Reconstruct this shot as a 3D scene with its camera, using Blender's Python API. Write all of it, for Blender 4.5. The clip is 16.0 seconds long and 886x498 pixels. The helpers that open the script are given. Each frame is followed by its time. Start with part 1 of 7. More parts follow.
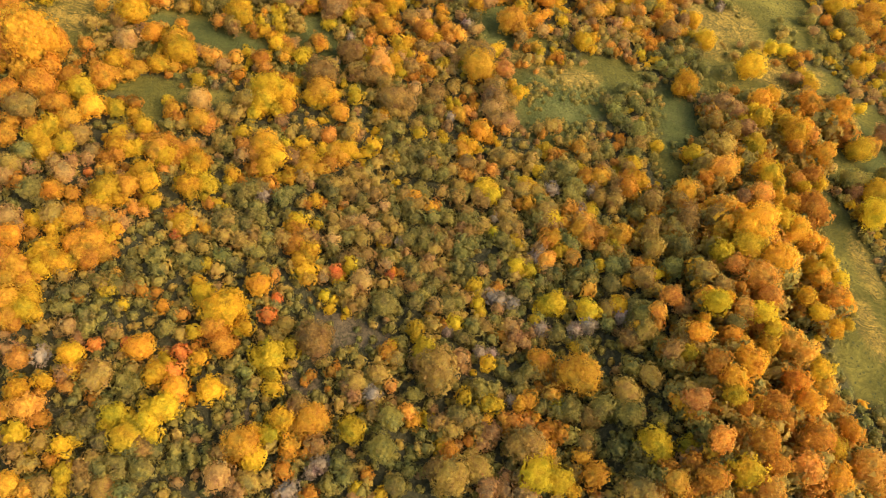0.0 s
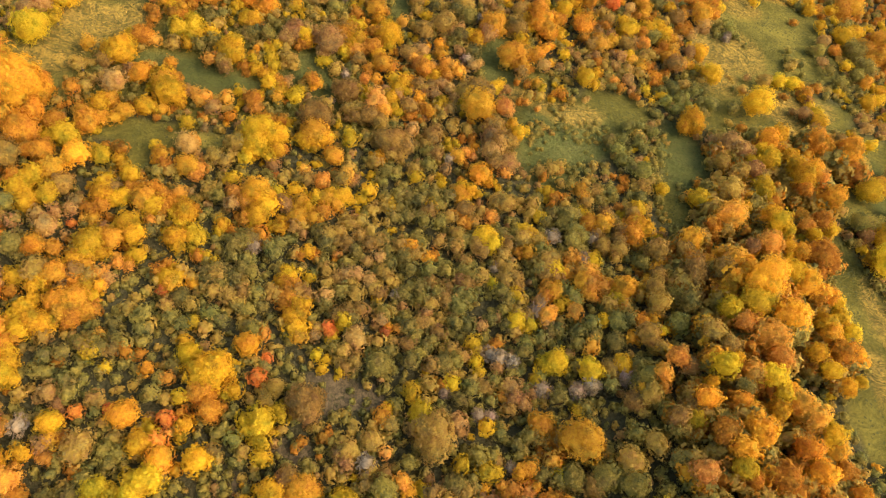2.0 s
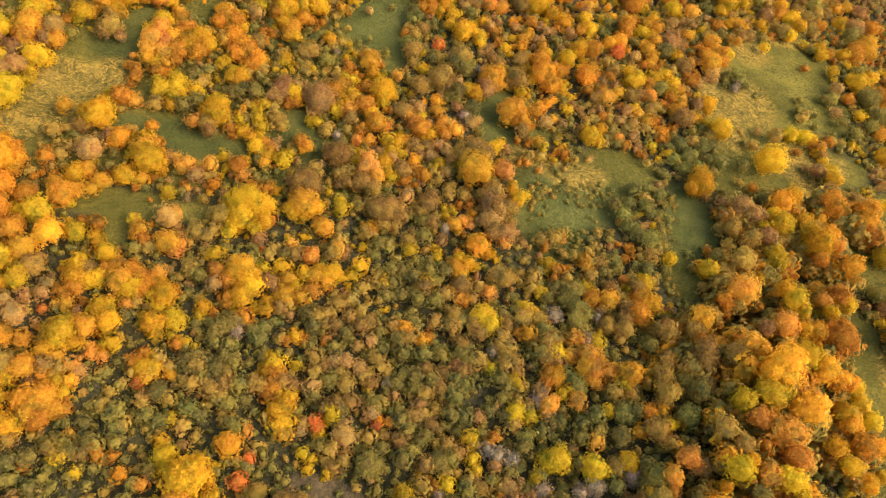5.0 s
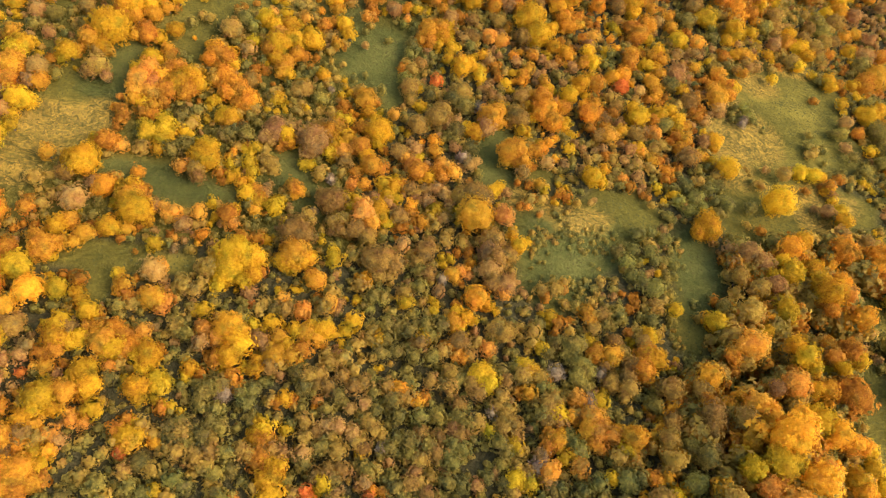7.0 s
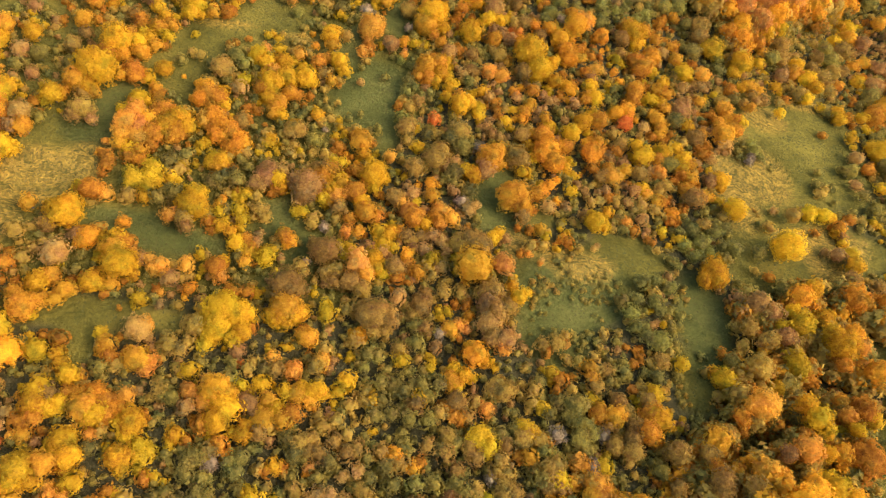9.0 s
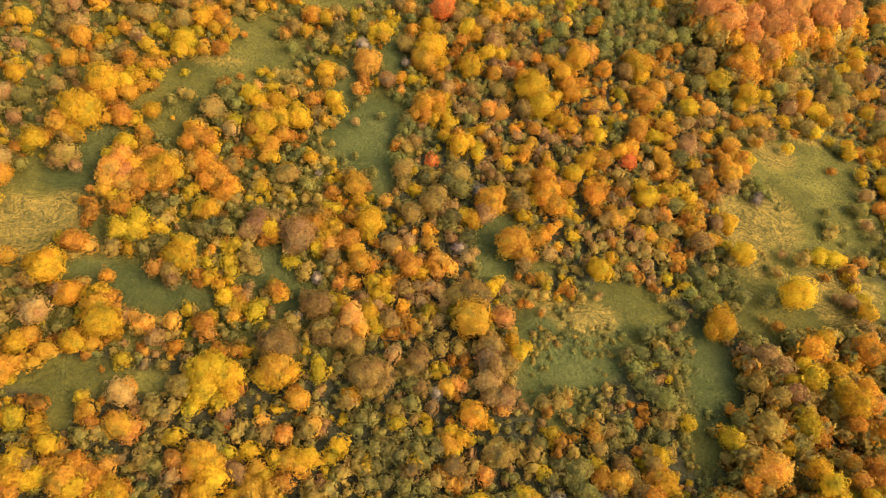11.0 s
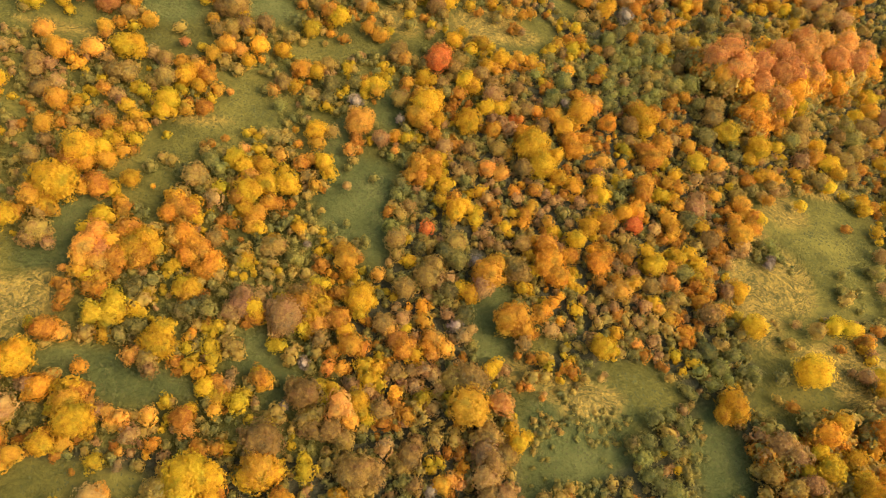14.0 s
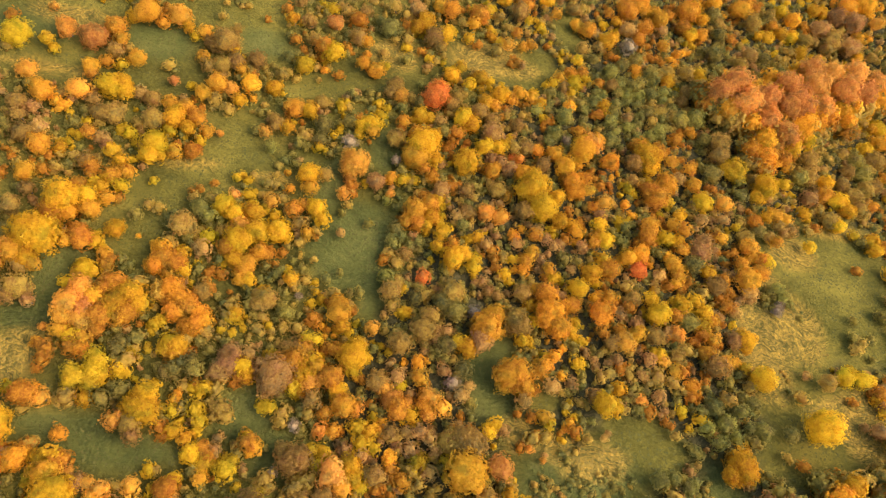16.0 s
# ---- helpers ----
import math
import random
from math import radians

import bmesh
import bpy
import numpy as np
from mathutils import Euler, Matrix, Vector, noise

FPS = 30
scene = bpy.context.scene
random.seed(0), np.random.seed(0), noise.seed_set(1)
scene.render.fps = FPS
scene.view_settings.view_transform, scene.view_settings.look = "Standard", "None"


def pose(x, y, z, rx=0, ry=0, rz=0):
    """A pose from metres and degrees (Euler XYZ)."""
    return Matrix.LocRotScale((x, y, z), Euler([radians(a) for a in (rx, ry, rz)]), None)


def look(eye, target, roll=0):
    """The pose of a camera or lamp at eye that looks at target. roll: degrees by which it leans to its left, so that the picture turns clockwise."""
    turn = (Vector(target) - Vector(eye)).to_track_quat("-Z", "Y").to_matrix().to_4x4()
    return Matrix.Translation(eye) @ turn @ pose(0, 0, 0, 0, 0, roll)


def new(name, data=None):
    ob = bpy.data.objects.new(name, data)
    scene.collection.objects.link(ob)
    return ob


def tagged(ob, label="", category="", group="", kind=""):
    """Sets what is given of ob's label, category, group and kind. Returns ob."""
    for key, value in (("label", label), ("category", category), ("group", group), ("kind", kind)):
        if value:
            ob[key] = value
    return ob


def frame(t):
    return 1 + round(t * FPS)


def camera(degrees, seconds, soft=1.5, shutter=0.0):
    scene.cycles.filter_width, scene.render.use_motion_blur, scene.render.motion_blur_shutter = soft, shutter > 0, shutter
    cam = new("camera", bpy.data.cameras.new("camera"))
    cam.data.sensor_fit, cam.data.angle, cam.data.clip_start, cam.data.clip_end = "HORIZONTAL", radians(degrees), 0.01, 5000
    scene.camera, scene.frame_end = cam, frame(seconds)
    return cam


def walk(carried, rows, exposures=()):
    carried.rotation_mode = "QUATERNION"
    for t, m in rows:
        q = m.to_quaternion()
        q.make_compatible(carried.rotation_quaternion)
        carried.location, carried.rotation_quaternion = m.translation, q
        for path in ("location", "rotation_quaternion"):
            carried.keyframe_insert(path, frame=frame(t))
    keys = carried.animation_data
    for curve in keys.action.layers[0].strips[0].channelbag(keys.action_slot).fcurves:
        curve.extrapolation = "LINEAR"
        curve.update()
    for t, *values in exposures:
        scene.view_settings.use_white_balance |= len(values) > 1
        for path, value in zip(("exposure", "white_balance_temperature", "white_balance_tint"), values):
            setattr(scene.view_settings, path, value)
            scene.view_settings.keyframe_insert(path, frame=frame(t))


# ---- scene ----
cam = camera(66.0, 16.0, soft=1.2)
METRES, EYE, TILT = 88.0, 110.0, -63.0
DEEP = 0.925  # share of the way along the view
ROWS = [
    (0.0, 0.0, 0.0, 0.0, -0.0, -0.0, -0.0),
    (0.5, 0.0013, 0.0148, 0.0273, -0.0, 0.01, -0.03),
    (1.0, 0.0027, 0.0297, 0.0549, 0.0, 0.0, -0.06),
    (1.5, 0.004, 0.0447, 0.0825, 0.01, -0.01, -0.09),
    (2.0, 0.0055, 0.0596, 0.1097, 0.01, -0.0, -0.12),
    (2.5, 0.007, 0.0747, 0.1368, 0.0, 0.01, -0.15),
    (3.0, 0.0082, 0.0896, 0.1642, -0.01, 0.02, -0.18),
    (3.5, 0.0098, 0.1046, 0.1918, -0.0, 0.02, -0.21),
    (4.0, 0.0114, 0.1196, 0.219, 0.0, 0.03, -0.23),
    (6.5, 0.018, 0.1949, 0.3566, 0.01, 0.02, -0.39),
    (7.0, 0.0197, 0.2101, 0.3841, 0.02, 0.01, -0.41),
    (7.5, 0.0208, 0.2252, 0.4117, 0.01, 0.0, -0.43),
    (8.0, 0.0224, 0.2402, 0.4386, 0.03, 0.02, -0.45),
    (8.5, 0.0239, 0.2555, 0.466, 0.03, 0.03, -0.47),
    (9.0, 0.0254, 0.2706, 0.4933, 0.05, 0.04, -0.48),
    (11.5, 0.0325, 0.3463, 0.6306, 0.08, 0.02, -0.56),
    (12.0, 0.0341, 0.3614, 0.6578, 0.08, 0.03, -0.57),
    (12.5, 0.0354, 0.3766, 0.685, 0.08, 0.04, -0.59),
    (13.0, 0.0369, 0.3918, 0.712, 0.09, 0.05, -0.6),
    (13.5, 0.0385, 0.407, 0.7391, 0.1, 0.07, -0.6),
    (14.0, 0.0398, 0.4223, 0.7661, 0.11, 0.09, -0.6),
    (14.5, 0.0415, 0.4373, 0.7931, 0.12, 0.11, -0.61),
    (15.0, 0.0429, 0.4524, 0.8202, 0.12, 0.12, -0.62),
    (15.5, 0.0447, 0.4675, 0.8474, 0.14, 0.13, -0.62),
    (16.0, 0.0463, 0.4826, 0.8746, 0.16, 0.14, -0.64),
]
walk(cam, [(t, pose(0, 0, EYE, TILT) @ pose(METRES * x, METRES * DEEP * y, METRES * z, 90 + pitch, roll, yaw)) for t, x, y, z, yaw, pitch, roll in ROWS],
     [(0.0, 2.01, 6190, 20), (16.0, 2.01, 6190, 20)])


# ---- lie of the land ----
SLOPE = [-9.59, -16.39, -7.6, 2.36, -5.28, 1.34, -2.88, -2.2, 0.37, 1.06]


def ground_z(x, y):
    """Height of the hillside, smooth, for numbers or arrays."""
    u = np.clip(x, -100, 125) / 100
    v = (np.clip(y, 10, 230) - 110) / 100
    terms = (1, u, v, u * u, u * v, v * v, u ** 3, u * u * v, u * v * v, v ** 3)
    bank = 6.0 * np.exp(-((x - 42) / 16) ** 2) / (1 + np.exp(np.clip((y - 62) / 8, -50, 50)))  # swell under the tall row
    return sum(c * q for c, q in zip(SLOPE, terms)) + bank


# ---- sky and sun ----
SUN_AZ, SUN_EL = 105.0, 38.0  # degrees clockwise from +y, and above the horizon
world = bpy.data.worlds.new("sky")
scene.world = world
world.use_nodes = True
wn = world.node_tree
sky = wn.nodes.new("ShaderNodeTexSky")
sky.sky_type, sky.sun_disc = "NISHITA", False
sky.sun_elevation, sky.sun_rotation = radians(SUN_EL), radians(SUN_AZ)
sky.dust_density = 4.0
wn.links.new(sky.outputs[0], wn.nodes["Background"].inputs[0])
wn.nodes["Background"].inputs[1].default_value = 0.15
sun = new("sun", bpy.data.lights.new("sun", "SUN"))
sun.data.energy, sun.data.angle, sun.data.color = 0.36, radians(18), (1.0, 0.76, 0.46)
a, e = radians(SUN_AZ), radians(SUN_EL)
sun.matrix_world = look((0, 0, 0), (-math.sin(a) * math.cos(e), -math.cos(a) * math.cos(e), -math.sin(e)))


# ---- plan of the open ground: ellipses (x, y, half width, half length) ----
CLEARINGS = []
CLEARINGS += [(-82.8, 186.7, 11.9, 6.1), (-73.8, 197.3, 8.6, 4.1), (-59.5, 180.9, 11.9, 2.9), (-79.2, 180.8, 10.9, 2.3), (-51.9, 187.4, 4.5, 5.3), (-53.6, 196.9, 5.6, 4.2), (-46.3, 203, 7.1, 3.4), (-38.7, 167.9, 6.1, 5.6), (-46.3, 161.7, 7.2, 3.5), (-22.4, 161.2, 4.7, 6.9), (-12.7, 152.9, 6.9, 6.6), (-34.6, 208.6, 4.3, 3.5), (-15.3, 190.1, 12, 1.7), (-13, 194, 9.5, 1.7), (-34.4, 196.3, 3.3, 3.7), (-9.9, 144.1, 3.5, 10.6), (-15.4, 147.3, 6.2, 8.9), (12.8, 124.2, 4.5, 9.4), (-19, 161.7, 3.1, 7), (89.1, 153.5, 16.1, 12.6), (92.2, 142.3, 14.4, 11.6), (79.1, 135.7, 8.1, 6.7), (73.6, 130.1, 7.8, 7), (69.7, 120.9, 4.5, 5.8)]
CLEARINGS += [(85.1, 119.6, 10.6, 7.1), (73.2, 109.7, 10.6, 4.8), (-65.7, 184.9, 9.4, 2.1), (-82.2, 192.4, 8.6, 4.2), (-58.2, 194, 6.6, 5.4), (-82.7, 182.9, 6.2, 2), (-75.4, 181.7, 6.8, 1.7), (-55.9, 187.7, 6.1, 5.2), (-51.6, 154.8, 6.5, 3.8), (-54, 147.5, 6.4, 5.4), (-63.4, 138, 5.1, 4.9), (-65.5, 129.6, 5.6, 4.6), (-46.7, 158.2, 8.3, 2.1), (-35.7, 169.8, 6.8, 4.3), (-39.6, 173.6, 5, 3.2), (-37.7, 198.1, 5, 4), (-27.2, 186.1, 8.5, 1.9), (-17.7, 189.6, 5.3, 2), (-9, 172.7, 3.2, 5.5), (-8.1, 201.1, 6.3, 5), (12.2, 203.7, 7.9, 6.3), (22.8, 204.1, 8, 7.6), (26.9, 201.2, 5.8, 5.7), (36.3, 219, 4.1, 7.5)]
CLEARINGS += [(-65.6, 120.9, 5, 5.3), (-60.7, 119.4, 2.4, 4.7), (-56.1, 110, 7.3, 2.5), (-48.3, 104.7, 8.2, 2.9), (-39.2, 104.6, 5, 2.9), (-29.4, 113.4, 4.9, 4.3), (-23.5, 106.7, 4.2, 4.1), (25.5, 107.7, 10, 5.4), (39.3, 110.3, 8.2, 6.1), (17.2, 112.8, 2.5, 3.6), (22.3, 119.9, 3.2, 3), (68.6, 134.8, 4.4, 7.8), (86.1, 157.7, 8.8, 6.4), (73.5, 136.5, 5.3, 4), (102.6, 152.3, 6.2, 14.5), (-48.5, 106.6, 11.3, 3.3), (-57.2, 90.7, 13.8, 2.9), (-57.7, 85.3, 2.7, 3.9), (-78.5, 106.4, 6.3, 4.1), (-75.6, 98.3, 2.4, 2.4), (23.7, 98.8, 7.2, 11.4), (30.1, 104.1, 10.2, 8.3), (39.6, 109.2, 7.8, 5), (54, 96.6, 5, 11.9)]
CLEARINGS += [(49, 85.1, 3.4, 6.6), (89, 118.6, 13.3, 6.3), (84.4, 57.8, 4.8, 14.6), (84.3, 71.4, 3.6, 7.8), (79, 37.8, 5.2, 7.6), (78.1, 113.4, 14.3, 3), (91.9, 91.9, 5.2, 9.4), (101.6, 90.6, 4.1, 13.3), (105.9, 104.4, 5.7, 7.3), (-72.3, 119.4, 9.9, 5.8), (-68.8, 128.5, 8.9, 3.4), (-66.2, 135, 3.1, 4.3), (-72.7, 122.2, 10.8, 5.2), (-74.4, 112.5, 9.2, 3.1), (-77.9, 107.3, 6.5, 2.7)]
DRY = []
DRY += [(-65.8, 121.4, 5.1, 4.8), (12.2, 203.7, 7.9, 6.3), (-75.9, 196.7, 8.6, 3.1), (-76.4, 181.8, 9.5, 1.4), (-47.7, 163.5, 7.3, 1.3), (-31.2, 161.3, 4.7, 2.2), (16.5, 206.5, 5.8, 5.7), (-8.1, 201.1, 6.3, 5.3), (67.9, 134.7, 4.1, 8.6), (83.8, 157.4, 6.4, 4.8), (75.5, 144.7, 4.9, 6.3), (26.7, 109.8, 6.4, 3), (29.4, 106.4, 5.3, 1.9), (83.6, 118.9, 9.2, 4.7), (86.4, 113.5, 5.3, 4.5), (17.2, 112.8, 2.7, 4), (97.9, 165.8, 9.4, 2.8), (19.2, 202.4, 8.6, 3.7), (33.8, 108.6, 3.7, 2.2), (-79.6, 182.2, 6.9, 1.4), (-78.5, 106.4, 6.3, 4.1), (68.9, 131.9, 6.6, 11.8), (78.3, 137.4, 6.9, 8.9), (89.4, 119.7, 10, 5.5)]
DRY += [(82.3, 46.2, 2.6, 7.5), (31.2, 107.9, 5.5, 3.8), (86.8, 60.7, 2.2, 8.6), (-72.3, 119.4, 9.9, 5.1), (-74.7, 117.6, 7.4, 3.8), (-75, 119.2, 9.4, 3.8), (-74.4, 112.5, 9.2, 2.6)]
LUSH = []
LUSH += [(-21.4, 151.8, 3.4, 5.2), (-12.7, 152.9, 5.7, 5.3), (-9.9, 144.1, 3.5, 10.6), (-15.4, 147.3, 6.2, 8.9), (12.8, 124.2, 4.5, 9.4), (-19, 161.7, 3.1, 7), (-65.5, 129.6, 5.6, 4.6), (-63.4, 138, 5.1, 4.9), (-29, 113.4, 4.9, 4.3), (-23.5, 106.7, 4.2, 4.1), (-9, 172.7, 3.2, 5.5), (-56.1, 110, 7.3, 2.5), (-58.2, 194, 6.6, 5.4), (-37.7, 198.1, 5, 4), (-82.2, 192.4, 8.6, 4.2), (23.6, 98, 6.8, 10.8), (30.1, 97.9, 8, 7.9), (28.3, 105.7, 9.6, 5.5), (13, 120.3, 4.3, 7.9), (54, 96.6, 5, 11.9), (101.6, 90.6, 4.1, 13.3), (-48.5, 106.6, 9.3, 2.6)]
BRACKEN = []
BRACKEN += [(-17.2, 40.5, 4, 3.6), (-13.1, 40.5, 4.4, 2.3), (-19.1, 42.5, 4.4, 1.7), (-23.6, 31.1, 3.3, 2.5), (-30.9, 25.7, 3.8, 1.8)]
ROUGH = []
ROUGH += [(23.6, 98, 6.8, 10.8), (30.1, 97.9, 8, 7.9), (28.3, 105.7, 9.6, 5.5), (52, 96.8, 4.8, 9.2), (49.1, 85.6, 3.9, 7.1), (27.1, 98.7, 7.9, 7.7), (32, 91.6, 5.6, 6.1), (77.5, 144.5, 4.5, 5.5), (70.5, 124.5, 3, 4)]


# ---- materials ----
def material(name):
    m = bpy.data.materials.new(name)
    m.use_nodes = True
    return m, m.node_tree.nodes, m.node_tree.links


def add_node(nodes, kind, **values):
    n = nodes.new(kind)
    for k, v in values.items():
        n.inputs[k].default_value = v
    return n


def maths(nodes, links, op, a, b):
    n = nodes.new("ShaderNodeMath")
    n.operation = op
    for i, v in enumerate((a, b)):
        if isinstance(v, (int, float)):
            n.inputs[i].default_value = v
        else:
            links.new(v, n.inputs[i])
    return n.outputs[0]


def ramp(nodes, links, fac, stops):
    n = nodes.new("ShaderNodeValToRGB")
    while len(n.color_ramp.elements) < len(stops):
        n.color_ramp.elements.new(0.5)
    for el, (p, c) in zip(n.color_ramp.elements, stops):
        el.position, el.color = p, (*c, 1)
    links.new(fac, n.inputs[0])
    return n.outputs[0]


def leaf_material(name, dark, mid, light, glow=0.62):
    """Leaves: three tones mixed by clump, by leaf and by tree, with shade between clumps painted into the tone; thin
    enough to let light through.
    """
    m, nodes, links = material(name)
    geo, info = nodes.new("ShaderNodeNewGeometry"), nodes.new("ShaderNodeObjectInfo")
    big = add_node(nodes, "ShaderNodeTexNoise", Scale=0.55, Detail=2.0)
    links.new(geo.outputs["Position"], big.inputs["Vector"])
    # finer noise: darkens the colour like shaded crevices between leaf clumps, and drives the bump
    clump_shade = add_node(nodes, "ShaderNodeTexNoise", Scale=1.9, Detail=3.0, Roughness=0.62)
    links.new(geo.outputs["Position"], clump_shade.inputs["Vector"])
    f = maths(nodes, links, "ADD", maths(nodes, links, "MULTIPLY", big.outputs["Fac"], 0.8), maths(nodes, links, "MULTIPLY", clump_shade.outputs["Fac"], 2.0))
    f = maths(nodes, links, "ADD", f, maths(nodes, links, "MULTIPLY", geo.outputs["Random Per Island"], 0.24))
    f = maths(nodes, links, "ADD", f, maths(nodes, links, "MULTIPLY", info.outputs["Random"], 0.4))
    f = maths(nodes, links, "SUBTRACT", f, 1.21)
    col = ramp(nodes, links, f, [(0.05, dark), (0.45, mid), (0.9, light)])
    # boughs that have rusted and boughs that have not turned yet
    late = add_node(nodes, "ShaderNodeTexNoise", Scale=0.42, Detail=1.5)
    shift = nodes.new("ShaderNodeVectorMath")
    shift.inputs[1].default_value = (37.0, 11.0, 5.0)
    links.new(geo.outputs["Position"], shift.inputs[0])
    links.new(shift.outputs[0], late.inputs["Vector"])
    unturned = nodes.new("ShaderNodeMix")
    unturned.data_type, unturned.blend_type = "RGBA", "MULTIPLY"
    unturned.inputs[0].default_value = 1.0
    links.new(col, unturned.inputs[6])
    links.new(ramp(nodes, links, late.outputs["Fac"], [(0.3, (0.95, 0.85, 1.1)), (0.42, (1, 0.98, 1)), (0.54, (1, 1, 1)), (0.69, (0.64, 0.74, 1.0))]), unturned.inputs[7])
    # each tree a little apart in hue and depth of colour
    own = nodes.new("ShaderNodeHueSaturation")
    links.new(maths(nodes, links, "ADD", maths(nodes, links, "MULTIPLY", info.outputs["Random"], 0.014), 0.492), own.inputs["Hue"])
    links.new(maths(nodes, links, "ADD", maths(nodes, links, "MULTIPLY", maths(nodes, links, "FRACT", maths(nodes, links, "MULTIPLY", info.outputs["Random"], 7.31), 0), 0.26), 0.86), own.inputs["Value"])
    links.new(unturned.outputs[2], own.inputs["Color"])
    col = own.outputs[0]
    bsdf = nodes["Principled BSDF"]
    bsdf.inputs["Roughness"].default_value = 0.75
    bsdf.inputs["Specular IOR Level"].default_value = 0.08
    links.new(col, bsdf.inputs["Base Color"])
    bump = nodes.new("ShaderNodeBump")
    bump.inputs["Strength"].default_value = 0.75
    bump.inputs["Distance"].default_value = 0.4
    links.new(clump_shade.outputs["Fac"], bump.inputs["Height"])
    links.new(bump.outputs[0], bsdf.inputs["Normal"])
    thin = nodes.new("ShaderNodeBsdfTranslucent")
    links.new(col, thin.inputs["Color"])
    mix = nodes.new("ShaderNodeMixShader")
    mix.inputs[0].default_value = glow
    links.new(bsdf.outputs[0], mix.inputs[1])
    links.new(thin.outputs[0], mix.inputs[2])
    links.new(mix.outputs[0], nodes["Material Output"].inputs["Surface"])
    return m


LEAVES = {
    "y": leaf_material("golden leaves", (0.4, 0.21, 0.0106), (0.596, 0.353, 0.0128), (0.721, 0.476, 0.016)),
    "o": leaf_material("amber leaves", (0.373, 0.17, 0.0169), (0.553, 0.277, 0.0197), (0.681, 0.388, 0.0244)),
    "h": leaf_material("ochre leaves", (0.242, 0.148, 0.0332), (0.363, 0.224, 0.0389), (0.484, 0.316, 0.0447)),
    "k": leaf_material("golden copper leaves", (0.47, 0.22, 0.0159), (0.66, 0.328, 0.0195), (0.79, 0.459, 0.0228)),
    "c": leaf_material("salmon copper leaves", (0.452, 0.204, 0.0391), (0.615, 0.294, 0.0501), (0.73, 0.406, 0.0608)),
    "b": leaf_material("russet leaves", (0.292, 0.161, 0.0448), (0.437, 0.253, 0.0576), (0.564, 0.349, 0.0726)),
    "g": leaf_material("olive leaves", (0.145, 0.122, 0.0267), (0.248, 0.198, 0.0345), (0.395, 0.297, 0.0445)),
    "d": leaf_material("deep green leaves", (0.145, 0.136, 0.0305), (0.232, 0.21, 0.0386), (0.363, 0.307, 0.0475)),
    "l": leaf_material("lemon leaves", (0.365, 0.251, 0.0121), (0.555, 0.381, 0.0145), (0.721, 0.511, 0.0175)),
    "s": leaf_material("bare twigs", (0.174, 0.121, 0.0507), (0.242, 0.169, 0.0711), (0.308, 0.216, 0.0944), 0.2),
    "p": leaf_material("dusty copper leaves", (0.466, 0.225, 0.0289), (0.65, 0.33, 0.0355), (0.773, 0.445, 0.0418)),
    "r": leaf_material("scarlet leaves", (0.459, 0.133, 0.0238), (0.667, 0.221, 0.0304), (0.771, 0.343, 0.0407)),
}


def bark_material():
    m, nodes, links = material("bark")
    geo = nodes.new("ShaderNodeNewGeometry")
    n = add_node(nodes, "ShaderNodeTexNoise", Scale=6.0, Detail=4.0)
    links.new(geo.outputs["Position"], n.inputs["Vector"])
    links.new(ramp(nodes, links, n.outputs["Fac"], [(0.3, (0.05, 0.038, 0.028)), (0.7, (0.16, 0.125, 0.09))]), nodes["Principled BSDF"].inputs["Base Color"])
    nodes["Principled BSDF"].inputs["Roughness"].default_value = 0.9
    return m


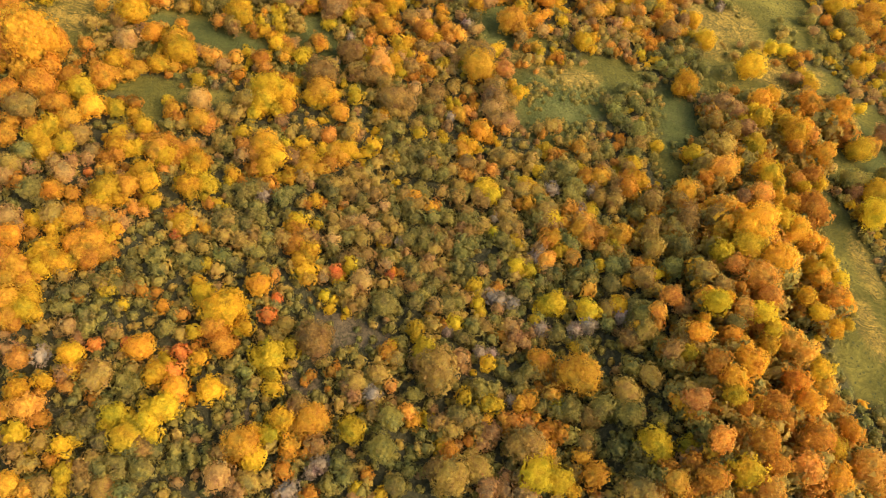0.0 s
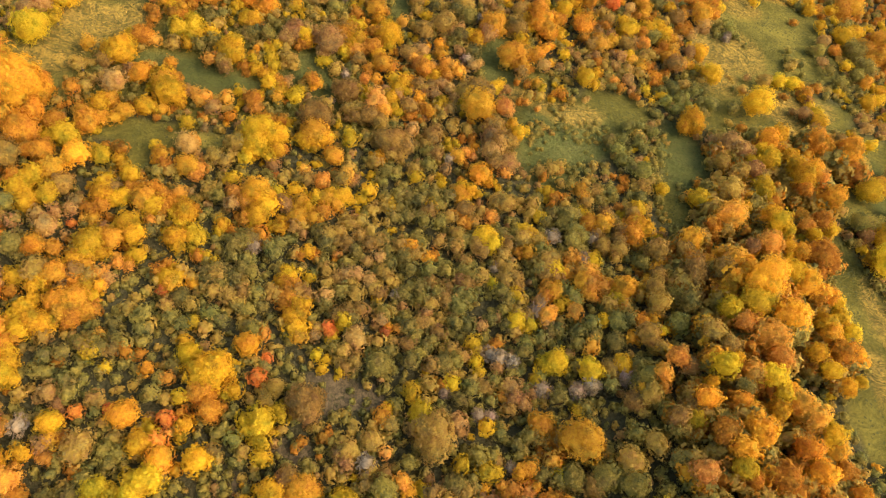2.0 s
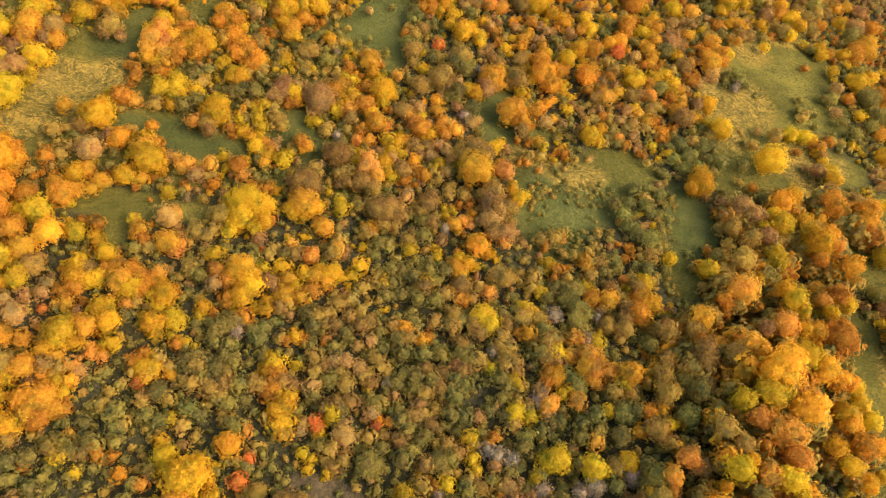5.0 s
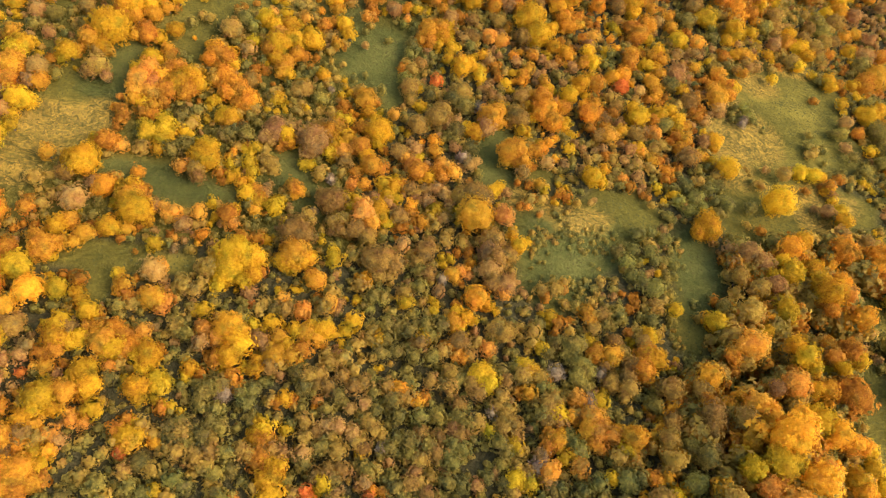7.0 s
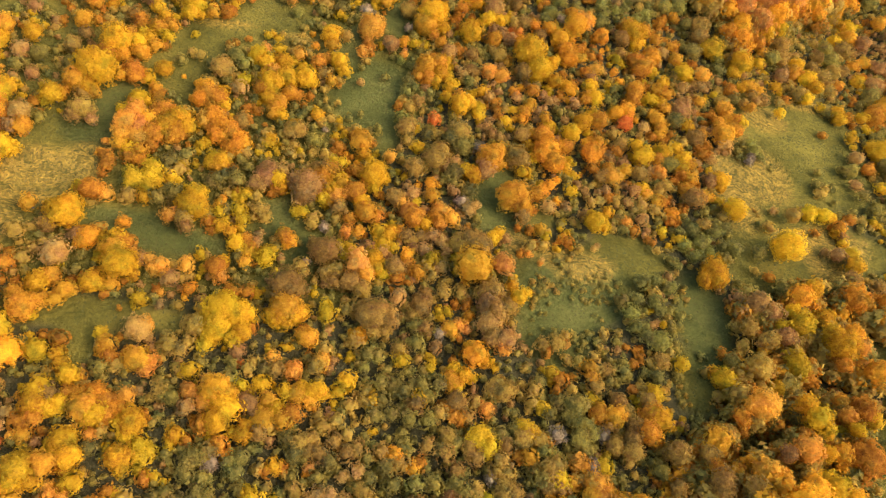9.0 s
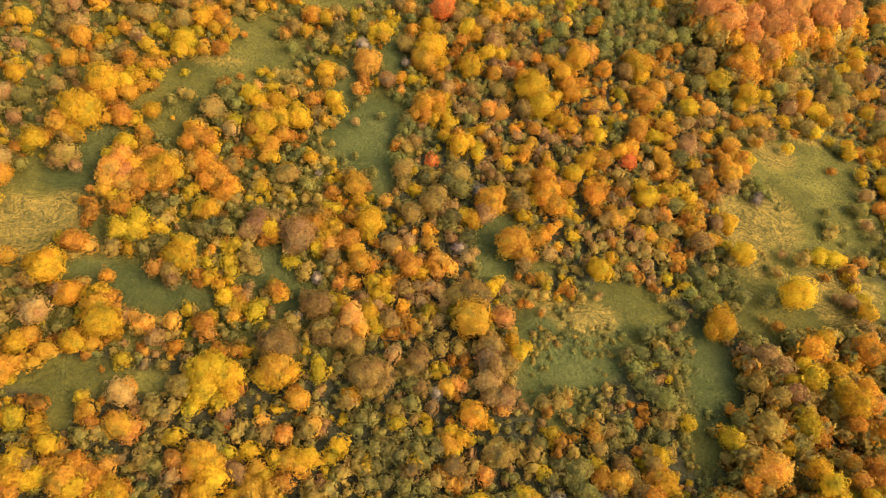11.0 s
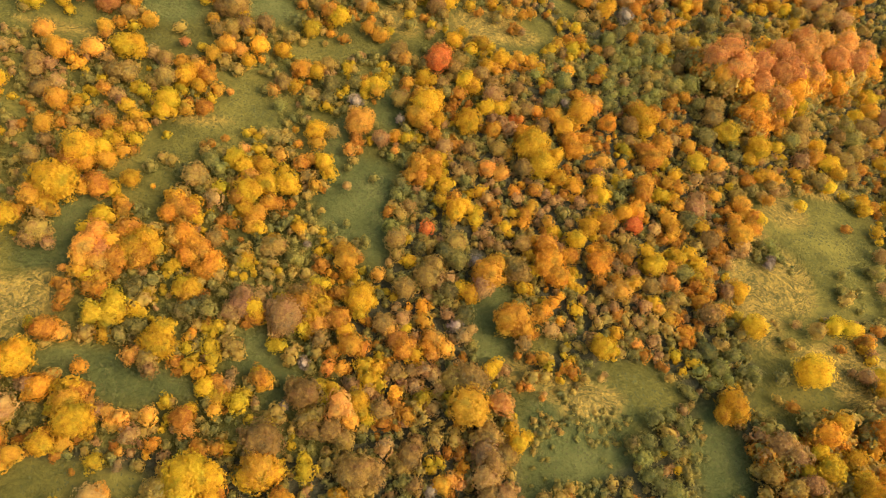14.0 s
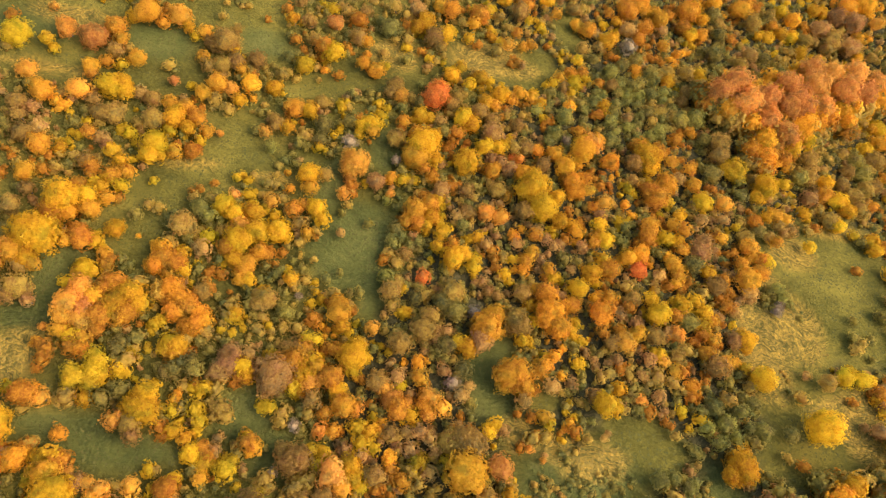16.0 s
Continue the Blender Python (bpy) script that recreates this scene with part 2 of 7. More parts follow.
def grass_material():
    """Meadow: green, olive and straw in patches of two sizes; the dry attribute marks straw and bare earth."""
    m, nodes, links = material("meadow grass")
    geo = nodes.new("ShaderNodeNewGeometry")
    dry = nodes.new("ShaderNodeAttribute")
    dry.attribute_name = "dry"
    big = add_node(nodes, "ShaderNodeTexNoise", Scale=0.09, Detail=4.0)
    fine = add_node(nodes, "ShaderNodeTexNoise", Scale=1.6, Detail=6.0, Roughness=0.7)
    for n in (big, fine):
        links.new(geo.outputs["Position"], n.inputs["Vector"])
    comb = nodes.new("ShaderNodeMapping")
    comb.inputs["Rotation"].default_value = (0, 0, radians(35))
    comb.inputs["Scale"].default_value = (0.45, 1.3, 1.0)
    bend = nodes.new("ShaderNodeVectorMath")
    bend.operation = "MULTIPLY_ADD"
    links.new(big.outputs["Color"], bend.inputs[0])
    bend.inputs[1].default_value = (16.0, 16.0, 0.0)
    links.new(geo.outputs["Position"], bend.inputs[2])
    links.new(bend.outputs[0], comb.inputs["Vector"])
    swept = add_node(nodes, "ShaderNodeTexNoise", Scale=0.9, Detail=5.0, Distortion=1.6)
    links.new(comb.outputs[0], swept.inputs["Vector"])
    f = maths(nodes, links, "ADD", maths(nodes, links, "MULTIPLY", big.outputs["Fac"], 0.45), maths(nodes, links, "MULTIPLY", fine.outputs["Fac"], 0.25))
    f = maths(nodes, links, "ADD", f, maths(nodes, links, "MULTIPLY", swept.outputs["Fac"], 0.26))
    green = ramp(nodes, links, f, [(0.34, (0.056, 0.052, 0.009)), (0.48, (0.126, 0.108, 0.017)), (0.62, (0.235, 0.182, 0.027))])
    straw = ramp(nodes, links, swept.outputs["Fac"], [(0.36, (0.085, 0.072, 0.015)), (0.48, (0.21, 0.142, 0.024)), (0.62, (0.42, 0.255, 0.036))])
    lush = nodes.new("ShaderNodeAttribute")
    lush.attribute_name = "lush"
    turf = ramp(nodes, links, f, [(0.34, (0.05, 0.056, 0.013)), (0.48, (0.09, 0.094, 0.019)), (0.62, (0.15, 0.14, 0.03))])
    meadow = nodes.new("ShaderNodeMix")
    meadow.data_type = "RGBA"
    links.new(lush.outputs["Fac"], meadow.inputs[0])
    links.new(green, meadow.inputs[6])
    links.new(turf, meadow.inputs[7])
    floor = ramp(nodes, links, fine.outputs["Fac"], [(0.3, (0.048, 0.043, 0.016)), (0.5, (0.075, 0.065, 0.023)), (0.7, (0.11, 0.092, 0.032))])
    open_land = nodes.new("ShaderNodeAttribute")
    open_land.attribute_name = "open"
    under = nodes.new("ShaderNodeMix")
    under.data_type = "RGBA"
    links.new(open_land.outputs["Fac"], under.inputs[0])
    links.new(floor, under.inputs[6])
    links.new(meadow.outputs[2], under.inputs[7])
    green = under.outputs[2]
    mix = nodes.new("ShaderNodeMix")
    mix.data_type = "RGBA"
    d = maths(nodes, links, "MULTIPLY", dry.outputs["Fac"], maths(nodes, links, "SUBTRACT", maths(nodes, links, "MULTIPLY", fine.outputs["Fac"], 2.4), 0.45))
    links.new(d, mix.inputs[0])
    links.new(green, mix.inputs[6])
    links.new(straw, mix.inputs[7])
    bsdf = nodes["Principled BSDF"]
    links.new(mix.outputs[2], bsdf.inputs["Base Color"])
    bsdf.inputs["Roughness"].default_value = 0.95
    bsdf.inputs["Specular IOR Level"].default_value = 0.02
    bump = nodes.new("ShaderNodeBump")
    bump.inputs["Distance"].default_value = 1.2
    bump.inputs["Strength"].default_value = 1.0
    links.new(maths(nodes, links, "ADD", fine.outputs["Fac"], maths(nodes, links, "MULTIPLY", swept.outputs["Fac"], 0.6)), bump.inputs["Height"])
    links.new(bump.outputs[0], bsdf.inputs["Normal"])
    return m


def blade_material(name, dark, light):
    m, nodes, links = material(name)
    geo = nodes.new("ShaderNodeNewGeometry")
    n = add_node(nodes, "ShaderNodeTexNoise", Scale=0.3, Detail=3.0)
    links.new(geo.outputs["Position"], n.inputs["Vector"])
    f = maths(nodes, links, "ADD", maths(nodes, links, "MULTIPLY", geo.outputs["Random Per Island"], 0.24), maths(nodes, links, "MULTIPLY", n.outputs["Fac"], 0.5))
    links.new(ramp(nodes, links, f, [(0.25, dark), (0.75, light)]), nodes["Principled BSDF"].inputs["Base Color"])
    nodes["Principled BSDF"].inputs["Roughness"].default_value = 0.95
    nodes["Principled BSDF"].inputs["Specular IOR Level"].default_value = 0.03
    return m


BARK, GRASS = bark_material(), grass_material()
GREEN_BLADES = blade_material("green grass blades", (0.07, 0.066, 0.015), (0.122, 0.108, 0.022))
STRAW_BLADES = blade_material("straw grass blades", (0.12, 0.086, 0.016), (0.36, 0.225, 0.036))
BROWN_BLADES = blade_material("dead bracken", (0.045, 0.034, 0.014), (0.18, 0.122, 0.048))


# ---- ground ----
rng = np.random.default_rng(7)


def inside(ellipses, x, y, grow=1.0):
    """How deep each place lies in the nearest ellipse: 1 at its middle, 0 at its rim, negative outside."""
    best = np.full(np.shape(x), -9.0)
    for ex, ey, ew, el in ellipses:
        best = np.maximum(best, 1 - np.hypot((x - ex) / (ew * grow), (y - ey) / (el * grow)))
    return best


def mesh_from(name, verts, faces, mat, smooth=False):
    me = bpy.data.meshes.new(name)
    me.from_pydata(verts, [], faces)
    me.materials.append(mat)
    if smooth:
        me.polygons.foreach_set("use_smooth", np.ones(len(me.polygons), dtype=bool))
    return me


def relief(x, y):
    """Small hummocks on the hillside."""
    return 0.25 * np.sin(0.31 * x + 1.7 * np.sin(0.11 * y)) * np.sin(0.27 * y + 1.3 * np.sin(0.13 * x)) + 0.12 * np.sin(0.9 * x + 0.4 * y) * np.sin(0.8 * y - 0.3 * x)


def build_ground():
    far = np.array([0, 8, 20, 45, 90, 180, 400, 900, 2500.0])
    xs = np.concatenate([-110 - far[::-1], np.arange(-108.5, 160, 1.5), 160 + far])
    ys = np.concatenate([-10 - far[::-1], np.arange(-8.5, 275, 1.5), 275 + far])
    gx, gy = np.meshgrid(xs, ys)
    gz = ground_z(gx, gy) + relief(gx, gy)
    w = len(xs)
    verts = np.stack([gx, gy, gz], -1).reshape(-1, 3)
    i = (np.arange(len(ys) - 1)[:, None] * w + np.arange(w - 1)[None, :]).ravel()
    me = mesh_from("ground", verts.tolist(), np.stack([i, i + 1, i + 1 + w, i + w], -1).tolist(), GRASS, True)
    dry = np.clip(inside(DRY, gx, gy, 1.15) * 2.6, 0, 1).ravel()
    me.attributes.new("dry", "FLOAT", "POINT").data.foreach_set("value", dry.astype(np.float32))
    bare = np.clip(inside(CLEARINGS, gx, gy, 1.25) * 4 + 0.3 + 0.3 * np.sin(gx * 0.7 + 2 * np.sin(gy * 0.5)), 0, 1)
    bare[(gx < 0.5 * (gy - 150)) & (gx < 15) & (gy > 100)] = 1
    bare[(gx < -15) & (gy > 95)] = 1
    bare[(np.abs(gx) > 165) | (gy < -10) | (gy > 280)] = 1
    me.attributes.new("open", "FLOAT", "POINT").data.foreach_set("value", bare.ravel().astype(np.float32))
    lush = np.clip(inside(LUSH, gx, gy, 1.3) * 3, 0, 1).ravel()
    me.attributes.new("lush", "FLOAT", "POINT").data.foreach_set("value", lush.astype(np.float32))
    tagged(new("ground", me), "rough hillside meadow of green grass and dry straw", "ground", kind="structure")


build_ground()


# ---- tree shapes ----
def unit(v):
    return v / np.maximum(np.linalg.norm(v, axis=-1, keepdims=True), 1e-9)


def crown_arrays(seed, leaves, lobes, clumps, size, core=2, twiggy=False):
    """A crown of about unit radius: an uneven inner mass with bulging boughs, and over it many small leaf sprays gathered in clumps. Returns vertices and faces."""
    r = np.random.default_rng(seed)
    d = unit(np.stack([r.normal(size=lobes), r.normal(size=lobes), r.normal(size=lobes) * 0.8 + 0.25], -1))
    rad = r.uniform(0.32, 0.5, lobes)
    cen = d * (r.uniform(0.88, 1.1, lobes) - rad)[:, None]
    cen, rad = np.vstack([cen, [[0, 0, 0.0]]]), np.append(rad, 0.55 if twiggy else 0.74)
    # clumps, spread evenly and then shifted
    k = np.arange(clumps) + 0.5
    polar, turn = np.arccos(1 - 1.7 * k / clumps), k * 2.39996
    knob = unit(np.stack([np.sin(polar) * np.cos(turn), np.sin(polar) * np.sin(turn), np.cos(polar)], -1) + r.normal(size=(clumps, 3)) * 0.6 / math.sqrt(clumps))
    wide = 1.75 / math.sqrt(clumps) * r.uniform(0.7, 1.35, clumps)
    lift = r.uniform(0.08, 0.34 if core > 1 else 0.4, clumps)

    def reach(dirs):
        b = dirs @ cen.T
        disc = b * b - (cen * cen).sum(1)[None] + (rad * rad)[None]
        return np.maximum(np.where(disc > 0, b + np.sqrt(np.maximum(disc, 0)), 0).max(1), 0.4)

    bm = bmesh.new()
    bmesh.ops.create_icosphere(bm, subdivisions=core, radius=1)
    dirs = np.array([v.co[:] for v in bm.verts])
    faces = [[v.index for v in f.verts] for f in bm.faces]
    bm.free()
    verts = dirs * (reach(dirs) * r.uniform(0.84, 0.96, len(dirs)) * (0.78 if twiggy else 0.91 if core > 1 else 0.84))[:, None]
    verts[:, 2] = np.maximum(verts[:, 2], -0.8)
    # leaf sprays, domed over each clump
    pick = r.choice(clumps, leaves, p=wide ** 2 / (wide ** 2).sum())
    side = unit(np.cross(knob[pick], r.normal(size=(leaves, 3))))
    off = np.sqrt(r.random(leaves))
    n = unit(knob[pick] + side * (off * wide[pick])[:, None])
    up = reach(n) * (0.85 + lift[pick] * np.sqrt(np.maximum(0, 1 - off * off))) + r.uniform(-0.04, 0.05, leaves)
    p = n * up[:, None]
    p[:, 2] = np.maximum(p[:, 2], -0.8)
    t = unit(n + side * (off * 0.6)[:, None] + r.normal(size=(leaves, 3)) * 0.25)
    u = unit(np.cross(t, r.normal(size=(leaves, 3))))
    v = np.cross(t, u)
    s = size * r.uniform(0.6, 1.35, leaves)[:, None]
    if twiggy:
        u = unit(n + r.normal(size=(leaves, 3)) * 0.35)
        v = unit(np.cross(u, r.normal(size=(leaves, 3)))) * 0.16
        s = s * 1.6
    spray = np.stack([p - u * s, p + v * s * 0.9 + u * s * 0.5, p - v * s * 0.9 + u * s * 0.6], 1).reshape(-1, 3)
    base = len(verts)
    faces += (base + np.arange(leaves * 3).reshape(-1, 3)).tolist()
    return np.vstack([verts, spray]), faces


def tube(points, radii, sides=5):
    verts, faces = [], []
    for (x, y, z), r in zip(points, radii):
        verts += [(x + r * math.cos(i * math.tau / sides), y + r * math.sin(i * math.tau / sides), z) for i in range(sides)]
    for j in range(len(points) - 1):
        for i in range(sides):
            a, b = j * sides + i, j * sides + (i + 1) % sides
            faces.append((a, b, b + sides, a + sides))
    return verts, faces


def trunk_mesh(seed):
    """A tapered trunk of unit height with limbs that reach into the crown."""
    r = random.Random(seed)
    verts, faces = [], []

    def grow(pts, rad):
        v, f = tube(pts, rad)
        faces.extend([tuple(i + len(verts) for i in q) for q in f])
        verts.extend(v)

    a = r.random() * math.tau
    top = (0.06 * math.cos(a), 0.06 * math.sin(a), 1.05)
    grow([(0, 0, -0.15), (top[0] * 0.3, top[1] * 0.3, 0.4), top], [0.10, 0.075, 0.035])
    for k in range(4):
        b = a + k * 1.6 + r.uniform(-0.3, 0.3)
        z = 0.45 + 0.12 * k
        grow([(top[0] * z, top[1] * z, z), (0.35 * math.cos(b), 0.35 * math.sin(b), z + 0.25), (0.65 * math.cos(b), 0.65 * math.sin(b), z + 0.42)], [0.045, 0.03, 0.012])
    return mesh_from("trunk", verts, faces, BARK)


KINDS = {
    "p": ("dusty_copper", "dusty copper"), "y": ("golden", "golden yellow"), "o": ("amber", "amber orange"), "h": ("ochre", "dull ochre"), "k": ("copper", "copper gold"), "c": ("salmon", "salmon copper"), "b": ("russet", "russet tan"),
    "g": ("olive_green", "olive green"), "d": ("dark_green", "deep green"), "l": ("lemon", "lemon yellow"), "s": ("bare", "grey twiggy"), "r": ("scarlet", "scarlet red"),
}
SHAPES_BIG = [crown_arrays(100 + i, 820, 8 + i % 5, 66 + 5 * i, 0.078) for i in range(7)]
SHAPES_HUGE = [crown_arrays(150 + i, 2200, 13 + 2 * i, 130 + 14 * i, 0.052, core=3) for i in range(4)]
SHAPES_SMALL = [crown_arrays(200 + i, 360, 6 + i % 4, 34 + 3 * i, 0.11, core=1) for i in range(5)]
SHAPES_LOW = [crown_arrays(300 + i, 96, 6 + i % 3, 16, 0.2, core=1) for i in range(6)]
SHAPES_TWIG = [crown_arrays(400 + i, 500, 9, 30, 0.13, twiggy=True) for i in range(3)]
SHAPES_TINY = [crown_arrays(500 + i, 50, 5 + i % 3, 9, 0.29, core=1) for i in range(6)]
TRUNKS = [trunk_mesh(i) for i in range(4)]
STEMS = [trunk_mesh(10 + i) for i in range(3)]
CROWNS = {}


def crown_mesh(code, big, i):
    key = (code, big, i)
    if key not in CROWNS:
        shapes = SHAPES_TWIG if code == "s" else (SHAPES_SMALL, SHAPES_BIG, SHAPES_HUGE)[big]
        v, f = shapes[i % len(shapes)]
        CROWNS[key] = mesh_from("crown" if big else "foliage", v.tolist(), f, LEAVES[code], True)
    return CROWNS[key]


def stand_of(r, tall):
    """Height of the crown's middle over the ground, and its half height; tall is that height for trees that stand clear of the scrub."""
    return (tall, 1.3 * r) if tall else (0.2 + 0.8 * r, 1.02 * r)


def plant(code, x, y, r, tall=0):
    """One tree or shrub with its trunk and crown, rooted in the ground."""
    tone, words = KINDS[code]
    big = r >= 2.0 or tall > 0
    mid, half = stand_of(r, tall)
    mid *= rng.uniform(0.92, 1.1) if tall else rng.uniform(0.86, 1.35)
    i = int(rng.integers(0, 7))
    root = new(tone + ("_tree" if big else "_shrub"))
    root.location = (x, y, ground_z(x, y) + relief(x, y))
    root.rotation_euler = (0, 0, rng.uniform(0, math.tau))
    if big:
        label = ("tall " if tall else "") + words + (" tree, nearly leafless, " if code == "s" else " autumn tree with rounded crown ") + ("in a dense row" if tall else "in hillside scrub")
    else:
        label = words + (" leafless shrub in hillside scrub" if code == "s" else " autumn shrub with dense foliage in scrub")
    tagged(root, label, "tree" if big else "shrub", tone.replace("_", " ") + (" trees on the hillside" if big else " shrubs on the hillside"))
    trunk = new("trunk" if big else "stem", (TRUNKS if big else STEMS)[i % (4 if big else 3)])
    trunk.parent, trunk.scale = root, (r * 0.8, r * 0.8, mid)
    crown = new("crown" if big else "foliage", crown_mesh(code, 2 if r > 2.9 else int(big), i))
    wide = rng.uniform(0.95, 1.15)
    crown.parent, crown.location = root, (0, 0, mid)
    crown.scale = (r * wide, r * rng.uniform(0.95, 1.15), half * rng.uniform(0.92, 1.12))


HEAPS = {}


def heap(code, x, y, r, tall=0, sunk=0.0):
    """Sets a small shrub aside to be joined with the others of its colour; sunk lowers it into the undergrowth."""
    HEAPS.setdefault(code, []).append((x, y, r, tall, sunk))


def build_heaps():
    for code, rows in HEAPS.items():
        vs, fs, base = [], [], 0
        for x, y, r, tall, sunk in rows:
            v, f = (SHAPES_TINY if r < 0.95 else SHAPES_LOW)[int(rng.integers(0, 6))]
            mid, half = stand_of(r, tall)
            a = rng.uniform(0, math.tau)
            c, s = math.cos(a), math.sin(a)
            q = v * (r * rng.uniform(0.85, 1.5), r * rng.uniform(0.85, 1.3), half * rng.uniform(0.85, 1.15))
            q = np.stack([q[:, 0] * c - q[:, 1] * s + x, q[:, 0] * s + q[:, 1] * c + y, q[:, 2] + mid - sunk + ground_z(x, y)], -1)
            vs.append(q)
            fs += [[i + base for i in face] for face in f]
            base += len(v)
        me = mesh_from("scrub", np.vstack(vs).tolist(), fs, LEAVES[code], True)
        tagged(new(KINDS[code][0] + "_scrub", me), "low " + KINDS[code][1] + " scrub filling the woodland floor", "scrub", kind="stuff")


# ---- plots: leaf colour (on the salmon stand's near flank, sunlight put into the colour), height of the crown's middle where a tree stands tall (0: by its radius), and rows of (x, y, crown radius) ----
PLOTS = []
PLOTS += [("b", 0, [(-33.5, 15.9, 2.3), (-31.6, 14.8, 1.5), (-30.2, 14, 1.5), (6.4, 21.9, 1.7), (6.9, 15.1, 2.2), (7.9, 23.7, 1.9), (9.4, 14.6, 1.8), (9.9, 16.8, 1.4), (11.7, 16.8, 1.7), (12.7, 14.3, 2.4), (37.7, 18.8, 1.9), (38.2, 17.1, 1.9), (39.9, 19.2, 1.9), (41.5, 22.7, 2.1), (-67.3, 33.9, 1.7), (-59.7, 38.4, 1.8), (-58.3, 30.4, 1.7), (-58.1, 36.6, 1.5), (-15.7, 30.7, 1.4), (-14.6, 29.1, 1.7), (-14.4, 49.8, 2.1), (0.5, 25.5, 1.4), (3, 36.2, 1.9), (9.8, 45.9, 1.5), (12.2, 42.6, 1.8), (12.6, 40.5, 1.8), (14, 39.8, 1.7), (15.6, 41.6, 1.5), (42.6, 45.5, 2.1), (-76.5, 65.5, 2), (-73.6, 57.1, 2.4), (-73.2, 67.5, 1.8)])]
PLOTS += [("b", 0, [(-71.9, 56.1, 1.4), (-69.6, 69.3, 1.7), (-67.2, 70.5, 1.5), (-67.1, 66.9, 2.2), (-65, 71.4, 1.5), (-64.5, 73.3, 1.5), (-56, 58.4, 1.5), (-21.5, 50.4, 1.3), (-20, 58, 1.9), (-17, 62.3, 1.9), (-15.3, 62.4, 1.9), (-13.4, 65.6, 1.4), (-13, 61.5, 1.9), (-11.2, 66.5, 1.7), (-10.3, 54, 1.5), (-2.5, 55.7, 1.5), (3.6, 62.5, 1.8), (7.4, 53.9, 1.5), (18.3, 58.8, 1.7), (19.1, 54.2, 1.8), (-48.6, 88.4, 2.4), (-45.4, 98, 1.8), (-38.6, 75.5, 1.9), (-32.6, 85.5, 1.7), (-29.5, 76.6, 2), (-6.1, 97.7, 1.8), (0.9, 88.5, 1.5), (10.6, 93.1, 2.5), (10.8, 97.4, 2.7), (12.2, 92, 1.7), (13.7, 90.4, 2.3), (86.2, 92.6, 1.9)])]
PLOTS += [("b", 0, [(90.8, 79.6, 2.1), (105.5, 98.5, 2.7), (-87, 124.6, 2), (-83.6, 116.1, 2.3), (-82.9, 122.4, 2.3), (-81.2, 118.2, 2.3), (-64.2, 100.6, 2.5), (-62, 105.1, 1.8), (-51.1, 101.7, 1.5), (-33.8, 120.2, 2.1), (-32.6, 107.2, 1.4), (-32.5, 121.3, 2.4), (-32.5, 123.4, 2.1), (-29.7, 123.6, 1.9), (-27.6, 121.8, 1.7), (-26.1, 117.8, 1.9), (-24.4, 119.5, 3.4), (-12.2, 108.2, 1.6), (-9.4, 107.3, 1.4), (-4.2, 121.3, 1.9), (-3.9, 109.5, 1), (-2, 111.4, 1.4), (-1.5, 108.6, 1.6), (0.4, 111.6, 1.7), (1.8, 110.7, 1.7), (1.9, 105, 1.6), (2.8, 108.8, 1.4), (4.1, 122.9, 1.5), (7.3, 118.6, 1.6), (8.7, 120.6, 1.2), (14.6, 112.8, 1.5), (22, 108.8, 0.7)])]
PLOTS += [("b", 0, [(24, 121, 1.9), (32.9, 112.2, 0.8), (33.7, 113.1, 0.8), (41.7, 124.2, 1.4), (44.3, 120.4, 1.6), (45.2, 117.9, 1), (85.9, 116.8, 1.1), (88.2, 115.8, 2), (91.7, 121, 1.4), (105.4, 114.1, 1.5), (110.8, 115.3, 1.5), (117.1, 124.8, 2.3), (-81.8, 144.8, 2.2), (-78.5, 139.4, 1.7), (-78.3, 126, 1.8), (-77.7, 129.2, 2.5), (-66, 130.3, 1.4), (-41.8, 143.8, 1.2), (-40.6, 143.6, 1.8), (2.4, 129.3, 1.7), (4.5, 130.6, 1.6), (11.1, 128.8, 2.3), (11.6, 142, 1.4), (14.5, 139.2, 1.4), (23.5, 148.4, 1.5), (27.6, 140.4, 1.2), (29.9, 146.4, 1.3), (32.6, 127.1, 1), (35.3, 126.7, 1), (37.1, 127.3, 1.4), (39.5, 137.1, 1.4), (42.1, 135.4, 1.7)])]
PLOTS += [("b", 0, [(43.5, 127.8, 1.7), (48.5, 134.1, 1.7), (48.8, 146.9, 1.6), (62.7, 133.3, 2.1), (64.3, 139.8, 1.6), (65.9, 148.9, 1.4), (68.7, 144.9, 2), (76.6, 126.9, 1.1), (101.7, 137.9, 1.6), (104.8, 146.8, 2), (-85.2, 172.9, 1.8), (-82.4, 156.6, 1.7), (-75.8, 170.2, 1.7), (-73.6, 165.7, 1.9), (-62.8, 165.3, 1.7), (-61.5, 163.6, 1.5), (-16.4, 150.1, 1.2), (-10.4, 163.4, 2), (3.1, 162.4, 2), (6.6, 156.6, 1.7), (12.5, 150.5, 1.5), (14.1, 172.2, 1.7), (16, 171.7, 1.9), (17.9, 170.5, 1.9), (18.9, 151.2, 1.5), (23.3, 155.2, 1.5), (25, 153.3, 1.5), (26.7, 151.6, 1.3), (32.8, 152.1, 1.5), (37.4, 160.5, 1.6), (58.1, 173.5, 1.8), (59.2, 153.6, 2.6)])]
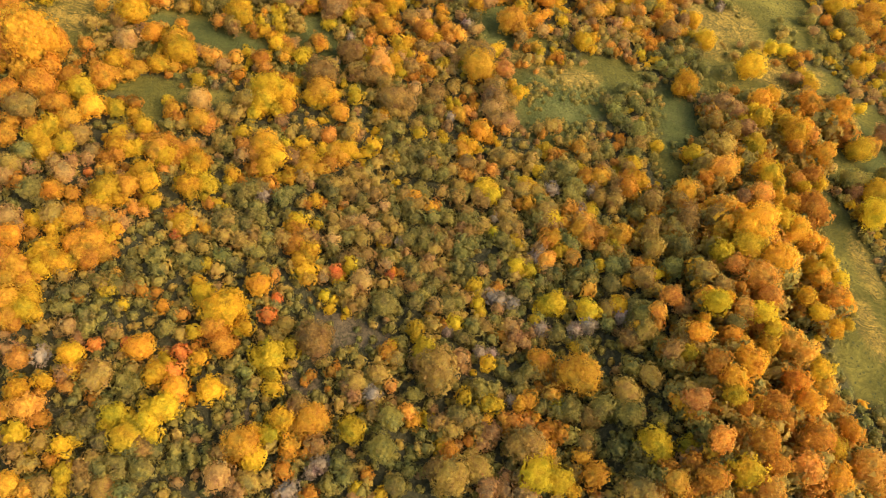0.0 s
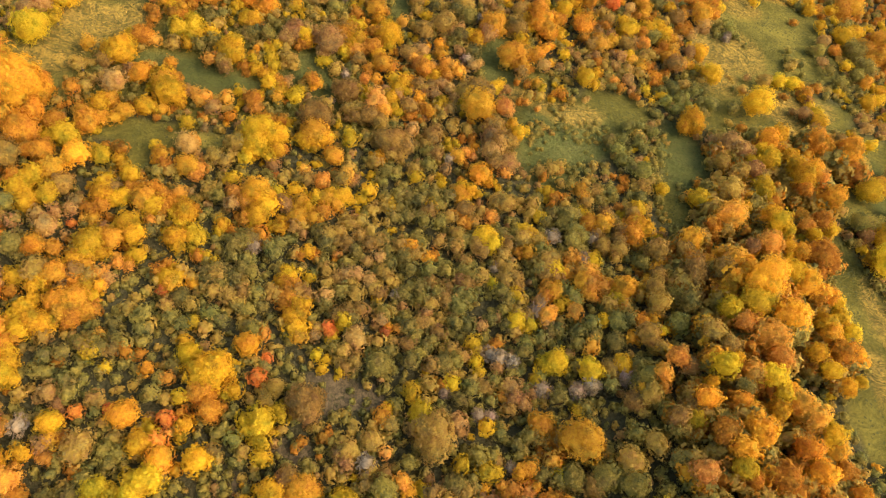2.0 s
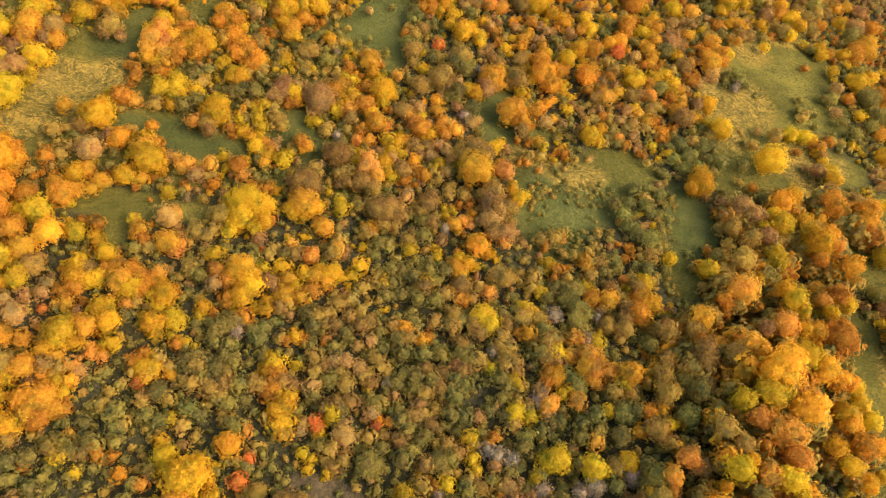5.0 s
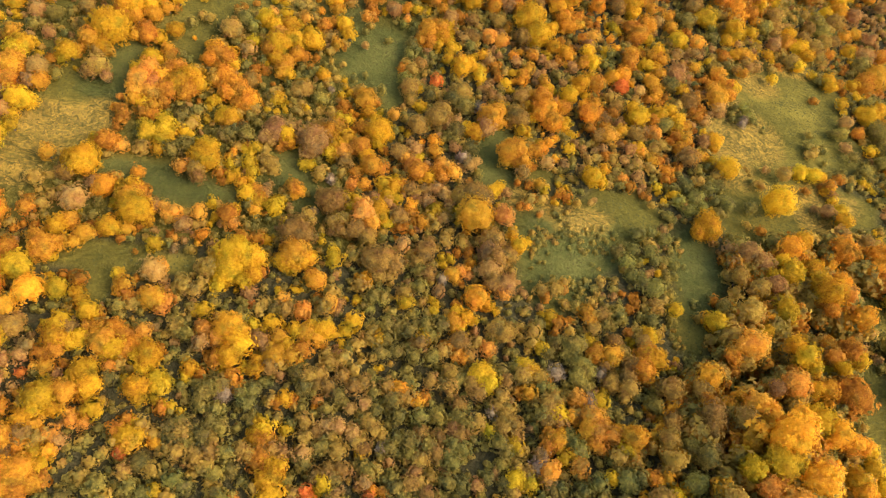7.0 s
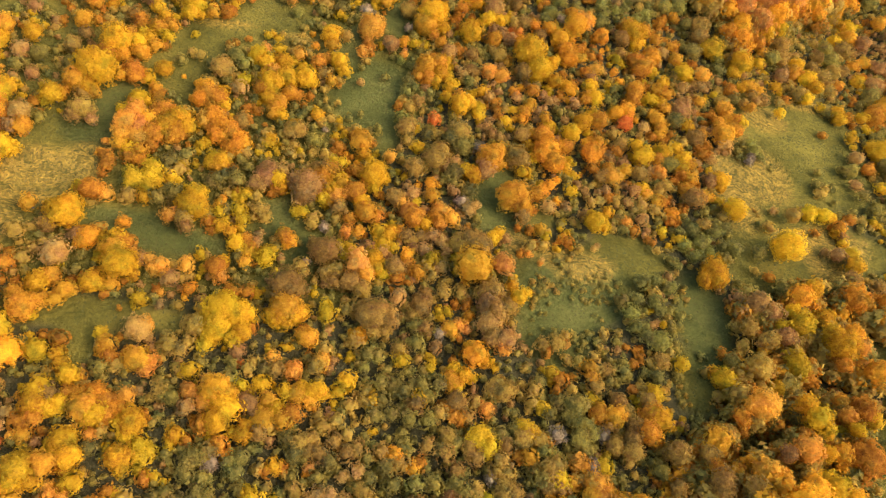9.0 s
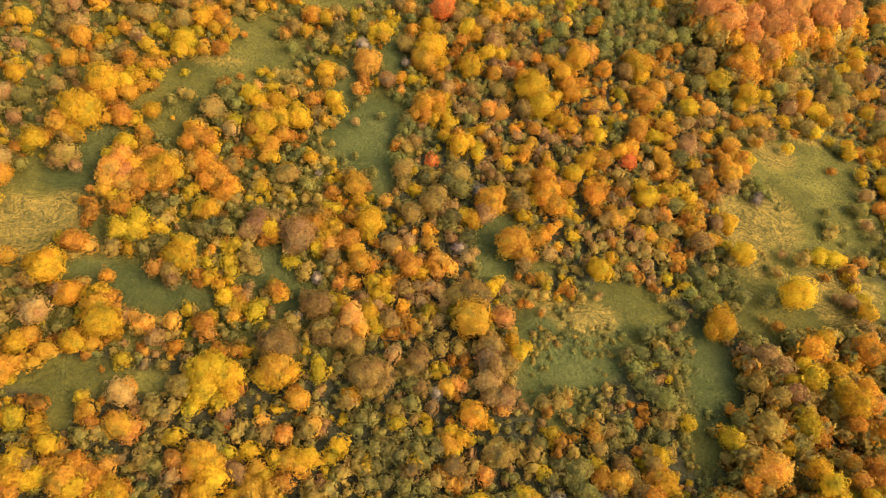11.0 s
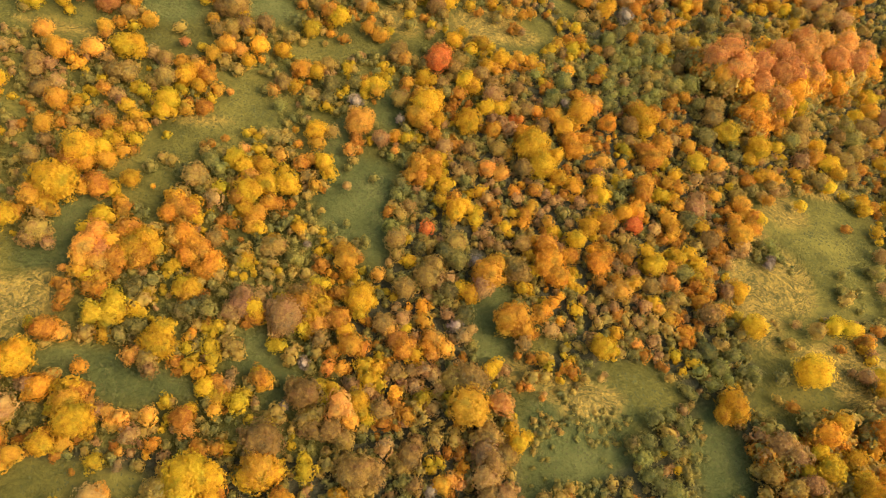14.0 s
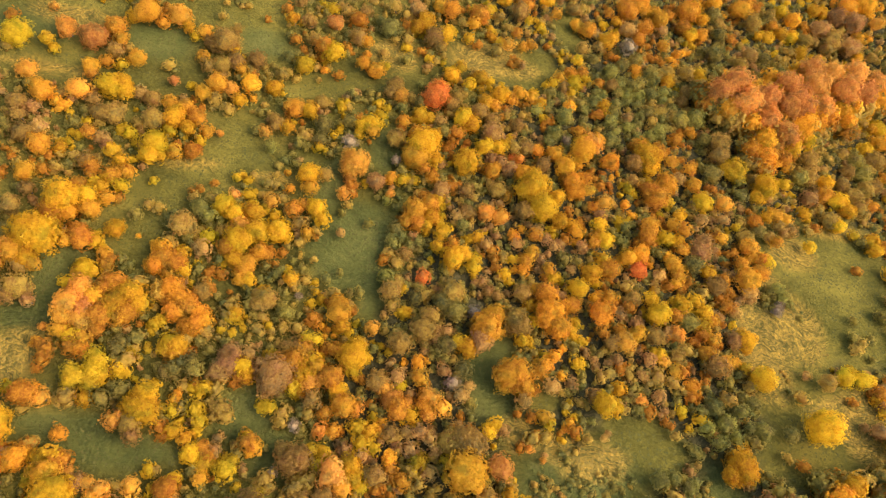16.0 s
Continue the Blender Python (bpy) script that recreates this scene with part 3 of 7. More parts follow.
PLOTS += [("b", 0, [(60.9, 156.7, 2), (61.6, 162.8, 1.7), (66.4, 163.4, 1.7), (81.8, 161.9, 1.5), (91.6, 173, 2.3), (-58.3, 177.6, 1.8), (14.3, 179.1, 2.5), (48, 190.7, 1.5), (123.6, 177.8, 2.9), (126, 196, 2.6), (128, 186.3, 2.1), (-3.2, 214.7, 2.2), (22.4, 202.7, 1.1), (42.9, 217.4, 1.7), (51.8, 221.1, 2.4), (62, 223.3, 1.8), (88.1, 221.8, 2.3), (136.3, 200.5, 2.3), (116.7, 240.7, 3), (124.7, 248.4, 3.2), (125.5, 235.7, 3), (129.9, 246.1, 3.2)])]
PLOTS += [("b", 4, [(68, 93.8, 2.2)])]
PLOTS += [("b", 5, [(66.5, 98.9, 2.4), (63.9, 100.6, 2.7)])]
PLOTS += [("b", 8.5, [(59.3, 70, 1.7)])]
PLOTS += [("c", 0, [(2.3, 21.5, 1.2), (-8.6, 31, 1.4), (14.1, 25.5, 1.5), (-18.9, 66.8, 1.2), (6.6, 92.3, 1.1), (-13.6, 104.1, 2.8), (13.8, 106.1, 2.5), (-56.9, 129.3, 2.5), (-37.2, 156.3, 1.3), (-69.6, 190.2, 3), (-52.9, 182.3, 1.2), (-21.9, 205.4, 2.1)])]
PLOTS += [("c", 5, [(40.1, 27.6, 2.4)])]
PLOTS += [("c", 6, [(88, 189.4, 3.1)])]
PLOTS += [("c", 7, [(83.8, 193.3, 3.4)])]
PLOTS += [("c", 8, [(71.8, 198.4, 3.3), (77.5, 195.8, 3.9), (90.1, 197.1, 3.1), (101.6, 201.4, 3.5)])]
PLOTS += [("c", 9, [(84.2, 198.6, 3.7), (93.5, 199.1, 3.7), (75.8, 200.5, 3.9), (91.8, 205, 3.5), (109.3, 207.1, 3.6), (116.7, 209.6, 3.4), (122.9, 215.3, 3.1)])]
PLOTS += [("c", 10, [(99.5, 206.3, 3.5), (100.4, 212.1, 3), (106.7, 211.9, 3.3), (115.2, 214.9, 3.7)])]
PLOTS += [("d", 0, [(-46.3, 13.6, 1.9), (-40, 17, 1.4), (-16, 18.3, 1.9), (-15.1, 15.9, 1.5), (-5.2, 17.4, 1.3), (-3.5, 23.1, 1.3), (27.6, 20.5, 1.8), (40.1, 24.2, 1.8), (-61.9, 44.2, 1.5), (-58.1, 40.6, 1.8), (-48.9, 49.8, 1.5), (-32, 32.4, 1.7), (-2.4, 49.2, 1.5), (4.6, 42.9, 1.2), (9.8, 34.6, 1.5), (14.7, 42.2, 1.3), (17.4, 45, 1.3), (29, 42.7, 1.8), (-42.7, 51.3, 1.8), (-38.7, 53.3, 1.7), (-37.2, 52.4, 1.8), (-30.7, 67.1, 1.7), (-29.7, 65.8, 1.7), (-29.2, 68, 1.7), (-1.9, 64.6, 1.9), (2.8, 58.6, 1.7), (3.3, 57.3, 1.8), (3.7, 60.3, 1.9), (4.8, 53.7, 1.8), (5, 59.5, 1.9), (9.1, 55.2, 1.5), (15.2, 50.6, 1.8)])]
PLOTS += [("d", 0, [(17.9, 51.8, 1.8), (19.2, 70.6, 1.8), (20.8, 70.3, 1.3), (21.1, 53.1, 1.9), (23.3, 61.8, 1.8), (24, 60.6, 1.7), (24.8, 52.9, 1.8), (24.9, 59.5, 1.8), (27, 54.2, 1.9), (31.6, 54.3, 2.1), (42.4, 54.1, 2.4), (-11.4, 84, 1.3), (38.5, 97.7, 1.8), (39.1, 94.6, 1.8), (40.9, 92.9, 1.7), (41.5, 85, 1.9), (43.1, 91.7, 2.3), (44.7, 98.9, 1.4), (-20.3, 114.8, 1), (40.1, 100.9, 1.8), (41.8, 104.9, 1.8), (43.7, 100.3, 1.8), (44.8, 105.7, 1.5), (47.2, 103.6, 1.5), (52.8, 115, 1.7), (52.9, 118.2, 1.5), (54.5, 112.1, 1.7), (54.7, 118.8, 2), (56.7, 115.8, 2), (57.9, 113.6, 1.5), (60, 118, 1.8), (61.2, 115.1, 1.5)])]
PLOTS += [("d", 0, [(63, 120, 1.5), (63.6, 114.6, 2), (-47, 148.8, 1.8), (-27.4, 139.9, 1.2), (-7.2, 141.1, 1.8), (-6.3, 149, 1.7), (-1.3, 149.7, 1.4), (75.7, 146.4, 1.7), (76.5, 144.4, 1.7), (77.8, 143.3, 1.2), (-42.5, 151.9, 2.1), (-40.8, 150.4, 1.7), (-31.9, 168.8, 1.6), (-8, 159.1, 1.2), (-4.7, 150.6, 1.4), (7.8, 154.7, 1.7), (41.3, 155.3, 1.3), (43, 158.4, 1.4), (73.2, 170.9, 1.8), (-31.1, 194.1, 1.7), (-5.5, 183.6, 1.4), (25.2, 188.1, 1.7), (27.5, 179.2, 1.7), (28.6, 191.1, 1.2), (28.9, 181.9, 2), (31.5, 194.1, 1.5), (31.9, 187.3, 2.3), (36.5, 195.9, 1.3), (37.1, 190.6, 1.5), (40, 193.8, 1.9), (40.8, 197.1, 1.5), (42.2, 196.5, 1.5)])]
PLOTS += [("d", 0, [(42.6, 182.5, 2.1), (43.3, 188.3, 1.9), (44.3, 185.7, 1.5), (45.4, 194.5, 1.5), (47.2, 187.3, 1.6), (48.5, 197.7, 1.8), (48.5, 195.9, 1.5), (49.8, 185.1, 1.3), (51, 189.8, 1.3), (51.7, 192.7, 1.4), (51.9, 198.5, 1.7), (52.7, 185.4, 1.9), (54.9, 199.2, 2.1), (55.5, 186, 1.6), (56, 188.4, 1.8), (56.9, 191.8, 1.7), (57.9, 198.2, 1.6), (60.2, 195.2, 2), (65.9, 192.8, 2.6), (73.7, 175.3, 1.6), (75.8, 182.3, 2.2), (78.2, 185.4, 1.9), (-11.7, 209.1, 1.6), (-9.6, 207.1, 2.3), (40.8, 202.6, 1.4), (45.3, 204.6, 2.2), (47, 200.7, 1.9), (56.3, 203.9, 1.7), (58.7, 200.7, 1.8), (61.4, 200.8, 1.6)])]
PLOTS += [("g", 0, [(-55.9, 22.6, 1.8), (-53.6, 21.9, 1.9), (-53.1, 23.6, 1.8), (-50.8, 20.5, 1.9), (-50, 16.6, 1.8), (-47.9, 17.5, 1.9), (-47.3, 16, 1.5), (-45.9, 19.2, 1.9), (-45.3, 14.1, 1.7), (-44.3, 16.6, 2.4), (-43.3, 19.4, 1.7), (-41.6, 17, 1.3), (-40.5, 19.5, 1.4), (-39.2, 20.9, 0.9), (-37.9, 18.3, 1.4), (-35.3, 17.9, 1.7), (-32.9, 22.1, 1.7), (-26.6, 17.4, 1.2), (-17.4, 15, 1.7), (-16.5, 23.6, 1.7), (-14.7, 17.2, 1.5), (-12.5, 14.4, 1.2), (-9.6, 20.5, 2.5), (-7.3, 15.1, 2), (-2.6, 20.9, 1.4), (-0.4, 23.2, 1.4), (10.9, 18.7, 1.7), (20.5, 22.9, 1.8), (30.2, 16.8, 2.3), (30.7, 20.1, 1.9), (31.9, 19, 1.9), (-62.1, 41.7, 1.5)])]
PLOTS += [("g", 0, [(-61, 41.8, 1.3), (-59.1, 44.9, 1.7), (-57.5, 46.8, 1.5), (-56.9, 38.6, 1.8), (-56.4, 26.6, 1.4), (-56.2, 28.4, 1.2), (-55.5, 47.4, 1.8), (-55.4, 28.9, 1.4), (-54.2, 46, 1.8), (-53.7, 42.6, 1.1), (-52.6, 48.4, 1.5), (-51.8, 26, 1.7), (-51.4, 47.3, 1.8), (-49.8, 30, 1.8), (-49.1, 28.3, 1.7), (-48.5, 47.7, 1.3), (-47.8, 29.7, 1.7), (-45, 39, 1.8), (-44.7, 41.6, 1.5), (-42.7, 43.8, 1.5), (-34.4, 33.3, 1.4), (-33.7, 34.3, 1.4), (-20.2, 47.5, 0.9), (-17.9, 48.3, 1.5), (-12.7, 25.2, 1.2), (-12.6, 32.8, 1.4), (-10.3, 45.5, 2.5), (-8.5, 25.3, 2.4), (-8.4, 48.3, 1.5), (-7.1, 38.6, 1.4), (-5, 29.6, 1.7), (-4.9, 46.5, 1.9)])]
PLOTS += [("g", 0, [(-3.4, 48.1, 1.5), (-0.8, 30.6, 1.8), (0.6, 37.3, 1.7), (0.6, 46.2, 2.1), (2.4, 26.3, 2.1), (2.6, 46.6, 1.8), (3.5, 40, 1.7), (5.2, 27.5, 1.4), (5.5, 41.8, 1.8), (5.6, 25.6, 1.4), (6.2, 30.8, 1.8), (8.5, 40.3, 1.4), (8.6, 31.1, 1.4), (9.2, 43.7, 1.5), (12.3, 44.9, 1.5), (13, 31.2, 1.4), (13, 32.9, 1.8), (14.6, 48.8, 1.8), (14.6, 34, 1.9), (15.6, 27.8, 1.4), (16.5, 28.2, 1.7), (18.8, 27.2, 1.9), (19.9, 40.5, 1.8), (21, 27.4, 2.4), (23.6, 46.5, 1.8), (24.2, 38.7, 1.7), (26.1, 27.5, 2.5), (28.3, 27.4, 1.9), (30.2, 26.1, 2.5), (31.6, 34.1, 1.9), (33.4, 42.9, 1.8), (33.8, 46.1, 1.8)])]
PLOTS += [("g", 0, [(35, 25.2, 1.8), (35.2, 43.7, 2.7), (37.1, 37.8, 2), (37.1, 30, 1.9), (-75, 70.9, 2.1), (-73, 68.2, 1.9), (-71.5, 62.9, 2.2), (-70.4, 61.5, 1.6), (-53.5, 50.4, 1.5), (-51.2, 68.3, 1.5), (-49.6, 51.8, 1.8), (-48.9, 52.4, 1.8), (-44.6, 52.2, 1.7), (-43.8, 55.7, 2), (-41, 61.4, 1.9), (-40.2, 59.7, 1.9), (-39.5, 62.3, 1.7), (-37.7, 59, 1.9), (-37.3, 61.1, 1.9), (-37.1, 65, 1.7), (-36.6, 66.8, 1.7), (-35.9, 67.8, 1.9), (-35.7, 59.9, 1.9), (-35.1, 68.2, 1.9), (-35, 62.1, 1.7), (-34.7, 64.7, 1.4), (-33.2, 61.3, 1.7), (-32.7, 54.5, 1.8), (-31.7, 57.6, 1.9), (-31.2, 50.6, 1.7), (-30.8, 55.2, 1.7), (-22.5, 71.1, 1.9)])]
PLOTS += [("g", 0, [(-21.2, 68.9, 1.9), (-20, 56.8, 1.8), (-17.5, 58.9, 1.9), (-17.4, 65.4, 1.4), (-15.8, 67.7, 1.7), (-15.3, 54.2, 1.5), (-11.1, 64.2, 1.2), (-9.9, 68.5, 1.4), (-9.8, 55.2, 1.8), (-9.3, 65.2, 1.7), (-6.6, 59.2, 1.7), (-6.5, 67.1, 1.7), (-6.1, 54.8, 1.5), (-5.5, 53, 1.8), (-5.5, 64.4, 1.7), (-5.4, 61, 1.7), (-4.5, 50.8, 1.5), (-4, 52, 1.5), (-3.9, 70.1, 1.4), (-3.5, 60.1, 1.9), (-3.5, 58.4, 1.7), (-1.4, 50.5, 1.5), (-0.4, 60.2, 1.9), (0.9, 64.7, 1.9), (1.8, 70.4, 1.7), (2.7, 54.1, 1.7), (3.7, 51.3, 1.5), (4.6, 71.4, 1.9), (4.6, 64.8, 1.8), (6, 63.5, 1.9), (10.5, 72.7, 1.8), (11.1, 60.5, 1.9)])]
PLOTS += [("g", 0, [(11.4, 57.2, 1.5), (11.8, 54.2, 1.5), (12.3, 73.3, 1.8), (12.4, 59.3, 1.7), (14.5, 73.9, 1.5), (18.9, 66.1, 1.9), (19.6, 53.1, 1.8), (24.1, 50.6, 1.9), (25.7, 72.6, 2.1), (26.7, 71, 1.7), (27.3, 51.7, 1.7), (28, 73.8, 1.7), (30.6, 50.5, 2), (33.8, 55, 1.9), (-52.8, 81.3, 1.5), (-41.1, 76.9, 1.8), (-33.2, 80.4, 1.8), (-27.6, 82.8, 1.5), (-11, 86.1, 1.7), (-9, 86.1, 1.5), (-9, 75.7, 1.7), (-8.3, 81.4, 1.7), (-8.1, 78.4, 1.8), (-6.2, 81.1, 1.8), (-6.1, 75.9, 1.7), (-4.2, 80.1, 1.8), (-3.1, 75, 1.7), (-2.6, 92.2, 1.7), (-2.5, 88.8, 1.7), (-1.3, 81.3, 1.8), (-0.3, 79.3, 1.8), (-0.2, 75.1, 1.8)])]
PLOTS += [("g", 0, [(1.7, 81.5, 1.8), (19.6, 83.1, 1.5), (20.8, 77.2, 1.5), (22.4, 79.4, 1.8), (23.1, 92.5, 1.1), (23.9, 77.3, 1.7), (24.7, 76.2, 1.7), (25.4, 78.4, 2.2), (26.5, 78.9, 1.8), (26.6, 75.2, 2), (27, 87.2, 1.3), (32.3, 83.7, 1.6), (35.3, 84.5, 1.1), (35.4, 85.7, 1.4), (39.3, 85.7, 1.3), (45.8, 85.5, 1.1), (46.4, 96.1, 1.2), (90.2, 82.4, 2.7), (93.8, 82.2, 2.4), (98, 95.4, 1.5), (101, 85.8, 2.2), (-60.9, 101.5, 1), (-50.9, 121, 1.3), (-50.9, 114.4, 1.9), (-50.8, 123, 1.5), (-50.3, 124.5, 1.5), (-48.2, 115.8, 1.7), (-42.7, 119.6, 1.5), (-41.4, 120.2, 1.7), (-40.3, 121.3, 1.7), (-38.9, 113.7, 1.3), (-38.7, 121.9, 1.5)])]
PLOTS += [("g", 0, [(-37.8, 120, 1.7), (-36.3, 124.2, 1.5), (-35.4, 103.7, 1.5), (-25, 108.1, 0.9), (7.4, 123.3, 1.9), (35.2, 121.6, 0.9), (36.9, 100.2, 1.7), (39.6, 121.8, 1.4), (40.1, 117.7, 1.2), (43.2, 123.2, 1.2), (48.3, 120.1, 1), (49.7, 110.4, 1.2), (59.4, 124.2, 1.5), (61.6, 121.5, 1.3), (61.9, 112.7, 1.3), (63.1, 106.8, 1.1), (69, 114.3, 1.9), (89.7, 114.9, 1.9), (96.4, 100, 2.6), (-82, 141.2, 1.7), (-78.6, 144.2, 2), (-75, 129.5, 1.6), (-72, 142.9, 2), (-53.5, 149.4, 1.4), (-48.3, 125.2, 1.5), (-44.1, 145.9, 1.2), (-38, 125.5, 1.5), (-34.6, 130.6, 1.5), (-31.2, 133.2, 1.5), (-25.4, 133.2, 1.3), (-25.2, 136.2, 1.1), (-24.2, 132.1, 1.7)])]
PLOTS += [("g", 0, [(-22.6, 141.4, 1.2), (-18.3, 139.8, 1), (-15.9, 141.4, 1), (-11.9, 137.4, 1.4), (-4.8, 129.9, 1.3), (-1.7, 130.2, 1.3), (-1.4, 137.1, 1.6), (3, 127.2, 1.5), (3.9, 143.9, 1.2), (3.9, 136.3, 2.1), (4, 126.1, 1.3), (4.5, 127.8, 2), (6.3, 134.9, 2.2), (28.9, 148.9, 1.5), (33.8, 128.3, 1), (52.9, 136.1, 2.1), (73.8, 146.2, 1.4), (90.8, 136.5, 1.5), (92.5, 140.7, 1.2), (93.9, 131.7, 0.9), (94.8, 136.3, 1.2), (99.7, 142.8, 1.1), (101.4, 142.1, 2.2), (102.2, 134.5, 1.7), (104, 130, 1.9), (109.7, 133.6, 2.2), (112.8, 144.4, 3.1), (113.6, 137.4, 3.1), (-79.7, 166.2, 1.4), (-68.5, 168.3, 1.7), (-67.5, 171.7, 1.2), (-35.3, 172.8, 1.4)])]
PLOTS += [("g", 0, [(-26.5, 170.4, 1.6), (-22, 171.8, 1.8), (-18.5, 170.5, 1.2), (-16.6, 154.9, 1.1), (-11.3, 153, 1), (-5.9, 151.7, 1.7), (-5.4, 167.3, 1.3), (-1.1, 163, 1), (10.3, 165.1, 1.3), (49.9, 152.7, 1.4), (56.8, 150.2, 2.4), (75.1, 161.7, 1.8), (102.9, 162.7, 1.7), (114.7, 168.6, 1.6), (114.8, 156, 1.9), (119.2, 171.7, 2.8), (-53.6, 185.5, 0.9), (-21.7, 175.4, 2.1), (-16.8, 186.4, 1.2), (-16.7, 178, 1.9), (-13.1, 187.1, 1.2), (-5.3, 198.7, 1.5), (-1.7, 185.9, 1.7), (3.5, 178.5, 1.9), (28.8, 194.6, 1.8), (36.4, 193.2, 1.5), (44.6, 191.5, 1.9), (46.5, 198.1, 1.6), (51.1, 196, 1.3), (53.8, 193.1, 1.9), (58.1, 189.4, 1.5), (61.3, 191.8, 2.5)])]
PLOTS += [("g", 0, [(66.9, 176.2, 2.3), (67, 186.7, 2.1), (90.3, 178.8, 2.3), (111.3, 184.8, 2.5), (111.4, 189.6, 2.6), (20.5, 220.8, 1.6), (41.1, 208, 1.6), (48.7, 207.6, 2), (50.8, 200.9, 2), (52.8, 202.1, 1.8), (52.9, 210.5, 2), (56.1, 206.1, 2.3), (75.6, 217.6, 2.7), (92.7, 222.1, 1.8), (134.7, 214.7, 2.7), (79.1, 234.2, 2.7), (79.6, 227, 2.3), (138.8, 228.2, 2.6)])]
PLOTS += [("g", 2, [(38.6, 67.4, 1.5)])]
PLOTS += [("g", 2.5, [(43.1, 60.3, 2)])]
PLOTS += [("g", 3, [(45.2, 58.5, 2.3), (56.3, 88.3, 1.9)])]
PLOTS += [("g", 5, [(60.2, 76, 1.6), (65, 77.4, 1.8)])]
PLOTS += [("g", 6.5, [(49.3, 41.2, 1.6)])]
PLOTS += [("h", 0, [(-62, 18.6, 1.9), (-60.7, 17.1, 1.6), (-59.6, 16.9, 1.4), (-59, 20.1, 1.7), (-57.1, 14, 2), (-52.5, 16.5, 1.9), (-51.9, 14.7, 1.9), (-51.5, 17.9, 1.7), (-49.6, 18, 1.3), (-49.2, 13.9, 2), (-47.9, 13.3, 1.4), (-44.8, 19.7, 2), (-33.8, 19.4, 1.8), (-29, 15.5, 2), (-26.8, 15.7, 1.5), (-26.6, 20.8, 1.4), (-22.2, 18.4, 0.9), (-19.5, 20.9, 1.9), (-11.7, 15.6, 1.2), (-3.9, 20.9, 1.2), (-1.2, 17.5, 2), (0.5, 22.4, 1.2), (1.4, 23.7, 1.9), (1.4, 16.3, 3.3), (5.1, 21.1, 1.2), (5.4, 17.6, 2.7), (5.6, 23.5, 1.4), (13.2, 21.4, 3.1), (17.7, 14, 1.4), (17.8, 19.5, 1.2), (21, 17.2, 1.7), (22.8, 21.7, 1.8)])]
PLOTS += [("h", 0, [(28.1, 15.1, 1.9), (30.5, 14, 3.1), (-63.7, 38.1, 1.5), (-62.7, 47.3, 1.8), (-56.4, 46.2, 1.7), (-53.1, 30.4, 2.8), (-53, 37.7, 1.9), (-52.5, 46, 1.7), (-49.2, 32, 1.4), (-43.1, 38.6, 1.4), (-34.8, 30.4, 1.7), (-33.9, 29.5, 1.2), (-30.5, 30.6, 1.3), (-27.9, 38.5, 1.7), (-26.6, 40.9, 2), (-23, 26.8, 2.2), (-21.1, 37.8, 3.2), (-17.3, 46.1, 1.2), (-16.8, 27.7, 1.4), (-16.4, 47.7, 1.8), (-15.7, 45, 1.7), (-15.4, 32.7, 1.4), (-15, 27, 1.2), (-14.2, 46, 1.9), (-14.1, 34.3, 1.2), (-14.1, 31.1, 2), (-13.8, 35.3, 0.9), (-11.4, 27.5, 1.4), (-11.3, 26.1, 1.7), (-10.9, 35.3, 1.4), (-10.7, 32.7, 2), (-10.6, 49.9, 1.5)])]
PLOTS += [("h", 0, [(-10.6, 28.6, 1.4), (-8.7, 27.6, 1.7), (-8, 35.4, 1.7), (-5.5, 49.5, 1.8), (-4.2, 35, 1.9), (-2.3, 39.9, 1.2), (-1.9, 42.5, 1.4), (-1.4, 45.8, 1.8), (-1.1, 25, 1.9), (-1.1, 33.5, 3.8), (1.6, 45, 1.5), (2.1, 48.9, 1.8), (4.1, 47.8, 1.7), (4.2, 25.2, 1.7), (5.6, 43.5, 1.5), (6.8, 49.2, 1.3), (7.5, 42.4, 1.8), (10.7, 42.6, 1.5), (11.5, 38.8, 1.7), (16.2, 33.9, 1.8), (18.1, 41.6, 1.5), (19.9, 34.1, 1.8), (24.1, 26.1, 2), (29.4, 45.8, 2), (30.2, 29.7, 2.6), (32.3, 39.6, 2.2), (34.4, 32.6, 2.4), (40.3, 37.9, 2.5), (-76, 68.1, 2.2), (-67, 58.6, 2.4), (-62.2, 56, 1.8), (-60.8, 59, 1.9)])]
PLOTS += [("h", 0, [(-58.6, 58.6, 1.7), (-51.9, 53.4, 1.5), (-50.5, 71.4, 1.3), (-48.5, 58.7, 1.4), (-48.1, 50.4, 1.5), (-45.9, 54.4, 1.8), (-45, 61.3, 1.4), (-43.2, 60.1, 1.4), (-42.2, 54.7, 1.7), (-40.8, 58.1, 1.4), (-39.3, 50.6, 1.5), (-39, 57.4, 1.9), (-38.8, 60.6, 1.9), (-36.6, 57.5, 1.9), (-35.9, 56.5, 1.7), (-34.3, 55.6, 1.8), (-34.1, 59.6, 1.7), (-34.1, 57.6, 1.9), (-34, 68.7, 1.8), (-32.4, 51.7, 1.5), (-29.8, 58.1, 1.7), (-28.5, 57.8, 1.7), (-27.1, 52.3, 1.3), (-27.1, 71.8, 1.7), (-26.3, 66.4, 1.4), (-25.8, 72.9, 1.6), (-24.7, 58.2, 1.8), (-23.9, 60.3, 0.9), (-23.4, 57.9, 1.9), (-21.2, 52.1, 1.3), (-20.6, 63.1, 1.9), (-20.5, 70.8, 1.9)])]
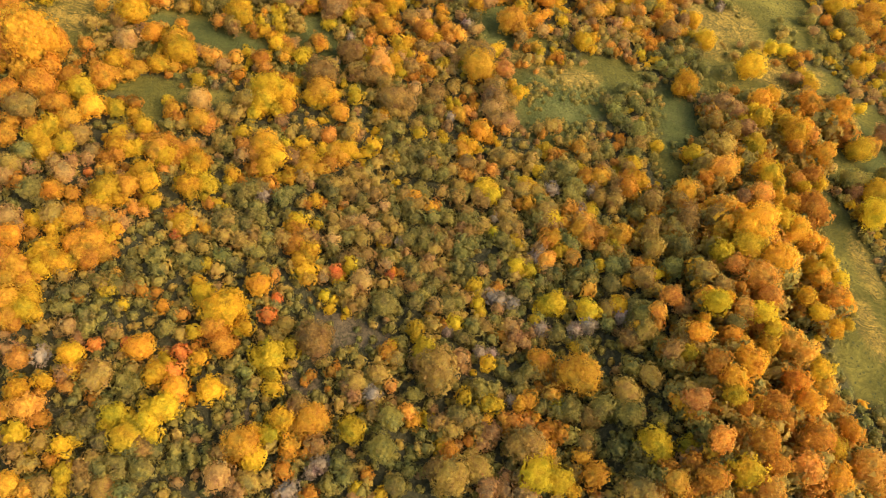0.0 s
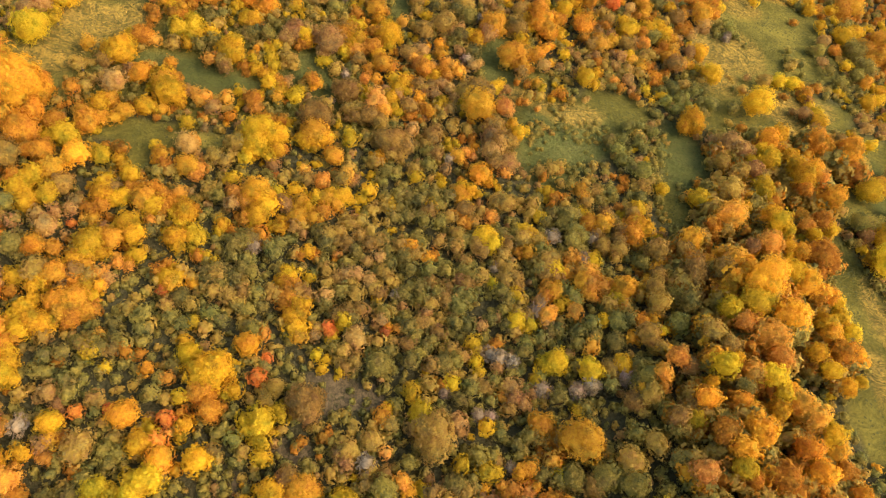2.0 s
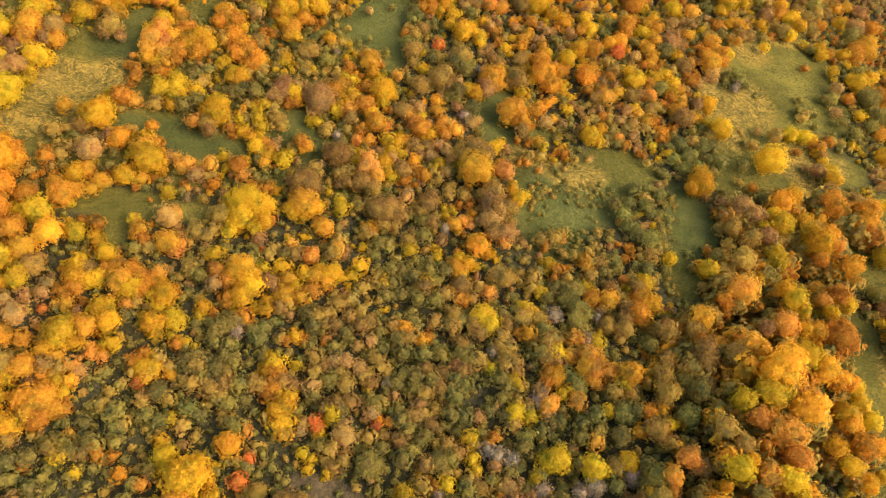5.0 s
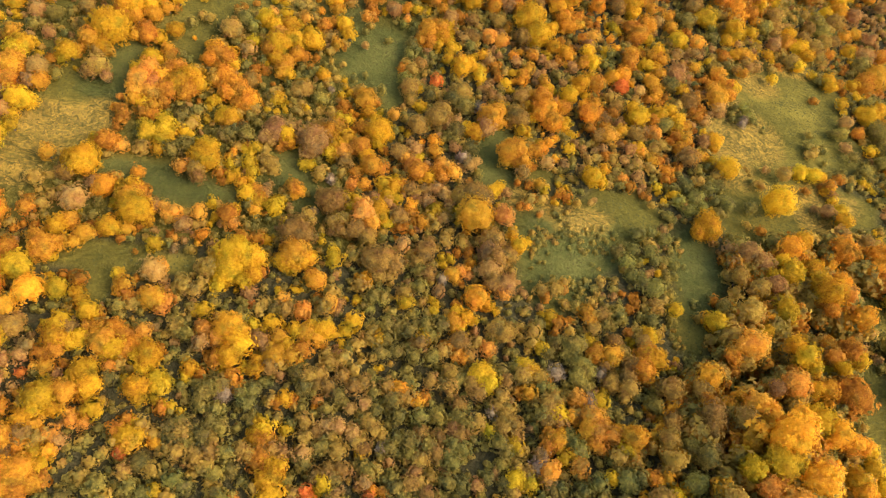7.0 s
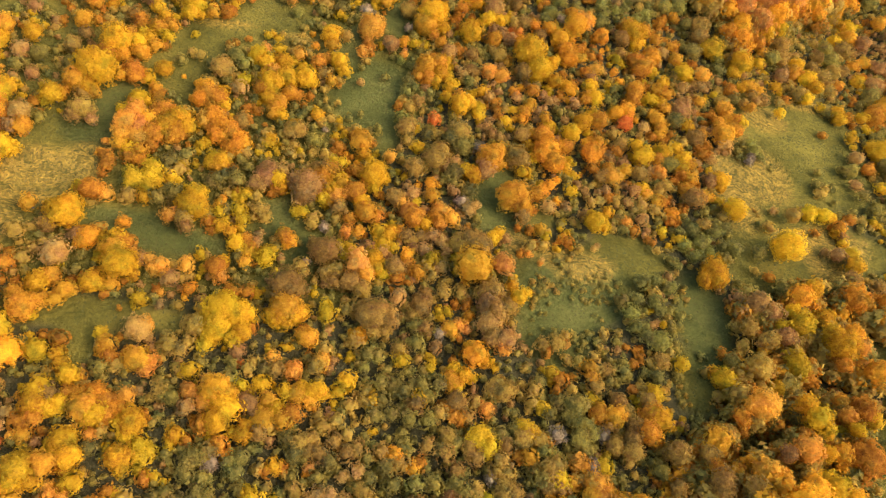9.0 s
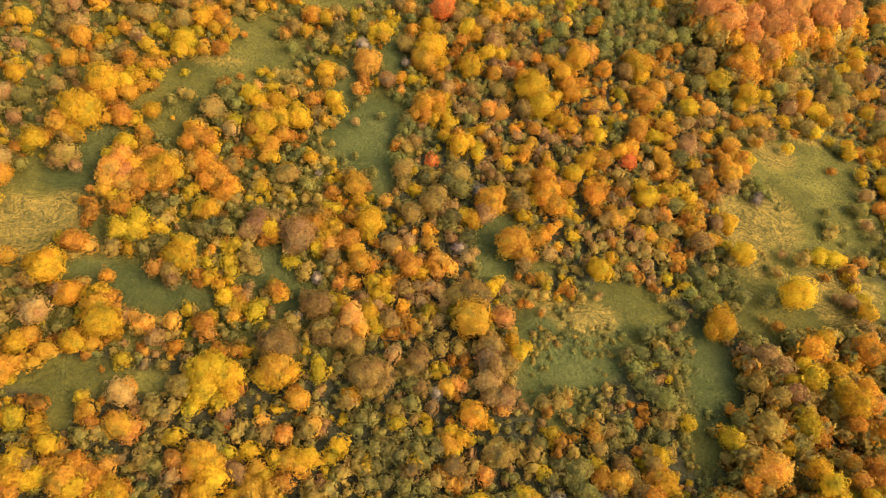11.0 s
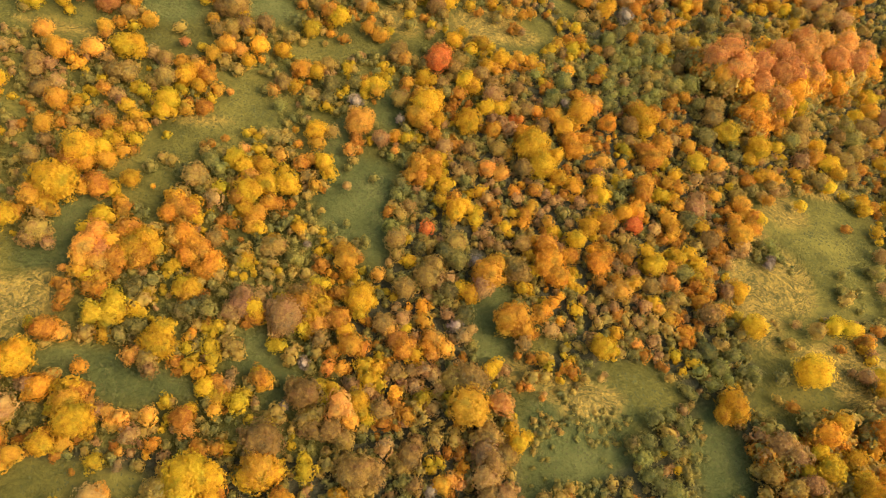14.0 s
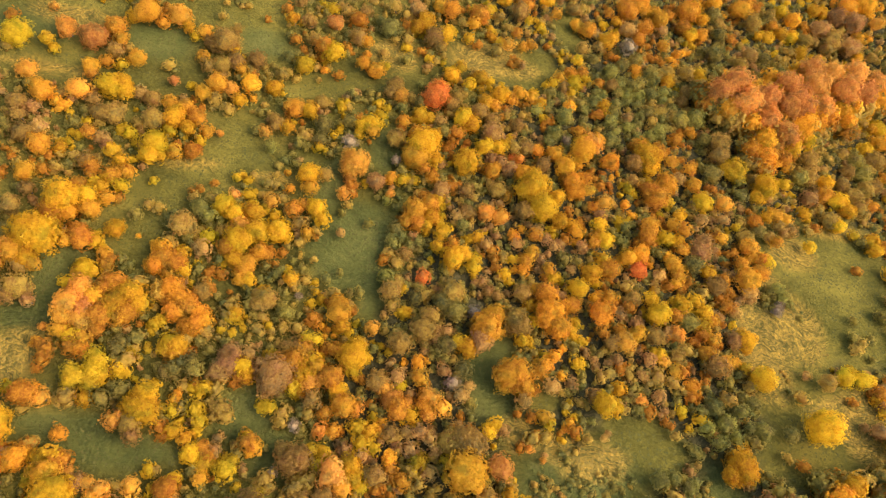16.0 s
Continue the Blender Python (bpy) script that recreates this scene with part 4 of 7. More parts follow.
PLOTS += [("h", 0, [(-20.3, 60.4, 1.9), (-19, 69.5, 1.9), (-18.8, 71.2, 1.9), (-18.6, 61.4, 1.8), (-17.8, 54.6, 1.8), (-17.2, 73.3, 1.9), (-17.2, 69.1, 1.9), (-16.4, 55.3, 1.8), (-16, 60.5, 1.9), (-15.3, 74.5, 1.5), (-15.1, 71.1, 1.7), (-14.9, 58.5, 1.9), (-13.9, 55.5, 1.8), (-13.4, 72.1, 1.6), (-13.2, 69.3, 1.7), (-12, 59.9, 1.7), (-11.4, 69.9, 1.7), (-10.9, 55.7, 1.5), (-10.7, 59.1, 1.7), (-10.1, 63.4, 1.7), (-9.1, 62.1, 1.4), (-8.7, 56, 1.3), (-8.1, 61.2, 1.2), (-8, 50.2, 1.3), (-7.6, 69.5, 1.7), (-4.7, 67.7, 1.9), (-3.5, 53.8, 1.8), (-2, 54.1, 1.3), (-1.8, 61.9, 1.7), (-1.5, 57.6, 1.8), (-0.4, 52.1, 1.8), (-0.1, 70.8, 1.7)])]
PLOTS += [("h", 0, [(0.1, 54.8, 1.3), (1, 58.6, 1.7), (1.4, 61.2, 1.7), (2.7, 69.9, 1.9), (3.2, 72.4, 2.1), (4.6, 67.1, 1.9), (5, 62.1, 1.9), (7.1, 71, 2.1), (7.4, 64, 1.9), (8, 69.2, 1.9), (11.3, 66.9, 1.7), (11.9, 68.9, 1.8), (12.1, 63.2, 1.9), (12.6, 64.6, 2), (12.9, 71.3, 1.7), (13.2, 66.5, 1.4), (13.3, 53.1, 1.5), (13.9, 62, 1.7), (14, 63.7, 1.8), (14.5, 56.2, 1.5), (14.7, 59.3, 1.4), (15.5, 56, 1.8), (15.9, 72.4, 2), (16.3, 51.4, 1.3), (17.7, 68.6, 1.5), (18.4, 72.6, 2), (19.7, 65.1, 2.1), (20.3, 67.5, 2.3), (21.6, 64.7, 1.9), (22.3, 61.5, 1.5), (25.1, 66, 1.5), (31, 58.3, 1.8)])]
PLOTS += [("h", 0, [(31.6, 71.7, 2), (33.6, 58.1, 1.9), (33.8, 69, 1.5), (34.4, 70.7, 2), (35.7, 74.9, 2.1), (46.1, 66, 1.8), (-77.3, 80.3, 2.9), (-69.5, 99.7, 1.6), (-67.5, 76.1, 2.5), (-58.7, 76.5, 1.9), (-51, 82, 1.5), (-44.3, 83.6, 1.2), (-43.4, 85.9, 1.9), (-43, 77.7, 1.9), (-41.6, 89.8, 1.4), (-41.5, 85.1, 1.8), (-40.7, 86.5, 1.5), (-39.5, 89.7, 2.5), (-30.3, 82.4, 1.6), (-29.6, 83.8, 1.5), (-25.7, 82.6, 1.8), (-25.1, 97.7, 3.3), (-19.5, 83.4, 1.7), (-18.4, 86.7, 1.5), (-15.3, 94.8, 1.5), (-13.2, 88.7, 1.5), (-13.2, 77, 1.6), (-12.7, 98.6, 2.1), (-12.5, 95.3, 1.9), (-11.9, 77.7, 0.9), (-10.7, 79.8, 1.4), (-10.5, 77.8, 1.4)])]
PLOTS += [("h", 0, [(-10.3, 93.4, 3.1), (-10.2, 91, 1.9), (-8.3, 91.2, 1.9), (-7.9, 93.7, 2.6), (-5.5, 87.5, 1.7), (-3.3, 94.3, 1.7), (-2.2, 77.6, 1.7), (-1.8, 96.5, 2.4), (-1, 91.8, 1.7), (-0.9, 99.1, 1.7), (1.7, 76.3, 1.7), (2.3, 99.4, 1.7), (4.6, 78.5, 2), (5.5, 99.7, 1.5), (6.6, 76, 1.7), (7.8, 78.4, 1.6), (9.3, 99.9, 1.7), (10.8, 81.1, 1.8), (11.1, 90.7, 2.1), (12.3, 95.7, 2.3), (12.4, 82.2, 1.6), (12.8, 80.5, 2), (13.6, 99.7, 1.6), (13.9, 81.6, 1.7), (14.5, 97.3, 2), (17.7, 78.9, 1.6), (18.4, 81.4, 1.8), (20.6, 90.2, 1.7), (23.2, 90.3, 1.9), (25, 87.4, 1.2), (25.1, 81.8, 1.6), (25.3, 92.3, 1.5)])]
PLOTS += [("h", 0, [(29.6, 82.5, 1.8), (30.2, 85.8, 1.5), (30.3, 88.3, 1.2), (31.3, 75.3, 1.7), (31.9, 85.4, 1.7), (33.3, 79.2, 2.3), (34.1, 77.6, 2.1), (38.7, 82.3, 1.6), (38.7, 80, 2), (40.7, 87.5, 1.5), (42.4, 88.1, 1.7), (42.5, 82.5, 1.4), (44.6, 89.9, 1.5), (-71.5, 104.4, 1.8), (-68.3, 101.6, 1.4), (-67.3, 106.7, 2), (-59.2, 107.1, 1.5), (-56.3, 114.4, 1.9), (-48.8, 121.2, 1.5), (-45.8, 110.7, 2.1), (-45, 108.6, 1.7), (-40.8, 103.7, 1), (-39.3, 117.5, 1.2), (-34.9, 117.8, 1.2), (-34, 112.6, 1), (-34, 114.5, 1.5), (-33.9, 117.4, 1.5), (-32.4, 114, 1.7), (-31.8, 112.6, 1.4), (-24.1, 103.1, 1.6), (-23.5, 101.9, 1.4), (-23.1, 112.3, 1.4)])]
PLOTS += [("h", 0, [(-22.9, 113.8, 1.5), (-21.7, 107.4, 2), (-19.9, 106, 2.9), (-19.5, 101.6, 1.8), (-18.7, 113.9, 1.4), (-18.3, 102.5, 1.6), (-18.3, 116.2, 1.8), (-17.9, 100, 1.9), (-17.1, 103.4, 1.6), (-14.9, 100.1, 2.4), (-8.3, 104.6, 1.4), (-7.5, 120.1, 2.1), (-6.8, 104, 2), (-4.8, 111.3, 1.8), (-3.9, 110.4, 1.4), (-0.9, 104.9, 1.6), (0.1, 103.1, 1.4), (5.5, 110, 2.4), (8.3, 109.9, 3.4), (11.4, 100.5, 2.4), (18.4, 118.3, 1.9), (19.6, 111.4, 1.4), (22.2, 112, 1.4), (29.8, 111.9, 1), (31.7, 119.7, 1.9), (33.5, 123.8, 1.4), (35.5, 124.7, 1.4), (39.2, 124.4, 1.5), (43.8, 102.7, 1.6), (45.1, 124.4, 1.4), (46.5, 113.2, 1), (47.9, 123.2, 1.5)])]
PLOTS += [("h", 0, [(58.2, 120.5, 1.8), (63.5, 123.4, 1.7), (67.8, 110.1, 1.1), (74.1, 122, 1.4), (88.8, 109, 2.2), (95, 108.4, 1.8), (-73.2, 147.8, 2.1), (-69.1, 130.7, 1.8), (-68.9, 136.1, 1.9), (-68.1, 132.4, 2.4), (-66.9, 132.2, 1.8), (-50.2, 135.7, 1.6), (-46.9, 144.8, 1.4), (-44.6, 147.6, 2.7), (-43, 147.2, 1), (-40.3, 125.4, 1.5), (-39.1, 134.6, 2), (-38.6, 148, 1), (-37.3, 127.2, 1.7), (-34, 132.4, 1.5), (-29.2, 132.8, 1.7), (-29.1, 128.5, 1.5), (-28.9, 134.5, 2), (-27.8, 134, 2), (-26.7, 128.7, 1.2), (-24.8, 128.9, 1.2), (-24, 138.5, 1.1), (-23.4, 125.2, 1.7), (-22.3, 129.1, 1.5), (-21.5, 125.9, 1.7), (-20.9, 143.9, 0.9), (-16.7, 137, 1.2)])]
PLOTS += [("h", 0, [(-6.8, 146.4, 1.4), (-5.9, 137.9, 2.3), (-5.8, 135.2, 1.7), (-5.6, 144.6, 1.6), (-4.9, 140.4, 1.4), (-3.8, 127.5, 2.5), (-3.7, 146.5, 1.8), (0.3, 130.3, 2.5), (0.7, 138.5, 1.3), (1.4, 133.6, 2.3), (5.7, 138.6, 2.5), (12.6, 140.1, 1.8), (15.9, 148.3, 1.2), (17.4, 134.3, 2.3), (18.5, 132.7, 2.6), (19.4, 140, 2.1), (33.3, 138.4, 1.2), (36.7, 130.7, 2), (41, 143.7, 1.6), (42.3, 140.9, 2), (45.4, 132.6, 2), (49.4, 128.6, 1.7), (51.9, 130.2, 1.5), (56.8, 126.8, 2.6), (57.7, 143.9, 1.6), (61.3, 145.5, 2.5), (80.3, 125.3, 2), (90.3, 133.8, 1.4), (92, 135.2, 1.6), (-87.1, 170.3, 2.1), (-78.6, 170.7, 2.1), (-77.4, 167.6, 1.9)])]
PLOTS += [("h", 0, [(-75.7, 163.7, 2.3), (-71.8, 151.8, 1.8), (-68.8, 157.6, 1.4), (-66.8, 160.7, 1.3), (-66.4, 174.4, 1.8), (-64.4, 159.5, 1.9), (-64, 171, 2.2), (-61.6, 170.7, 2.4), (-57.3, 170, 1.5), (-54.2, 170.9, 2.2), (-51.7, 152, 1.2), (-50, 151.4, 1.4), (-44.2, 154.6, 1.3), (-31.4, 160, 1.2), (-31.4, 174.5, 2.1), (-28.2, 156.8, 1.5), (-25.6, 172.8, 1.6), (-24.3, 151.3, 1.7), (-21.1, 150, 1.2), (-20.6, 163.3, 1.8), (-15.5, 156.8, 1.3), (-6.8, 174.7, 2.4), (-0.5, 165.2, 1), (8.4, 157.9, 2), (8.4, 163.2, 1.8), (13.4, 166.2, 1.4), (15.1, 164.4, 2.3), (20.4, 159.2, 2.5), (25.6, 172.2, 2), (46.7, 171.6, 1.7), (60.2, 166.5, 1.7), (71.4, 163.5, 1.5)])]
PLOTS += [("h", 0, [(71.5, 159.3, 2.2), (77.6, 160.4, 1.7), (80.6, 163.2, 1.8), (84, 162.8, 1.8), (89, 163.8, 1.3), (94, 170.2, 1.6), (95.6, 167.5, 2.6), (105.6, 172.7, 2.4), (-84.6, 184.4, 1.3), (-65, 187.1, 2.1), (-55.9, 176.5, 2), (-54.7, 186.4, 1.4), (-47.4, 194.1, 2.2), (-46.9, 187.1, 1.9), (-44.5, 179, 1.8), (-44.2, 194.1, 3.1), (-44.2, 188.3, 2.1), (-42.9, 198.9, 1.7), (-41.5, 189.7, 2.1), (-41.4, 176.7, 1.6), (-37.6, 191.3, 2.2), (-32.1, 188.8, 1.7), (-25.9, 199.4, 1.8), (-25.2, 192.4, 1.1), (-24.4, 189.1, 0.8), (-23, 182.2, 2.1), (-10.6, 199.6, 1.3), (-8.7, 187.6, 1.7), (-7.5, 189.2, 2.2), (-3.7, 186.7, 1.7), (2.8, 181.5, 1.9), (5.3, 186.7, 2)])]
PLOTS += [("h", 0, [(6.6, 189.6, 1.8), (10.7, 197.6, 1.6), (11.8, 185.2, 2.3), (14.4, 183.3, 2), (19.3, 176.2, 1.9), (20.3, 182.9, 2), (21.8, 186.8, 1.3), (22, 176.5, 2.2), (32.4, 197.3, 1.9), (47.1, 176.1, 2.5), (54.3, 190.8, 1.6), (54.9, 196.8, 1.5), (56.9, 193.5, 2), (59.5, 192.1, 1.9), (59.9, 198.1, 1.5), (63.5, 199.2, 2), (69.7, 181.9, 2.5), (70.5, 186.1, 2.7), (77.5, 176.6, 1.8), (89.2, 182.4, 1.6), (94, 180.4, 2.4), (94.2, 176.1, 1.9), (95.6, 185.9, 2.5), (103, 189.1, 1.4), (103.3, 179.5, 2.2), (105.5, 176.3, 2.2), (107.2, 185, 2), (107.8, 191, 1.7), (109.6, 178.8, 2.5), (113.2, 180.7, 2), (114.6, 199.6, 1.8), (115.7, 188.2, 1.4)])]
PLOTS += [("h", 0, [(117, 190.8, 3), (-46.6, 202.9, 1.2), (-30.2, 211, 1.8), (-27.7, 205.5, 1.8), (-19.8, 210.7, 1.8), (-16.6, 202.8, 2.3), (-15.2, 211.8, 1.8), (-8.6, 214.3, 1.9), (-8.2, 204.8, 1), (-5.9, 213.3, 1.6), (-5.3, 205, 1.6), (1.2, 205.6, 2.6), (2.5, 203.8, 1.8), (8, 213.7, 1.6), (16.3, 205.9, 1.9), (17.4, 217.9, 1.7), (19.5, 214.7, 1.4), (22.6, 219.7, 2.6), (29.6, 224.2, 1.4), (37.4, 224.9, 2), (38.1, 206.5, 1.1), (38.5, 211, 1.9), (43.2, 213.2, 1.7), (45, 200, 2), (54.7, 224.3, 1.8), (58.4, 205.8, 1.7), (60.9, 208, 2.3), (65.4, 202.2, 2.2), (66.6, 209.1, 2.6), (67.8, 203.3, 2.8), (70.4, 200.2, 2.5), (78.9, 211.9, 1.8)])]
PLOTS += [("h", 0, [(84.3, 217.3, 2.1), (80.5, 231.7, 1.9), (91.6, 234.3, 2.8), (99.1, 240.9, 1.9), (103.7, 228.1, 1.6), (108.6, 232.7, 2.5), (113.5, 235.5, 2), (116.7, 233, 2.3), (119.5, 236.8, 3), (126.4, 244.5, 1.7), (131.9, 232.9, 2)])]
PLOTS += [("h", 2, [(43.1, 66.6, 1.3)])]
PLOTS += [("h", 2.5, [(34.6, 72.7, 2), (40.8, 64.3, 2)])]
PLOTS += [("h", 3, [(36.3, 51.4, 2.3), (39.1, 57.6, 2.3), (39.3, 61.3, 2.2), (47.5, 60, 1.5)])]
PLOTS += [("h", 3.5, [(34.8, 40.6, 2.3), (41.9, 70.3, 2.5)])]
PLOTS += [("h", 4, [(61.1, 95.2, 2.2), (64.7, 92.9, 2.4)])]
PLOTS += [("h", 4.5, [(38, 36.2, 1.9), (46.7, 70.3, 1.9), (47.3, 64.5, 3.1)])]
PLOTS += [("h", 5, [(51.1, 73.6, 1.9), (60.2, 86.5, 2.7)])]
PLOTS += [("h", 6.5, [(46.5, 51.2, 2.2)])]
PLOTS += [("h", 7, [(48.9, 48.8, 2)])]
PLOTS += [("h", 7.5, [(52.2, 64.3, 2.2)])]
PLOTS += [("k", 0, [(-29, 22.8, 1.7), (-23.7, 19.9, 1.5), (-23.6, 20.7, 1.8), (-48.7, 35.5, 2.3), (-47.9, 36.9, 1.4), (-46.7, 43, 1.5), (-41.8, 29.1, 2.4), (-31.7, 48, 2.3), (-4.9, 25.4, 1.7), (6.9, 37.1, 0.9), (7, 25.7, 1.2), (8.9, 49.4, 1.1), (15.1, 26.3, 1.2), (-72, 53.4, 2.5), (-67.9, 63.3, 2.2), (-62.2, 53.5, 2.5), (-60.7, 57.4, 1.9), (-56.7, 56.8, 1.5), (-48.9, 74.8, 2), (-46.7, 57.7, 1.2), (-42.5, 58.9, 1.4), (-19.4, 65.8, 0.8), (-9.1, 52.7, 1.1), (-5.7, 69.1, 1.9), (-2.4, 67.3, 1.7), (-78.3, 95.2, 5.6), (-75.6, 91.1, 2.5), (-66.2, 82.4, 2.7), (-53.5, 84.2, 1.5), (-52.5, 76.9, 2.1), (-42.4, 96.7, 1.4), (-34.3, 78.4, 2.9)])]
PLOTS += [("k", 0, [(7, 88.9, 1.5), (7.1, 95.2, 1.2), (7.9, 87.1, 2.4), (-63.1, 123.5, 0.9), (-61.2, 115.4, 1.2), (-60.7, 104.5, 2.5), (-55.9, 122.5, 1.7), (-55.6, 108.6, 1.5), (-39.8, 116.2, 0.9), (-27.3, 107, 1), (-26.4, 107.8, 1.5), (-11.2, 120.7, 0.8), (-6.8, 111.7, 1.4), (-4.8, 106.8, 1.5), (-0.5, 124.2, 1.5), (0.2, 116.4, 1.7), (1.2, 115.5, 1.9), (25.9, 113.7, 0.8), (51.5, 122.6, 1.7), (-55.7, 131.6, 2.6), (-52.2, 145.1, 0.6), (-49.8, 144.2, 0.7), (-48.3, 142.8, 1.6), (-47.9, 139.1, 2), (-47.3, 142.8, 1.8), (-44.1, 134.5, 2.5), (-43, 130.8, 2.5), (-42.5, 133, 2.5), (-40.7, 127.9, 1.9), (-39.3, 128.5, 2.3), (-39.2, 130.6, 2.3), (-39.2, 127, 1.7)])]
PLOTS += [("k", 0, [(-38.1, 129.2, 1.9), (-17.1, 129.6, 0.8), (19.8, 145.4, 1.5), (21.9, 141.1, 1.4), (23.1, 125.3, 1.9), (24.3, 135.5, 3.2), (24.8, 127.1, 1.6), (26, 132.8, 2.8), (26.7, 129, 0.9), (34.1, 140.4, 1.2), (34.7, 136.5, 2.6), (35.3, 141.1, 1.2), (61.6, 128.5, 1.5), (-72.7, 172.7, 1.4), (-27, 159.3, 1.2), (-7.4, 164.6, 1.6), (5.5, 150.3, 1.7), (18.4, 153.2, 1.5), (20.9, 169.9, 2.2), (23.5, 169.8, 1.9), (30.7, 172.6, 2.7), (31.7, 168.8, 2.7), (31.9, 155.4, 1.8), (32.8, 166.8, 2.4), (36.4, 162.6, 1.6), (42.5, 150.5, 2.2), (43.8, 164.4, 1.2), (45.5, 151.9, 2.2), (51.6, 152, 1.6), (-37.7, 183.9, 2.3), (-23.4, 192, 1.1), (-14.4, 198.1, 1.2)])]
PLOTS += [("k", 0, [(24.6, 176.2, 1.9), (28.4, 175.9, 2.2), (33.5, 191.4, 1.8), (35, 176.9, 3.2), (41.7, 175.4, 2.3), (52.5, 207.6, 1.7), (65, 216, 1.4), (80, 238.7, 2.7), (106.6, 240.5, 2.6), (131.2, 242.3, 1.8), (129.9, 253.2, 3.2), (135.3, 253.3, 3.2)])]
PLOTS += [("k", 4, [(76.5, 50.4, 1.6)])]
PLOTS += [("k", 4.5, [(67.2, 24.8, 2.2)])]
# beyond y 180: copper gold paints the lit base of the salmon stand
PLOTS += [("k", 5, [(72.5, 50, 2.5), (73.8, 102.7, 2.7), (85.6, 103.2, 3), (92.8, 101.1, 3.5), (77.9, 183.8, 2.4), (81.1, 181.8, 2.6), (82.5, 187.9, 3.1), (100.3, 197.5, 2.6)])]
PLOTS += [("k", 5.5, [(61.4, 16.6, 2.6), (42.8, 39.2, 2.2)])]
# beyond y 190: more of the salmon stand's sunlit side, put into leaf colour
PLOTS += [("k", 6, [(48.3, 38.9, 1.7), (70.8, 53.8, 2.2), (82, 94.7, 2.2), (83.2, 86.5, 2.8), (94.3, 194, 3.2), (108.8, 203.3, 2.7), (110.2, 200, 2.3)])]
PLOTS += [("k", 6.5, [(45.9, 31, 2.3)])]
PLOTS += [("k", 7, [(58.2, 31.7, 2.5), (59.3, 27.9, 2.7), (52.4, 61, 2), (73.2, 61, 1.8), (125, 212.2, 2.8)])]
PLOTS += [("k", 7.5, [(49.6, 33.6, 2.8)])]
PLOTS += [("k", 8, [(70.1, 70.8, 1.9)])]
PLOTS += [("k", 10, [(67.6, 62.2, 2.5)])]
PLOTS += [("k", 10.5, [(61.3, 64.6, 2.2)])]
PLOTS += [("k", 11, [(57.9, 61.4, 3.9), (60.5, 54.4, 3.2)])]
PLOTS += [("l", 0, [(-55, 13.8, 1.7), (-54.6, 15.7, 2), (-54.5, 20.7, 1.4), (-50.6, 22.5, 1.7), (-49.7, 24.6, 2), (-47.3, 23.9, 1.8), (-47.2, 21.1, 2.6), (-45, 23.8, 2.3), (-44, 21.4, 1.9), (-27, 22.3, 2), (-14.4, 23.3, 2.5), (-13.3, 14.7, 1.3), (-9.5, 13.9, 1.4), (-0.5, 21.4, 1.4), (14.7, 16.9, 3), (18, 16, 2.6), (33.1, 20.9, 3), (38.1, 21, 1.8), (40.3, 20.1, 1.8), (-66.2, 40.7, 2), (-55.4, 45.4, 1.8), (-45.3, 26.2, 1.9), (-43, 26, 2.7), (-40.9, 38.7, 1.7), (-30.6, 35.3, 1.7), (-30, 33.9, 1.7), (-28.1, 35.1, 2.7), (-27.6, 32.1, 1.7), (-25.3, 36.6, 1.9), (-20.8, 47, 1.2), (-4.8, 39.9, 0.9), (-4.8, 41.2, 1.9)])]
PLOTS += [("l", 0, [(-3.2, 37.2, 2.4), (2.1, 42.7, 1.7), (3.4, 29.4, 1.7), (6.2, 46.9, 1.5), (6.7, 45.2, 1.3), (7.4, 28.5, 1.9), (9, 28.2, 1.4), (16.3, 43.8, 1.3), (18, 46.6, 1.8), (19.4, 28.2, 1.7), (19.9, 46.8, 2.6), (23, 38.3, 1.5), (25.8, 45.3, 2.4), (-68.8, 73.4, 2.3), (-59.9, 64.9, 2.6), (-59.9, 66.6, 1.7), (-44.2, 69.1, 1.9), (-44, 65.7, 1.1), (-43.7, 67.3, 1.8), (-42.8, 68.3, 1.4), (-41.3, 51.6, 1.5), (-16.8, 53.4, 1.8), (5.7, 50.2, 1.8), (8.5, 72.6, 2.4), (9.5, 71.2, 2.3), (9.7, 62.6, 1.2), (13.8, 54.7, 2), (13.8, 60.2, 1.7), (16, 54.2, 1.8), (16.3, 73.9, 2), (21.2, 66.1, 2.3), (22, 58.3, 1.7)])]
PLOTS += [("l", 0, [(29.1, 68.1, 1.7), (32.6, 59.6, 1.9), (91.3, 72.1, 3.4), (-69, 86.6, 2.8), (-62.6, 83.3, 2.1), (-54.2, 87.1, 1.5), (-49.9, 93.7, 1.8), (-39.5, 81.7, 1.9), (-31, 79.6, 1.5), (-18.7, 95.1, 1.5), (-18.3, 93.4, 1.9), (0.1, 84.7, 1.2), (19.3, 78.2, 1.7), (21.8, 84.9, 1.5), (28.8, 80.1, 1.5), (95.9, 91.6, 2.9), (-81, 111.2, 3.7), (-78.6, 115.3, 1.8), (-55.4, 117.6, 2.3), (-53.5, 121.7, 1.7), (-53.2, 116.9, 1.9), (-53.1, 118.8, 2.3), (-52.7, 120.3, 1.9), (-48.5, 122.8, 1.2), (-40, 113.2, 1.2), (-36.4, 113.4, 1.7), (-35.6, 117.3, 1.5), (-35.5, 111.6, 1.5), (-33.8, 104.9, 1.6), (-30.5, 104.1, 1.9), (-29.7, 105.6, 1.4), (-26.2, 114.8, 1.5)])]
